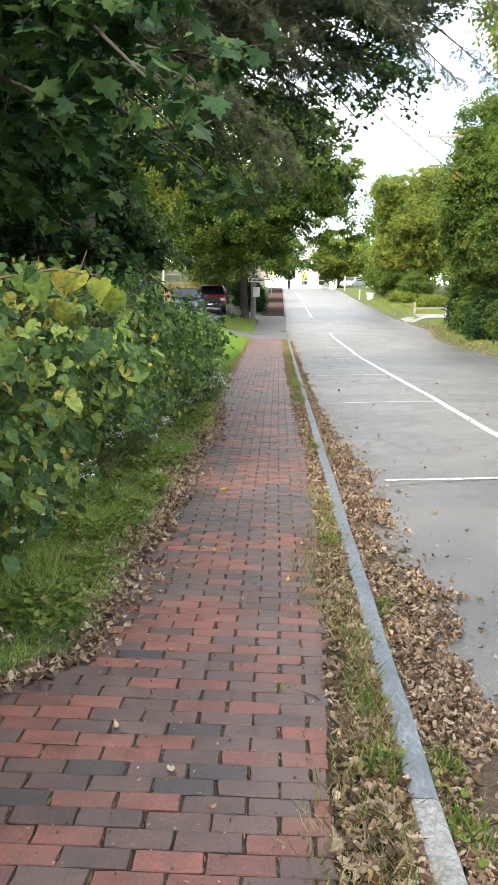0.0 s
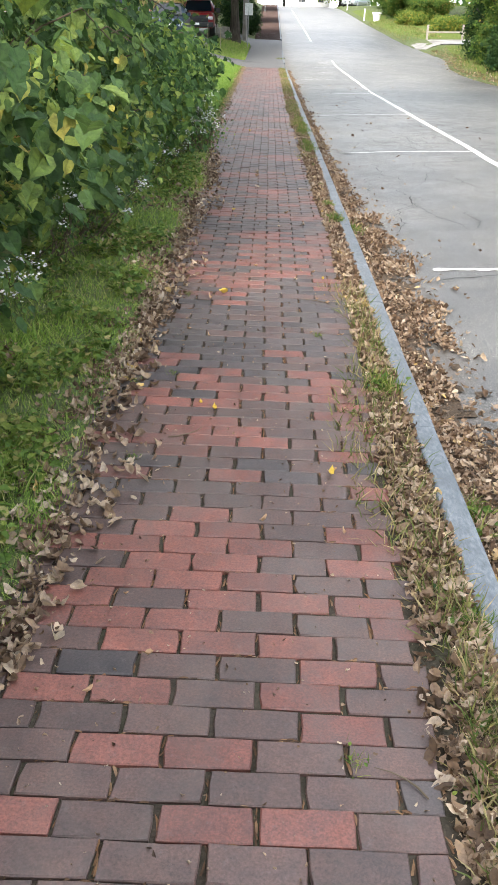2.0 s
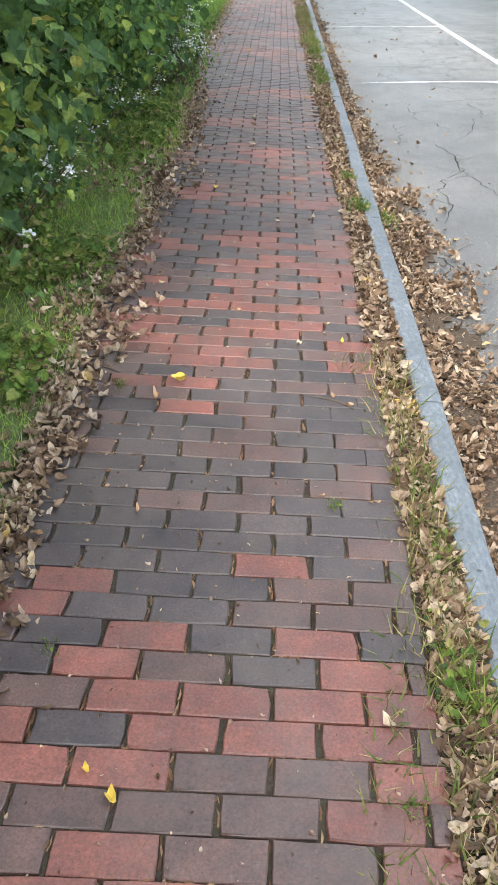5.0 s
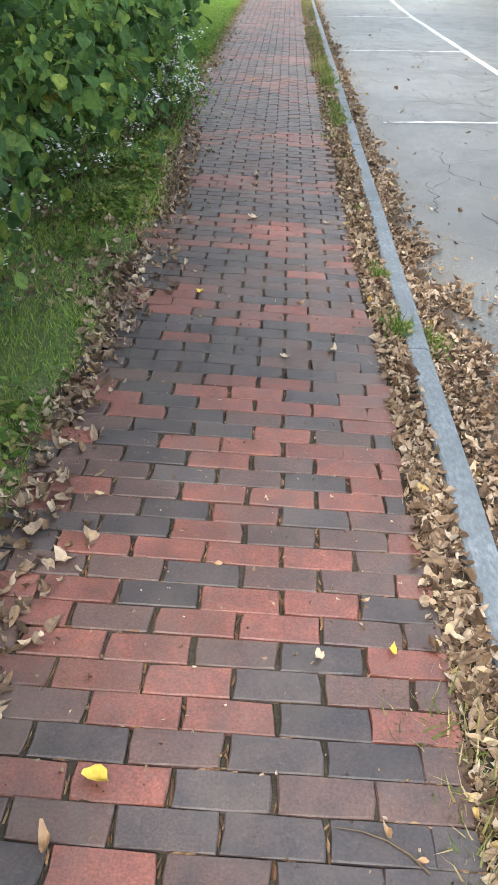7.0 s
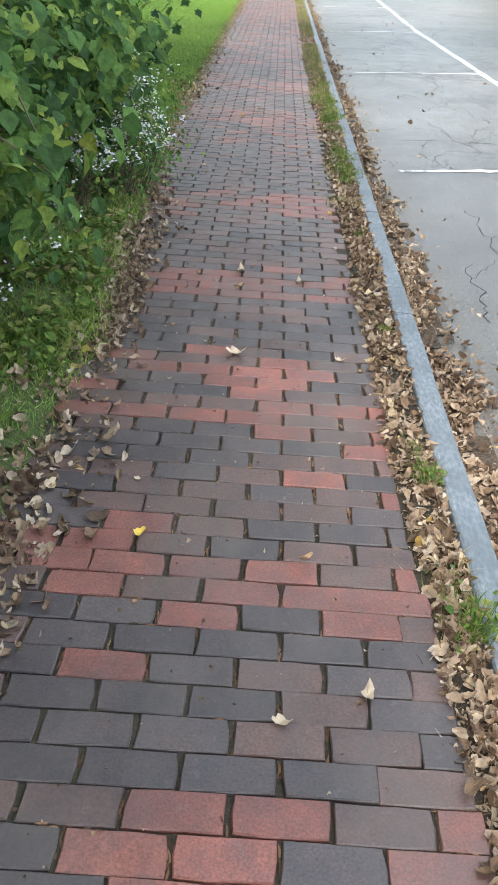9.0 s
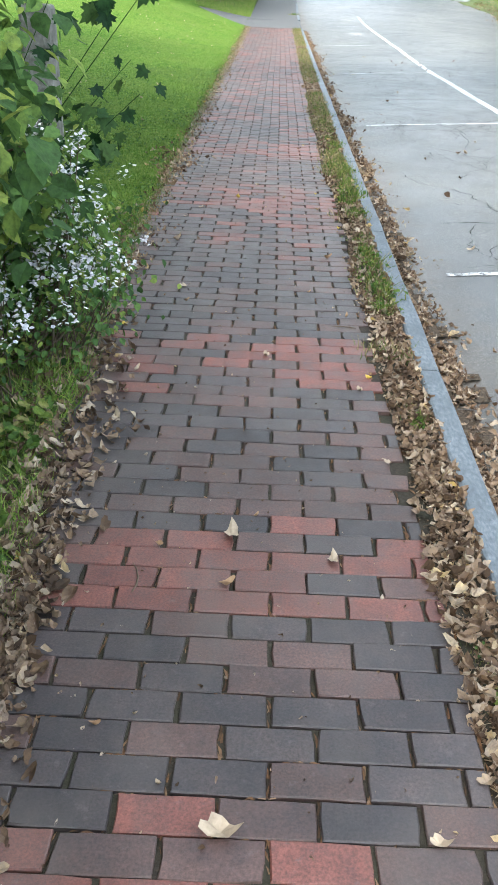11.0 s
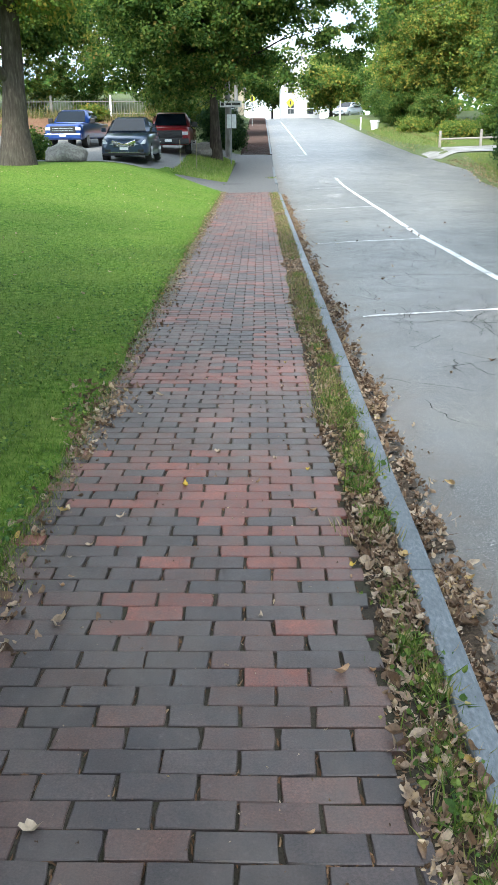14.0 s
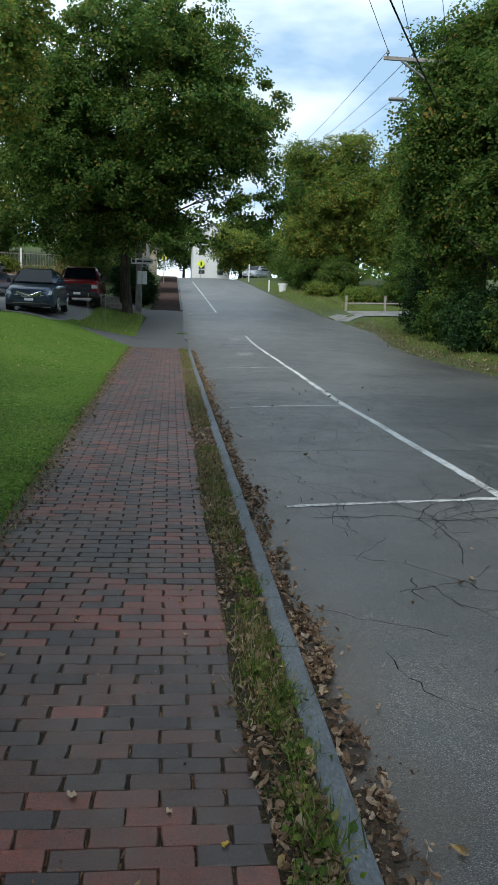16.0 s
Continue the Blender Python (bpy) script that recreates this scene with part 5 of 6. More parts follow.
ok = (gy_ > 42.9) & (gy_ < 54.8)
blades("grass", "grass round the foot of the maple", gx_[ok], gy_[ok], ground_z(gx_[ok], gy_[ok]), rng.uniform(0.08, 0.18, ok.sum()), M_GRASS)
n = 26000
gy_ = rng.uniform(14, 82, n)
gx_ = road_right(gy_) + 0.15 + 2.6 * rng.random(n) ** 1.3
ok = (gy_ < 56.5) | (gy_ > 63)
ok &= (rng.random(n) < 0.35) | (gx_ > road_right(gy_) + 2.0)
blades("grass", "uncut grass on the far verge", gx_[ok], gy_[ok], ground_z(gx_[ok], gy_[ok]), rng.uniform(0.08, 0.24, ok.sum()), M_GRASS_DRY)
# broad ground leaves low in the verge
n = 26000
gy_ = rng.uniform(-3.5, 10.3, n)
gx_ = left_edge(gy_) - 0.14 - 0.95 * rng.random(n)
k = np.array([noise.noise((a * 2.4, b2 * 2.0, 15.0)) for a, b2 in zip(gx_, gy_)])
ok = k > 0.10
gx_, gy_ = gx_[ok], gy_[ok]
tagged(new("ground_cover", scatter("ground_cover", ROUND, np.stack([gx_, gy_, ground_z(gx_, gy_) + rng.uniform(0.01, 0.10, len(gx_))], 1), turns(len(gx_), 0.6), 0.018 + 0.04 * rng.random(len(gx_)) ** 2, M_TUFT)), "low broad-leaved weeds in the verge", "weeds", kind="stuff")

# leaves lying along the left edge
n = 15000
gy_ = -4 + 18.5 * rng.random(n)
gx_ = left_edge(gy_) + rng.normal(-0.07, 0.085, n) * (1 + 0.5 * np.sin(gy_ * 2.3))
k = np.array([noise.noise((0.5, b2 * 0.9, 1.0)) for b2 in gy_])
ok = rng.random(n) < np.clip(0.75 + 0.9 * k, 0.15, 1) * np.where(gy_ > 11, 0.35, 1)
litter("leaf_litter", "dry brown leaves along the grass edge", gx_[ok], gy_[ok], np.maximum(ground_z(gx_[ok], gy_[ok]), 0.0) + 0.004 + 0.012 * rng.random(ok.sum()), 0.014 + 0.05 * rng.random(ok.sum()) ** 1.4)
n = 3600
gy_ = rng.uniform(-4, 10.5, n)
gx_ = left_edge(gy_) - 0.1 - 0.8 * rng.random(n)
k = np.array([noise.noise((a * 2.0, b2 * 1.6, 25.0)) for a, b2 in zip(gx_, gy_)])
gx_, gy_ = gx_[k > 0.22], gy_[k > 0.22]
n = len(gx_)
litter("leaf_litter", "brown leaves caught in the verge grass", gx_, gy_, ground_z(gx_, gy_) + rng.uniform(0.01, 0.05, n), rng.uniform(0.02, 0.05, n))
# between bricks and kerb
n = 46000
gy_ = -4.5 + 42 * rng.random(n) ** 1.6
gx_ = 0.55 - (0.56 - right_edge(gy_)) * rng.random(n) * (1 + 0.15 * np.sin(gy_ * 3.1) * np.sin(gy_ * 1.3))
k = np.array([noise.noise((a * 5, b2 * 2.6, 3.0)) for a, b2 in zip(gx_, gy_)])
ok = (rng.random(n) < np.where(gy_ > 13, 0.7, 1)) & ((k > -0.25) | (rng.random(n) < 0.35))
litter("leaf_litter", "brown leaves between the bricks and the kerb", gx_[ok], gy_[ok], hill(gy_[ok]) - 0.036 + 0.045 * rng.random(ok.sum()), 0.012 + 0.046 * rng.random(ok.sum()) ** 1.8)
# in the gutter
n = 52000
gy_ = -5.0 + 44 * rng.random(n) ** 1.7
wide = np.array([drift_width(y) for y in gy_])
gx_ = 0.665 + wide * rng.random(n) ** 1.35 * np.where(rng.random(n) < 0.88, 1.0, 1 + 0.9 * rng.random(n))
k = np.array([noise.noise((a * 2.6, b2 * 1.9, 8.0)) for a, b2 in zip(gx_, gy_)])
ok = (k > -0.12 + 0.25 * ease(6, 12, gy_) + 0.5 * (gx_ - 0.9)) | (rng.random(n) < 0.16)
gx_, gy_ = gx_[ok], gy_[ok]
litter("leaf_litter", "brown leaves drifted in the gutter", gx_, gy_, road_z(gx_, gy_) + 0.006 + 0.05 * rng.random(len(gx_)) * np.exp(-(gx_ - 0.665) * 3.5), 0.014 + 0.042 * rng.random(len(gx_)) ** 1.5)
mould("leaf_mould", "brown leaf mould and grit along the gutter", (0.655, 1.5), (-5, 38), lambda x, y: road_z(x, y) + 0.012 * noise.noise((x * 0.8, y * 0.5, 1.0)) + 0.007,
      lambda x, y: x - 0.655 < 0.62 * drift_width(y) + 0.16 * noise.noise((x * 5, y * 5, 2.0)) + 0.10 * noise.noise((x * 17, y * 17, 2.0)))
n = 110
gy_, gx_ = -4 + 34 * rng.random(n), 0.9 + 3.2 * rng.random(n) ** 1.5
litter("leaf_litter", "single leaves blown over the road", gx_, gy_, road_z(gx_, gy_) + 0.008, rng.uniform(0.03, 0.07, n))
n = 220
gy_, gx_ = 12 + 26 * rng.random(n), -1.6 - 8 * rng.random(n)
litter("leaf_litter", "pale leaves dotted over the lawn", gx_, gy_, lawn_z(gx_, gy_) + 0.03, rng.uniform(0.03, 0.055, n), M_PALE)
n = 900
gy_ = rng.uniform(30, 56, n)
gx_ = road_right(gy_) + rng.normal(0.25, 0.25, n)
litter("leaf_litter", "yellow-brown leaves along the far verge", gx_, gy_, ground_z(gx_, gy_) + 0.06, rng.uniform(0.05, 0.10, n))
# yellowed fringe of the lawn and of the kerb strip
n = 16000
gy_ = 11.5 + 27 * rng.random(n) ** 1.2
gx_ = left_edge(gy_) + rng.normal(-0.06, 0.055, n)
blades("grass", "yellowed grass fringe along the lawn edge", gx_, gy_, np.maximum(ground_z(gx_, gy_), hill(gy_) - 0.01), rng.uniform(0.02, 0.055, n), M_GRASS_DRY, 0.6)
n = 22000
gy_ = 7.5 + 30.5 * rng.random(n)
gx_ = np.clip(rng.normal(0.43, 0.08, n), 0.29, 0.545)
k = np.array([noise.noise((0.2, b2 * 0.8, 2.0)) for b2 in gy_])
ok = k > 0.25 - 0.05 * np.clip(gy_ - 8, 0, 9)
blades("grass", "patchy yellow-green grass between bricks and kerb", gx_[ok], gy_[ok], hill(gy_[ok]) - 0.03, rng.uniform(0.04, 0.11, ok.sum()), M_GRASS_DRY, 0.5)
n = 1100
gy_ = 13 + 25 * rng.random(n)
gx_ = left_edge(gy_) + rng.normal(-0.03, 0.07, n)
litter("leaf_litter", "small dry leaves along the lawn edge", gx_, gy_, np.maximum(ground_z(gx_, gy_), hill(gy_)) + 0.006, rng.uniform(0.025, 0.05, n))
# grit and crumbs on the bricks
n = 2600
gy_, gx_ = -4 + 22 * rng.random(n) ** 1.2, rng.uniform(-0.7, 0.36, n)
litter("crumbs", "bark crumbs and leaf scraps on the bricks", gx_, gy_, 0.004 + 0 * gx_, rng.uniform(0.006, 0.017, n))


# needles and scraps packed into the joints
M_SCRAP = foliage("joint_scraps", [(0.0, (0.03, 0.02, 0.013)), (0.4, (0.09, 0.05, 0.028)), (0.7, (0.15, 0.08, 0.042)), (0.95, (0.24, 0.16, 0.10))], 0.8, 0.05, 3.0, 0.2)
SLIVER = shape([(-0.07, -0.5, 0.0), (0.07, -0.5, 0.05), (0.10, 0.0, 0.10), (-0.05, 0.5, 0.03)], [(0, 1, 2), (0, 2, 3)])


def spun(a):
    """Rotations about the upright by the given angles."""
    c, s = np.cos(a), np.sin(a)
    z = np.zeros(len(a))
    return np.stack([np.stack([c, -s, z], 1), np.stack([s, c, z], 1), np.stack([z, z, z + 1], 1)], 1)


jp, ja, js = [], [], []
jr = random.Random(41)
for row, x, length in BRICKS:
    y = (row + 0.5) * PITCH_Y
    if not -4 < y < 17:
        continue
    full = jr.random()
    for _ in range(int(7 * full)):
        jp.append((x + length / 2 + jr.uniform(-.004, .004), y + jr.uniform(-.05, .05), -0.006 + jr.uniform(0, .006)))
        ja.append(jr.gauss(0, 0.25))
        js.append(jr.uniform(.015, .045))
    if jr.random() < 0.4:
        a = jr.uniform(-length / 2, length / 2)
        for _ in range(jr.randint(3, 14)):
            jp.append((x + a + jr.gauss(0, 0.03), y - PITCH_Y / 2 + jr.gauss(0, .003), jr.uniform(-.004, .002)))
            ja.append(math.pi / 2 + jr.gauss(0, 0.3))
            js.append(jr.uniform(.010, .030))
tagged(new("joint_scraps", scatter("joint_scraps", SLIVER, jp, spun(np.array(ja)), js, M_SCRAP)), "brown needles and scraps caught in the joints", "debris", kind="stuff")


def fallen_leaf(form, tint, label):
    v, f = form
    return lambda x, y, s, a: tagged(new("fallen_leaf", mesh_of("fallen_leaf", (v @ np.array(Matrix.Rotation(a, 3, "Z")).T) * s + np.array((x, y, 0.006)), f, tint)), label, "leaf", "leaves lying on the bricks")


M_TAN = plain("tan_leaf", (0.33, 0.21, 0.12), 0.75, scale=40, vary=0.3)
M_GOLD = plain("gold_leaf", (0.50, 0.36, 0.06), 0.7, scale=40, vary=0.25)
drop = (fallen_leaf(CRUMPLED[1], M_PALE, "pale curled dead leaf on bricks"), fallen_leaf(CRUMPLED[2], M_TAN, "curled brown dead leaf on bricks"), fallen_leaf(CRUMPLED[5], M_GOLD, "yellow fallen leaf on bricks"))
lr = random.Random(21)
SPOTS = ((-0.84, 0.32, 0, .10), (-0.378, 2.9, 2, .075), (-0.614, 3.6, 0, .085), (0.213, 5.12, 0, .07), (0.006, 5.02, 0, .06), (0.071, 5.62, 1, .06), (-0.234, 7.8, 1, .07), (-0.231, 8.05, 0, .10), (0.081, 7.94, 0, .07), (-0.62, 10.44, 0, .075), (-0.147, 9.5, 0, .06), (-0.69, 12.3, 0, .06), (-0.52, -1.35, 0, .06), (-0.326, 1.05, 2, .045), (0.213, 11.1, 1, .075), (-0.2, 7.0, 0, .11), (0.25, 7.0, 0, .06), (-0.45, 2.75, 1, .09), (0.1, 3.3, 0, .05))
for x, y, k, s in SPOTS:
    drop[k](x, y, s, lr.uniform(0, 6.28))
for _ in range(95):
    y = -3.6 + 21 * lr.random() ** 1.1
    e = lr.random()
    x = float(left_edge(y)) + 0.02 + 0.35 * lr.random() ** 1.5 if e < 0.45 else (0.34 - 0.22 * lr.random() ** 1.5 if e < 0.75 else lr.uniform(-0.6, 0.3))
    drop[lr.choices((0, 1, 2), (4, 6, 2))[0]](x, y, lr.uniform(0.025, 0.06), lr.uniform(0, 6.28))


def weed(x, y, r, h, k, seed, dry=False, ground=None):
    g = np.random.default_rng(seed)
    z = (float(hill(y)) - 0.02) if ground is None else ground
    pos = np.stack([x + g.normal(0, r * 0.35, k), y + g.normal(0, r * 0.5, k), np.full(k, z)], 1)
    w = tagged(empty("weed_tuft"), "tuft of dry grass by the kerb" if dry else "green weed tuft growing by the kerb", "weed", "weeds along the kerb")
    stuffed("blade", scatter("blade", BLADE, pos, turns(k, 0.6), h * g.uniform(0.35, 0.95, k), M_GRASS_DRY if dry else M_TUFT), w)
    j = k // 4
    stuffed("leaf", scatter("leaf", LEAF, pos[:j] + g.normal(0, 1, (j, 3)) * (r * .3, r * .4, h * .12) + (0, 0, h * 0.3), turns(j, 0.7), h * 0.26 * g.uniform(0.5, 1.2, j), M_LEAF_BUSH if dry else M_TUFT), w)


WEEDS = ((0.50, -0.4, .09, .10), (0.47, -1.06, .10, .10), (0.44, -1.55, .12, .13), (0.46, 1.38, .10, .14), (0.48, 1.9, .07, .08), (0.50, 5.39, .09, .13), (0.48, 6.12, .06, .10), (0.47, 10.47, .13, .13), (0.47, 11.0, .12, .12), (0.45, 11.6, .10, .08), (0.47, 12.9, .12, .15), (0.48, 13.4, .10, .12), (0.49, 13.85, .10, .13), (0.47, 14.4, .12, .09), (0.47, 15.24, .12, .11), (0.44, 16.2, .14, .08), (0.47, 17.5, .13, .10), (0.44, 18.6, .14, .08), (0.44, 19.7, .13, .10), (0.44, 21.5, .15, .09), (0.44, 23.5, .15, .1), (0.44, 26, .2, .1), (0.44, 28.5, .2, .09), (0.44, 31, .2, .1), (0.44, 34, .2, .1), (0.43, 37, .2, .12), (0.42, 46, .3, .14), (0.45, 8.9, .06, .06), (0.46, 7.4, .05, .06))
for i, (x, y, r, h) in enumerate(WEEDS):
    weed(x + 0.025, y, r, h, 150, 300 + i)
    weed(x, y + 0.18, r * 1.1, h * 0.7, 80, 500 + i, True)
for i, (x, y) in enumerate(((0.75, -1.75), (0.73, -1.35), (0.69, 0.4), (0.695, 5.5))):
    weed(x, y, 0.12, 0.16, 150, 700 + i, ground=float(road_z(x, y)))
for i, (x, y) in enumerate(((0.126, -0.95), (0.195, 2.12), (0.304, 1.07), (-0.62, 0.55), (-0.72, 1.35), (-0.55, 1.45), (-0.6, 2.85))):
    weed(x, y, 0.035, 0.045, 40, 720 + i, ground=0.0)

for i, (x, y, r, h) in enumerate(((0.47, 10.2, .10, .11), (0.45, 10.75, .12, .10), (0.46, 11.25, .09, .12), (0.48, 12.3, .10, .10), (0.44, 12.65, .10, .12), (0.46, 13.15, .11, .11), (0.45, 13.65, .10, .10), (0.44, 14.1, .12, .12), (0.45, 14.9, .11, .08), (0.43, 15.7, .12, .09), (0.43, 16.8, .12, .10), (0.42, 18.0, .13, .09))):
    weed(x, y, r, h, 170, 900 + i)
# twigs on the bricks
for i, (x, y, a, ln) in enumerate(((0.30, 2.75, 2.2, 0.2), (-0.62, 2.95, 2.4, 0.22), (0.25, 9.05, 0.7, 0.16), (-0.5, 7.75, 1.2, 0.14), (0.30, 9.9, 2.6, 0.13), (-0.5, 0.75, 0.2, 0.18), (0.28, -1.05, 2.0, 0.14))):
    pts = [(x + ln * s * math.cos(a + 0.5 * s), y + ln * s * math.sin(a + 0.5 * s), 0.007) for s in np.linspace(0, 1, 5)]
    tagged(new("twig", tubes("twig", [(pts, [0.003, 0.003, 0.0025, 0.002, 0.001])], M_TWIG, 5)), "thin brown twig lying on bricks", "twig")

# straw-coloured grass matted between bricks and kerb
n = 5200
gy_ = -3.4 + 6.6 * rng.random(n) ** 1.3
gx_ = 0.535 - 0.24 * rng.random(n) ** 1.2 * (1 + 0.5 * np.sin(gy_ * 2.1))
blades("grass", "straw-coloured grass matted by the kerb", gx_, gy_, -0.025 + 0 * gx_, rng.uniform(0.05, 0.13, n), M_GRASS_DRY, 1.1)
tagged(new("verge_grass", drive_sheet("verge_grass", [(24, 9.5, 11.6), (38, 9.5, 11.6), (46, 9.9, 12.4), (52, 10.6, 13.5), (57.2, 10.3, 20)], M_VERGE, 0.012)), "bright mown grass on the far verge", "grass", kind="structure")
tagged(new("verge_grass", drive_sheet("verge_grass", [(61.6, 9.7, 20), (70, 9.2, 13.5), (80, 8.8, 11.5), (100, 8.5, 10.5)], M_VERGE, 0.012)), "bright mown grass on the hillside verge", "grass", kind="structure")
n = 16000
gy_ = rng.uniform(40, 78, n)
gx_ = road_right(gy_) + 0.4 + 2.0 * rng.random(n)
ok = (gy_ < 56.8) | (gy_ > 62)
blades("lawn_grass", "short mown grass on the far verge", gx_[ok], gy_[ok], ground_z(gx_[ok], gy_[ok]), rng.uniform(0.04, 0.1, ok.sum()), M_LAWN_BLADE)

# clover and broad weeds in the near lawn
n = 15000
gy_ = 10.3 + 12 * rng.random(n) ** 1.4
gx_ = left_edge(gy_) - 0.12 - 3.2 * rng.random(n) ** 1.5
k = np.array([noise.noise((a * 1.9, b2 * 1.4, 12.0)) for a, b2 in zip(gx_, gy_)])
ok = k > -0.05
gx_, gy_ = gx_[ok], gy_[ok]
tagged(new("clover", scatter("clover", LEAF, np.stack([gx_, gy_, lawn_z(gx_, gy_) + rng.uniform(0.0, 0.045, len(gx_))], 1), turns(len(gx_), 0.5), rng.uniform(0.014, 0.034, len(gx_)), M_LEAF_BUSH2)), "clover and broad weeds in the lawn", "weeds", kind="stuff")
# straw and stalks lying among the leaves
for lo, hi, k, zf in ((0.37, 0.52, 3000, lambda x, y: hill(y) - 0.015), (0.66, 0.9, 1200, lambda x, y: road_z(x, y) + 0.005)):
    gy_ = -4 + 26 * rng.random(k) ** 1.3
    gx_ = rng.uniform(lo, hi, k)
    blades("straw", "dry stalks among the fallen leaves", gx_, gy_, zf(gx_, gy_), rng.uniform(0.025, 0.06, k), M_LITTER, 3.0, "stalks")


# ---- vehicles ----
M_TYRE = plain("tyre_rubber", (0.022, 0.022, 0.022), 0.85)
M_RIM = plain("alloy_rim", (0.42, 0.43, 0.45), 0.35, 0.9)
M_GLASS_CAR = plain("dark_car_glass", (0.006, 0.010, 0.016), 0.05, 0.0, 0.22)
M_BLACK = plain("black_plastic", (0.018, 0.018, 0.02), 0.5)
M_CHROME = plain("chrome", (0.62, 0.63, 0.65), 0.18, 1.0)
M_LAMP = plain("headlamp_glass", (0.55, 0.57, 0.60), 0.12, 0.1, 0.8)
M_PLATE = plain("number_plate", (0.72, 0.73, 0.74), 0.5)


def car_paint(name, colour):
    m, n, l, b = material(name, 0.28, 0.35, 0.5)
    f = noise_node(n, l, 900, 2)
    r = ramp_node(n, [(0.3, tuple(c * 0.85 for c in colour)), (0.7, tuple(c * 1.15 for c in colour))])
    l.new(f.outputs["Fac"], r.inputs["Fac"])
    l.new(r.outputs["Color"], b.inputs["Base Color"])
    b.inputs["Coat Weight"].default_value, b.inputs["Coat Roughness"].default_value = 0.8, 0.05
    return m


def loft(stations, corner=0.12):
    """A closed body from stations (y, half width, z low, half width top, z top), front to back, with rounded shoulders."""
    bm = bmesh.new()
    rings = []
    for y, w, z0, wt, z1 in stations:
        c = corner
        half = [(w * 0.9, z0), (w, z0 + 0.1), (w, z0 + (z1 - z0) * 0.55), (wt, z1 - c), (wt - c * 0.5, z1 - c * 0.25), (wt - c * 1.3, z1)]
        ring = half + [(-x, z) for x, z in half[::-1]]
        rings.append([bm.verts.new((x, y, z)) for x, z in ring])
    k = len(rings[0])
    for a, b in zip(rings, rings[1:]):
        for i in range(k):
            bm.faces.new((a[i], a[(i + 1) % k], b[(i + 1) % k], b[i]))
    bm.faces.new(rings[0][::-1])
    bm.faces.new(rings[-1])
    bmesh.ops.recalc_face_normals(bm, faces=bm.faces)
    for f in bm.faces:
        f.smooth = len(f.verts) == 4
    return bm


def panel(corners, thick=0.012):
    """A flat plate on four corners, thickened towards its normal."""
    bm = bmesh.new()
    a, b, c, d = (Vector(p) for p in corners)
    nrm = (b - a).cross(d - a).normalized() * thick
    lo = [bm.verts.new(p) for p in (a, b, c, d)]
    hi = [bm.verts.new(p + nrm) for p in (a, b, c, d)]
    bm.faces.new(hi)
    bm.faces.new(lo[::-1])
    for i in range(4):
        j = (i + 1) % 4
        bm.faces.new((lo[i], lo[j], hi[j], hi[i]))
    return bm


def wheel(parent, x, y, r, w):
    side = 1 if x > 0 else -1
    bm = bmesh.new()
    rod(bm, (x - w / 2, y, r), (x + w / 2, y, r), r, 24)
    bmesh.ops.bevel(bm, geom=[e for e in bm.edges if len(e.link_faces) == 2 and any(len(f.verts) > 4 for f in e.link_faces)], offset=0.03, segments=2, affect="EDGES")
    tyre = part("wheel", bm, parent, mat=M_TYRE)
    bm = bmesh.new()
    rod(bm, (x + side * w * 0.30, y, r), (x + side * (w / 2 + 0.006), y, r), r * 0.66, 20)
    for k in range(5):
        a = k * 2 * math.pi / 5
        rod(bm, (x + side * (w / 2 + 0.010), y, r), (x + side * (w / 2 + 0.010), y + r * 0.6 * math.cos(a), r + r * 0.6 * math.sin(a)), 0.03, 6)
    part("rim", bm, tyre, "alloy wheel rim", M_RIM)


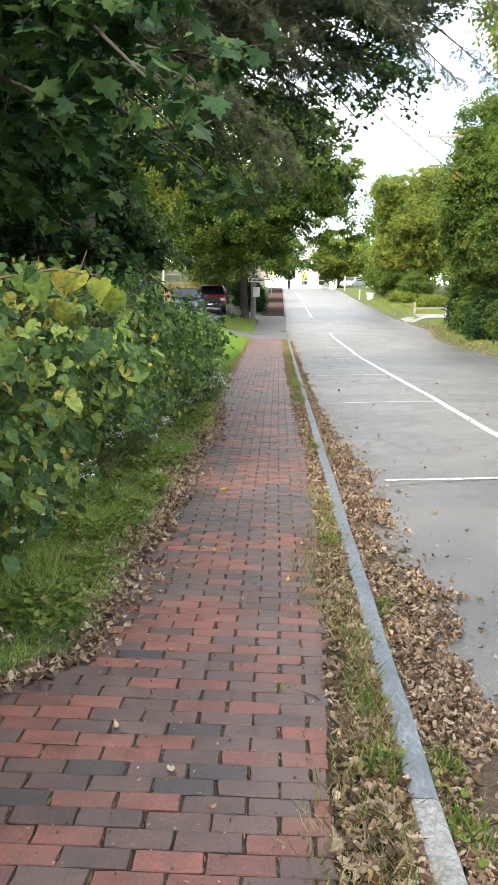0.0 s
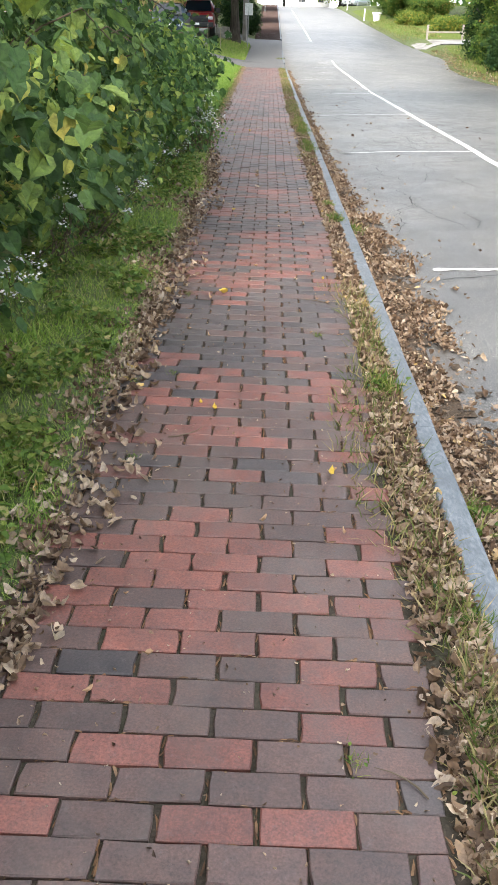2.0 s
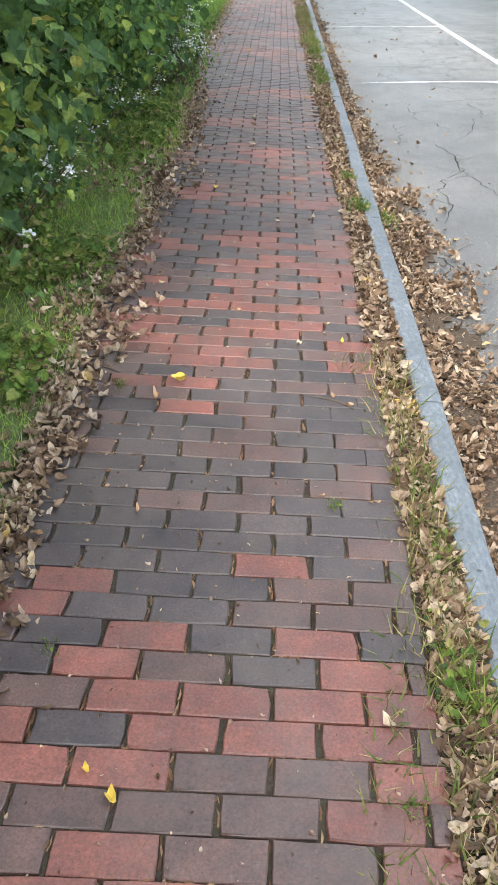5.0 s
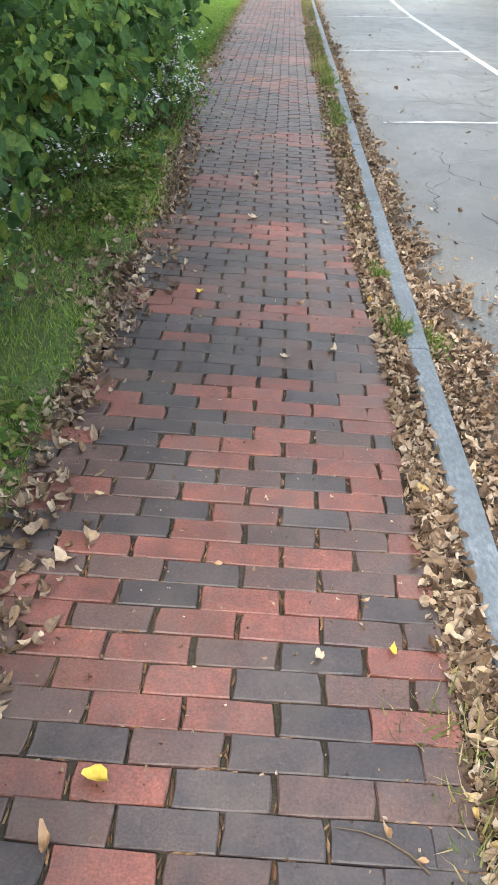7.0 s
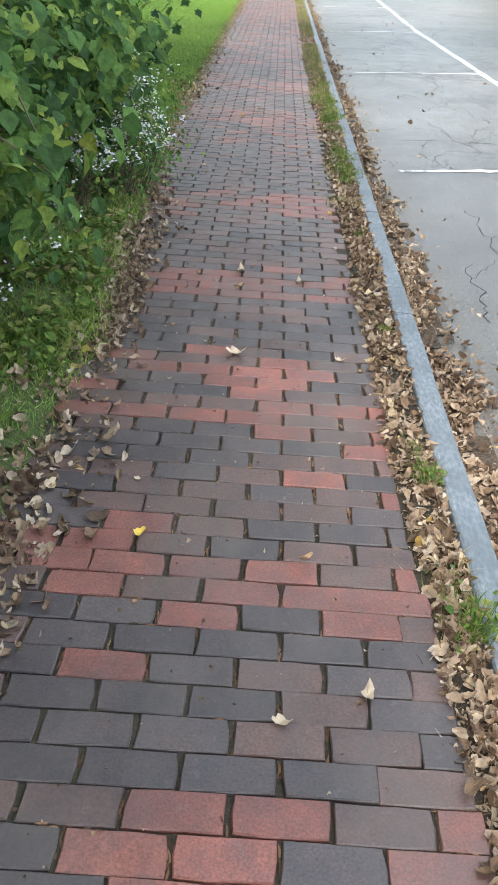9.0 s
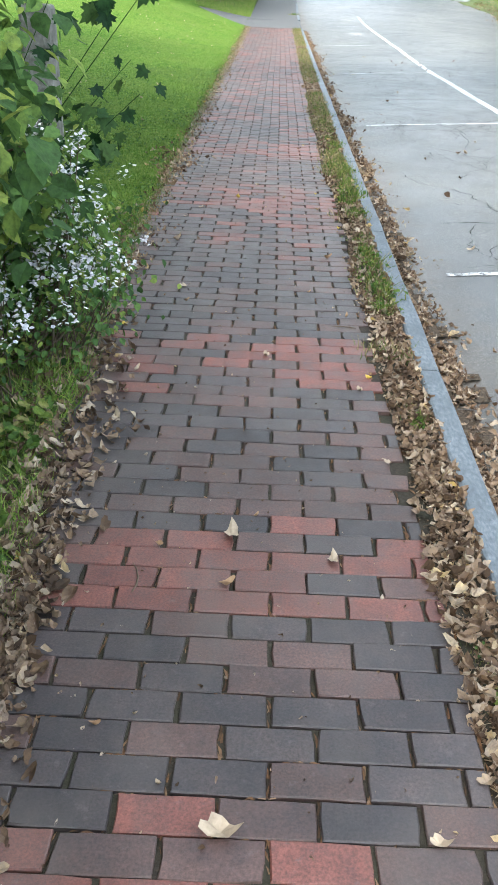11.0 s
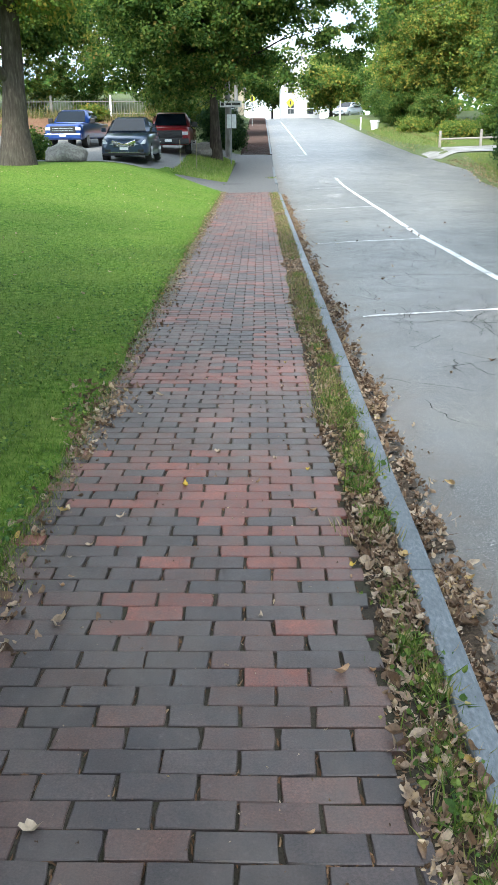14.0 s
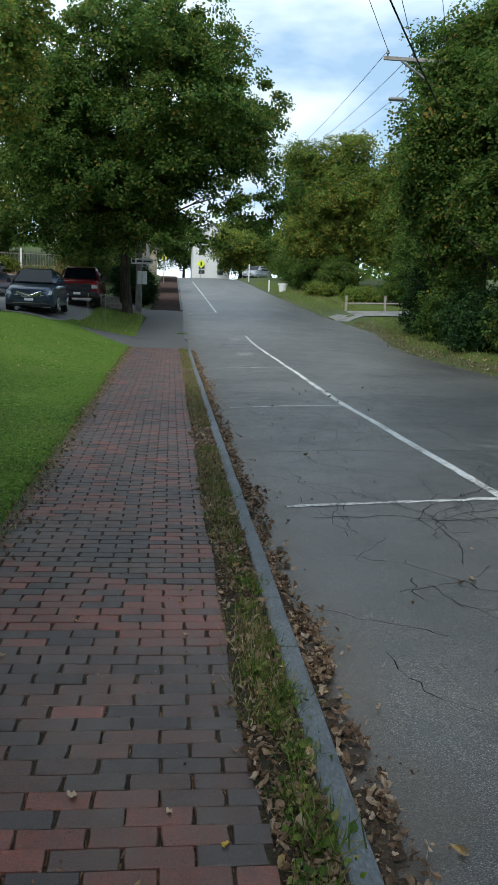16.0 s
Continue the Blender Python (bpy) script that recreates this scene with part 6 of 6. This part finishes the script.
def suv(m, label, paint):
    c = tagged(empty("car", m), label, "car")
    part("body", loft([(0.0, 0.70, 0.32, 0.62, 0.72), (0.10, 0.84, 0.24, 0.74, 0.86), (0.45, 0.92, 0.22, 0.82, 0.98), (1.15, 0.94, 0.22, 0.86, 1.08), (3.6, 0.94, 0.22, 0.87, 1.12), (4.4, 0.92, 0.26, 0.84, 1.12), (4.62, 0.82, 0.34, 0.76, 1.02)], 0.10), c, mat=paint)
    part("cabin", loft([(1.12, 0.80, 1.0, 0.74, 1.09), (1.85, 0.80, 1.02, 0.60, 1.58), (2.4, 0.80, 1.05, 0.62, 1.66), (3.5, 0.80, 1.05, 0.60, 1.62), (4.35, 0.78, 1.04, 0.62, 1.16)], 0.10), c, mat=paint)
    part("windscreen", panel([(-0.70, 1.16, 1.115), (0.70, 1.16, 1.115), (0.56, 1.80, 1.575), (-0.56, 1.80, 1.575)], 0.02), c, "dark reflective windscreen", M_GLASS_CAR)
    for s in (-1, 1):
        q = [(s * 0.845, 1.62, 1.13), (s * 0.845, 2.55, 1.13), (s * 0.685, 2.5, 1.55), (s * 0.685, 2.0, 1.53)]
        part("side_window", panel(q if s > 0 else q[::-1], 0.012), c, "dark side window", M_GLASS_CAR)
        q = [(s * 0.845, 2.62, 1.13), (s * 0.83, 3.7, 1.14), (s * 0.685, 3.35, 1.53), (s * 0.685, 2.58, 1.55)]
        part("side_window", panel(q if s > 0 else q[::-1], 0.012), c, "dark side window", M_GLASS_CAR)
        part("headlight", panel([(s * 0.80, 0.03, 0.66), (s * 0.40, -0.02, 0.62), (s * 0.40, 0.02, 0.74), (s * 0.82, 0.12, 0.80)][::s], 0.03), c, "clear headlight", M_LAMP)
        bm = box_of((s * 0.92 - 0.02 if s > 0 else -1.08, 1.45, 1.08), (1.08 if s > 0 else -0.90, 1.62, 1.24), 0.03, 2)
        part("mirror", bm, c, mat=paint)
        part("fog_lamp", box_of((s * 0.62 - 0.12, -0.01, 0.36), (s * 0.62 + 0.12, 0.06, 0.46), 0.02), c, "black fog lamp recess", M_BLACK)
        for y in (0.86, 3.68):
            wheel(c, s * 0.82, y, 0.35, 0.23)
    part("grille", panel([(0.36, -0.005, 0.56), (-0.36, -0.005, 0.56), (-0.42, 0.02, 0.76), (0.42, 0.02, 0.76)][::-1], -0.03), c, "dark grille", M_BLACK)
    bm = bmesh.new()
    for s in (-1, 1):
        rod(bm, (0, -0.05, 0.60), (s * 0.44, -0.035, 0.73), 0.055, 8)
        rod(bm, (s * 0.15, -0.04, 0.555), (s * 0.42, -0.03, 0.68), 0.018, 8)
    part("grille_bar", bm, c, "chrome wing-shaped grille bar", M_CHROME)
    part("lower_bumper", box_of((-0.80, -0.03, 0.24), (0.80, 0.12, 0.34), 0.03), c, "black lower bumper", M_BLACK)
    part("bumper_trim", box_of((-0.60, -0.055, 0.33), (0.60, 0.04, 0.365), 0.012), c, "silver bumper trim", M_CHROME)
    part("lower_trim", box_of((-0.42, -0.065, 0.555), (0.42, -0.03, 0.585), 0.012), c, "chrome strip under the grille", M_CHROME)
    part("number_plate", box_of((-0.16, -0.06, 0.43), (0.16, -0.03, 0.53), 0.004), c, "white number plate", M_PLATE)
    return c


def pickup(m, label, paint, trim, grille, black_front):
    c = tagged(empty("pickup_truck", m), label, "truck")
    part("body", loft([(0.0, 0.86, 0.42, 0.84, 0.98), (0.12, 0.97, 0.40, 0.92, 1.14), (0.5, 1.0, 0.42, 0.93, 1.20), (1.5, 1.01, 0.44, 0.95, 1.24), (3.7, 1.01, 0.46, 0.96, 1.26), (5.7, 1.0, 0.48, 0.96, 1.28), (5.82, 0.96, 0.5, 0.92, 1.24)], 0.10), c, mat=paint)
    part("cabin", loft([(1.45, 0.90, 1.15, 0.82, 1.24), (2.0, 0.90, 1.18, 0.72, 1.80), (2.4, 0.90, 1.2, 0.73, 1.90), (3.4, 0.90, 1.2, 0.72, 1.88), (3.75, 0.90, 1.18, 0.74, 1.26)], 0.10), c, mat=paint)
    part("windscreen", panel([(-0.78, 1.47, 1.28), (0.78, 1.47, 1.28), (0.66, 1.97, 1.80), (-0.66, 1.97, 1.80)], 0.02), c, "dark reflective windscreen", M_GLASS_CAR)
    for s in (-1, 1):
        q = [(s * 0.95, 1.85, 1.30), (s * 0.95, 2.65, 1.30), (s * 0.80, 2.6, 1.76), (s * 0.80, 2.15, 1.74)]
        part("side_window", panel(q if s > 0 else q[::-1], 0.012), c, "dark side window", M_GLASS_CAR)
        q = [(s * 0.95, 2.75, 1.30), (s * 0.95, 3.6, 1.30), (s * 0.80, 3.4, 1.76), (s * 0.80, 2.7, 1.76)]
        part("side_window", panel(q if s > 0 else q[::-1], 0.012), c, "dark side window", M_GLASS_CAR)
        part("headlight", box_of((s * 0.76 - 0.16, -0.03, 0.84), (s * 0.76 + 0.16, 0.06, 0.99), 0.02), c, "clear headlight", M_LAMP)
        part("mirror", box_of((min(s * 1.0, s * 1.25), 1.66, 1.22), (max(s * 1.0, s * 1.25), 1.76, 1.46), 0.03, 2), c, "black mirror", M_BLACK)
        for y in (1.05, 4.55):
            wheel(c, s * 0.86, y, 0.40, 0.28)
    part("grille", box_of((-0.66, -0.05, 0.70), (0.66, 0.04, 1.05), 0.03), c, "dark grille", grille)
    for z in (0.83, 0.94):
        part("grille_bar", box_of((-0.54, -0.06, z - 0.018), (0.54, -0.03, z + 0.018), 0.008), c, mat=trim)
    part("bumper", box_of((-0.96, -0.14, 0.44), (0.96, 0.06, 0.70), 0.05, 2), c, mat=M_BLACK if black_front else paint)
    part("number_plate", box_of((-0.16, -0.165, 0.55), (0.16, -0.13, 0.66), 0.004), c, "white number plate", M_PLATE)
    return c


def on_lot(x, y, rz=0.0):
    return pose(x, y, gz(x, y) + 0.035, 0, 0, rz)


P_GREY, P_RED, P_BLUE, P_SILVER = car_paint("slate_grey_paint", (0.035, 0.055, 0.10)), car_paint("red_paint", (0.20, 0.012, 0.018)), car_paint("blue_paint", (0.012, 0.045, 0.22)), car_paint("silver_paint", (0.34, 0.37, 0.40))
suv(on_lot(-5.15, 42.2, 0), "dark slate-grey SUV with chrome grille parked in the lot", P_GREY)
pickup(on_lot(-4.3, 50.3, 1), "red pickup truck with black bumper parked in the lot", P_RED, M_BLACK, M_BLACK, True)
pickup(on_lot(-10.0, 54.0, -4), "bright blue pickup truck parked in the lot", P_BLUE, M_CHROME, M_BLACK, False)
far_car = suv(pose(9.0, 112.0, float(hill(112)) + 0.05, 0, 0, -32), "silver car parked at the top of the hill", P_SILVER)

# ---- signs, posts and poles ----
M_SIGN = plain("white_sign_sheet", (0.78, 0.79, 0.80), 0.45)
M_SIGN_BLACK = plain("sign_black", (0.03, 0.03, 0.035), 0.5)
M_STEEL = plain("galvanised_post", (0.30, 0.31, 0.31), 0.5, 0.7)
M_YELLOW = plain("fluorescent_yellow", (0.72, 0.80, 0.04), 0.4)
sx, sy = -1.45, 52.4
sz = float(hill(sy))
sign = tagged(empty("parking_sign"), "white parking sign with black lettering on a steel post", "sign")
part("post", rod(bmesh.new(), (sx, sy, gz(sx, sy) - 0.2), (sx, sy, sz + 3.02), 0.032, 8), sign, mat=M_STEEL)
part("board", box_of((sx - 0.52, sy - 0.055, sz + 2.70), (sx + 0.52, sy - 0.035, sz + 2.98), 0.01), sign, "white board", M_SIGN)
bar = lambda x0, x1, z0, z1: box_of((sx + x0, sy - 0.062, sz + z0), (sx + x1, sy - 0.056, sz + z1))  # noqa: E731
part("arrow", bar(-0.47, -0.33, 2.77, 2.91), sign, "black arrow mark", M_SIGN_BLACK)
part("text_bar", bar(-0.25, 0.02, 2.80, 2.88), sign, "dark illegible lettering", M_SIGN_BLACK)
part("text_bar", bar(0.07, 0.46, 2.80, 2.88), sign, "dark illegible lettering", M_SIGN_BLACK)
low_sign = tagged(empty("notice_sign"), "plain white notice sign hung below the parking sign", "sign")
for x0, x1 in ((-0.20, 0.005), (0.035, 0.26)):
    part("board", box_of((sx + x0, sy - 0.055, sz + 1.75), (sx + x1, sy - 0.036, sz + 2.38), 0.01), low_sign, "white board", M_SIGN)
for i, (x, y, h, r) in enumerate(((-1.75, 56.5, 9.0, 0.15), (-1.55, 66.0, 9.0, 0.13))):
    p = tagged(empty("utility_pole"), "weathered wooden utility pole", "pole")
    part("shaft", rod(bmesh.new(), (x, y, gz(x, y) - 0.2), (x, y, gz(x, y) + h), r, 12, r * 0.75), p, mat=M_WOOD_GREY)
for x, y, s, h in ((3.4, 111.5, 0.5, 1.6), (-0.75, 92.0, 0.3, 2.3)):
    z = float(hill(y)) - 0.1
    p = tagged(empty("warning_sign"), "fluorescent yellow diamond warning sign on a post", "sign")
    part("post", rod(bmesh.new(), (x, y, z), (x, y, z + h + 0.5), 0.04, 8), p, mat=M_STEEL)
    bm = box_of((-s, -0.015, -s), (s, 0.015, s), 0.02)
    bmesh.ops.transform(bm, matrix=Matrix.Translation((x, y - 0.06, z + h + 0.1)) @ Matrix.Rotation(math.pi / 4, 4, "Y") @ Matrix.Scale(0.72, 4), verts=bm.verts)
    part("board", bm, p, "yellow diamond board", M_YELLOW)
    part("symbol", box_of((x - 0.09, y - 0.10, z + h - 0.12), (x + 0.09, y - 0.08, z + h + 0.32), 0.01), p, "black symbol", M_SIGN_BLACK)
for x, y in ((-3.35, 45.4), (-2.75, 46.6)):
    z = gz(x, y)
    p = tagged(empty("marker_stake"), "thin wooden driveway marker stake in the grass", "stake", "driveway marker stakes")
    part("shaft", rod(bmesh.new(), (x, y, z - 0.1), (x + 0.02, y, z + 1.15), 0.017, 6, 0.012), p, mat=plain("pale_stake", (0.38, 0.33, 0.22), 0.8))

# low rail fence and posts on the far verge
M_CEDAR = two_scale("cedar_rail", [(0.3, (0.17, 0.15, 0.125)), (0.7, (0.32, 0.29, 0.25))], 22, 2.0, 0.9, relief=0.4)
fence = tagged(empty("rail_fence"), "pale weathered post and rail fence by the side driveway", "fence")
fx, fy = 10.55, 61.5
for k in range(4):
    x = fx + k * 2.4
    part("post", box_of((x - 0.07, fy - 0.07, gz(x, fy) - 0.2), (x + 0.07, fy + 0.07, gz(x, fy) + 0.92), 0.02), fence, mat=M_CEDAR)
for k in range(3):
    a, b2 = fx + k * 2.4, fx + (k + 1) * 2.4
    part("rail", rod(bmesh.new(), (a, fy, gz(a, fy) + 0.45), (b2, fy, gz(b2, fy) + 0.45), 0.055, 8), fence, mat=M_CEDAR)
for x, y, h, lab in ((8.6, 86.0, 1.0, "white marker post on the verge"), (8.4, 104.0, 1.9, "white post at the hilltop")):
    p = tagged(empty("marker_post"), lab, "post")
    part("shaft", box_of((x - 0.06, y - 0.06, gz(x, y) - 0.1), (x + 0.06, y + 0.06, gz(x, y) + h), 0.015), p, mat=M_SIGN)
planter = tagged(empty("planter"), "pale stone tub planter on the verge", "planter")
bm = bmesh.new()
rod(bm, (9.3, 82, gz(9.3, 82) - 0.05), (9.3, 82, gz(9.3, 82) + 0.62), 0.27, 16, 0.38)
rod(bm, (9.3, 82, gz(9.3, 82) + 0.56), (9.3, 82, gz(9.3, 82) + 0.66), 0.42, 16)
part("tub", bm, planter, mat=M_SIGN)

# utility pole behind the verge trees, with its side arm, lamp and wires
pole = tagged(empty("utility_pole"), "wooden utility pole with side arm and street lamp", "pole")
px_, py_ = 11.3, 45.0
part("shaft", rod(bmesh.new(), (px_, py_, gz(px_, py_) - 0.2), (px_, py_, 11.3), 0.17, 12, 0.12), pole, mat=M_WOOD_GREY)
arm = part("crossarm", box_of((8.05, py_ - 0.24, 11.15), (11.6, py_ - 0.13, 11.29), 0.01), pole, mat=M_WOOD_GREY)
part("brace", rod(bmesh.new(), (8.75, py_ - 0.19, 11.15), (11.15, py_ - 0.14, 9.7), 0.05, 8), pole, "grey steel brace", M_STEEL)
ins = plain("glazed_insulator", (0.10, 0.09, 0.09), 0.25)
for x in (8.2, 9.25, 10.6):
    bm = rod(bmesh.new(), (x, py_ - 0.19, 11.29), (x, py_ - 0.19, 11.40), 0.03, 8)
    rod(bm, (x, py_ - 0.19, 11.38), (x, py_ - 0.19, 11.52), 0.07, 10, 0.04)
    part("insulator", bm, arm, mat=ins)
part("lamp_arm", tubes("lamp_arm", [([(11.2, py_ - 0.1, 8.9), (10.0, py_ - 0.6, 9.35), (8.7, py_ - 1.0, 9.55)], [0.03, 0.03, 0.028])], M_STEEL, 6), pole)
lamp = box_of((8.15, py_ - 1.13, 9.47), (8.75, py_ - 0.87, 9.59), 0.04, 2)
part("lamp_head", lamp, pole, "grey street lamp head", M_STEEL)
M_WIRE = plain("black_wire", (0.02, 0.02, 0.022), 0.6)


def wire(a, b, sag, r=0.012):
    a, b = Vector(a), Vector(b)
    pts = [a.lerp(b, s) - Vector((0, 0, sag * 4 * s * (1 - s))) for s in np.linspace(0, 1, 14)]
    tagged(new("wire", tubes("wire", [(pts, [r] * 14)], M_WIRE, 5)), "black overhead power line between poles", "wire", "overhead wires")


for x, dx in ((8.2, 0.0), (9.25, 0.9), (10.6, 1.8)):
    wire((x, py_ - 0.19, 11.5), (11.0 + dx, 112, 17.2), 0.7)
    wire((x, py_ - 0.19, 11.5), (-6.0 + dx * 1.6, 7, 12.5), 0.35)
wire((11.2, py_ - 0.15, 8.2), (-6.4, 7, 10.6), 0.3, 0.024)
wire((11.2, py_ + 0.1, 8.6), (13.5, 112, 14.5), 0.7, 0.016)

# ---- boulders ----
M_ROCK = two_scale("boulder_stone", [(0.3, (0.13, 0.12, 0.11)), (0.55, (0.25, 0.235, 0.215)), (0.75, (0.38, 0.36, 0.33))], 12, 1.5, 0.9, relief=0.8, distance=0.04, stain=(0.14, 0.15, 0.10))


def boulder(x, y, r, seed, label):
    bm = bmesh.new()
    bmesh.ops.create_icosphere(bm, subdivisions=4, radius=1.0)
    for v in bm.verts:
        d = 1 + 0.22 * noise.noise(v.co * 1.3 + Vector((seed, 0, 0))) + 0.08 * noise.noise(v.co * 4 + Vector((0, seed, 0)))
        v.co = Vector((v.co.x * r[0], v.co.y * r[1], v.co.z * r[2])) * d + Vector((x, y, gz(x, y) + r[2] * 0.45))
    for f in bm.faces:
        f.smooth = True
    tagged(new("boulder", bm_mesh("boulder", bm, M_ROCK)), label, "boulder")


stone_post = tagged(empty("stone_post"), "rough grey granite post beside the lawn", "post")
part("shaft", box_of((-2.12, 12.88, gz(-2, 13) - 0.2), (-1.88, 13.12, gz(-2, 13) + 1.28), 0.03, 2), stone_post, mat=M_ROCK)
boulder(-7.35, 42.0, (0.80, 0.6, 0.46), 1, "grey rounded boulder at the edge of the lot")
boulder(-3.1, 53.3, (1.1, 0.8, 0.42), 5, "low tan boulder beside the maple")
boulder(-9.6, 42.6, (0.7, 0.6, 0.35), 9, "grey lichened boulder at the edge of the lot")

# ---- bank, picket fence and buildings behind ----
M_MULCH = two_scale("bark_mulch", [(0.3, (0.09, 0.045, 0.028)), (0.55, (0.19, 0.10, 0.065)), (0.75, (0.29, 0.18, 0.12))], 18, 1.5, 0.95, relief=0.8, distance=0.04, stain=(0.12, 0.12, 0.05))
bank = sheet("bank", np.arange(-26, -4.2, 0.6), np.arange(60.6, 65.2, 0.3), lambda x, y: ground_z(x, y) + 0.03, M_MULCH)
tagged(new("bank", bank), "bark-mulched bank rising behind the parking lot", "bank", kind="structure")
n = 9000
gy_, gx_ = rng.uniform(61.5, 64.6, n), rng.uniform(-26, -5, n)
k = np.array([noise.noise((a * 0.5, b2 * 0.9, 3.0)) for a, b2 in zip(gx_, gy_)])
ok = k > 0.0 + 0.5 * (63 - gy_) * 0.2
blades("bank_plants", "yellow-green tall plants on the bank", gx_[ok], gy_[ok], ground_z(gx_[ok], gy_[ok]), rng.uniform(0.25, 0.7, ok.sum()), M_GRASS_DRY, 0.3, "plants")
pf = tagged(empty("picket_fence"), "thin weathered picket fence along the top of the bank", "fence")
M_IRON = plain("weathered_pickets", (0.22, 0.21, 0.19), 0.8, 0.0)
zt = gz(-12, 64.8)
picket = bm_mesh("picket", rod(bmesh.new(), (0, 0, 0), (0, 0, 0.95), 0.011, 5), M_IRON)
for k in range(92):
    ob = part("picket", picket, pf)
    ob.matrix_local = Matrix.Translation((-21.0 + k * 0.165, 64.8, zt))
for z in (0.15, 0.85):
    part("rail", rod(bmesh.new(), (-21.1, 64.8, zt + z), (-5.8, 64.8, zt + z), 0.022, 6), pf, mat=M_IRON)
for x in (-17, -13, -9.3, -6):
    part("post", box_of((x - 0.06, 64.74, zt - 0.2), (x + 0.06, 64.86, zt + 1.2), 0.01), pf, "white fence post" if x == -9.3 else "", M_SIGN if x == -9.3 else M_IRON)

M_SIDING = two_scale("white_clapboard", [(0.3, (0.66, 0.67, 0.68)), (0.7, (0.80, 0.81, 0.82))], 9, 1.0, 0.7, relief=0.1, stain=(0.6, 0.62, 0.64))
M_TANWALL = two_scale("tan_clapboard", [(0.3, (0.42, 0.35, 0.26)), (0.7, (0.52, 0.45, 0.34))], 9, 1.0, 0.8, relief=0.1, stain=(0.4, 0.34, 0.26))
M_ROOF = two_scale("asphalt_shingle", [(0.3, (0.07, 0.07, 0.072)), (0.7, (0.15, 0.15, 0.15))], 30, 2.0, 0.9, relief=0.4)
M_PANE = plain("window_glass", (0.05, 0.06, 0.07), 0.08, 0.0, 0.8)


def house(x0, x1, y0, y1, z, eave, ridge, wall, label, cols, rows):
    """A gabled house whose gable end faces the road, with board joints, windows and eaves."""
    h = tagged(empty("house"), label, "house")
    bm = bmesh.new()
    xm = (x0 + x1) / 2
    prof = [(x0, z - 0.5), (x1, z - 0.5), (x1, z + eave), (xm, z + ridge), (x0, z + eave)]
    a, b = [bm.verts.new((x, y0, q)) for x, q in prof], [bm.verts.new((x, y1, q)) for x, q in prof]
    bm.faces.new(a)
    bm.faces.new(b[::-1])
    for i in range(5):
        j = (i + 1) % 5
        bm.faces.new((a[j], a[i], b[i], b[j]))
    bmesh.ops.recalc_face_normals(bm, faces=bm.faces)
    part("wall", bm, h, mat=wall)
    for k in range(int(eave / 0.25)):
        part("board", box_of((x0 - 0.01, y0 - 0.03, z + k * 0.25), (x1 + 0.01, y0 + 0.01, z + k * 0.25 + 0.235), 0.006), h, mat=wall)
    for s, e in ((x0 - 0.3, xm), (xm, x1 + 0.3)):
        za, zb = (z + eave - 0.25, z + ridge + 0.05) if s < x0 else (z + ridge + 0.05, z + eave - 0.25)
        part("roof", panel([(s, y0 - 0.35, za), (e, y0 - 0.35, zb), (e, y1 + 0.3, zb), (s, y1 + 0.3, za)], 0.14), h, mat=M_ROOF)
    for i in range(cols):
        for j in range(rows):
            cx, cz = x0 + (i + 0.5) * (x1 - x0) / cols, z + 1.0 + j * 2.6
            win = part("window", box_of((cx - 0.5, y0 - 0.07, cz - 0.05), (cx + 0.5, y0 - 0.02, cz + 1.45), 0.01), h, "white-framed window", M_SIGN)
            for q in (0, 1):
                part("pane", box_of((cx - 0.42, y0 - 0.085, cz + 0.04 + q * 0.70), (cx + 0.42, y0 - 0.072, cz + 0.66 + q * 0.70)), win, mat=M_PANE)
    return h


hz = float(hill(125))
house(2.8, 8.0, 130, 140, hz - 0.3, 5.2, 8.0, M_SIDING, "white clapboard house at the top of the hill", 2, 2)
house(-7.5, -2.2, 128, 137, hz - 0.3, 4.2, 6.6, M_TANWALL, "tan clapboard house beyond the hilltop", 2, 1)
house(-12.0, -6.0, 100, 110, 4.3, 5.0, 7.6, M_SIDING, "white house half hidden behind trees", 2, 2)
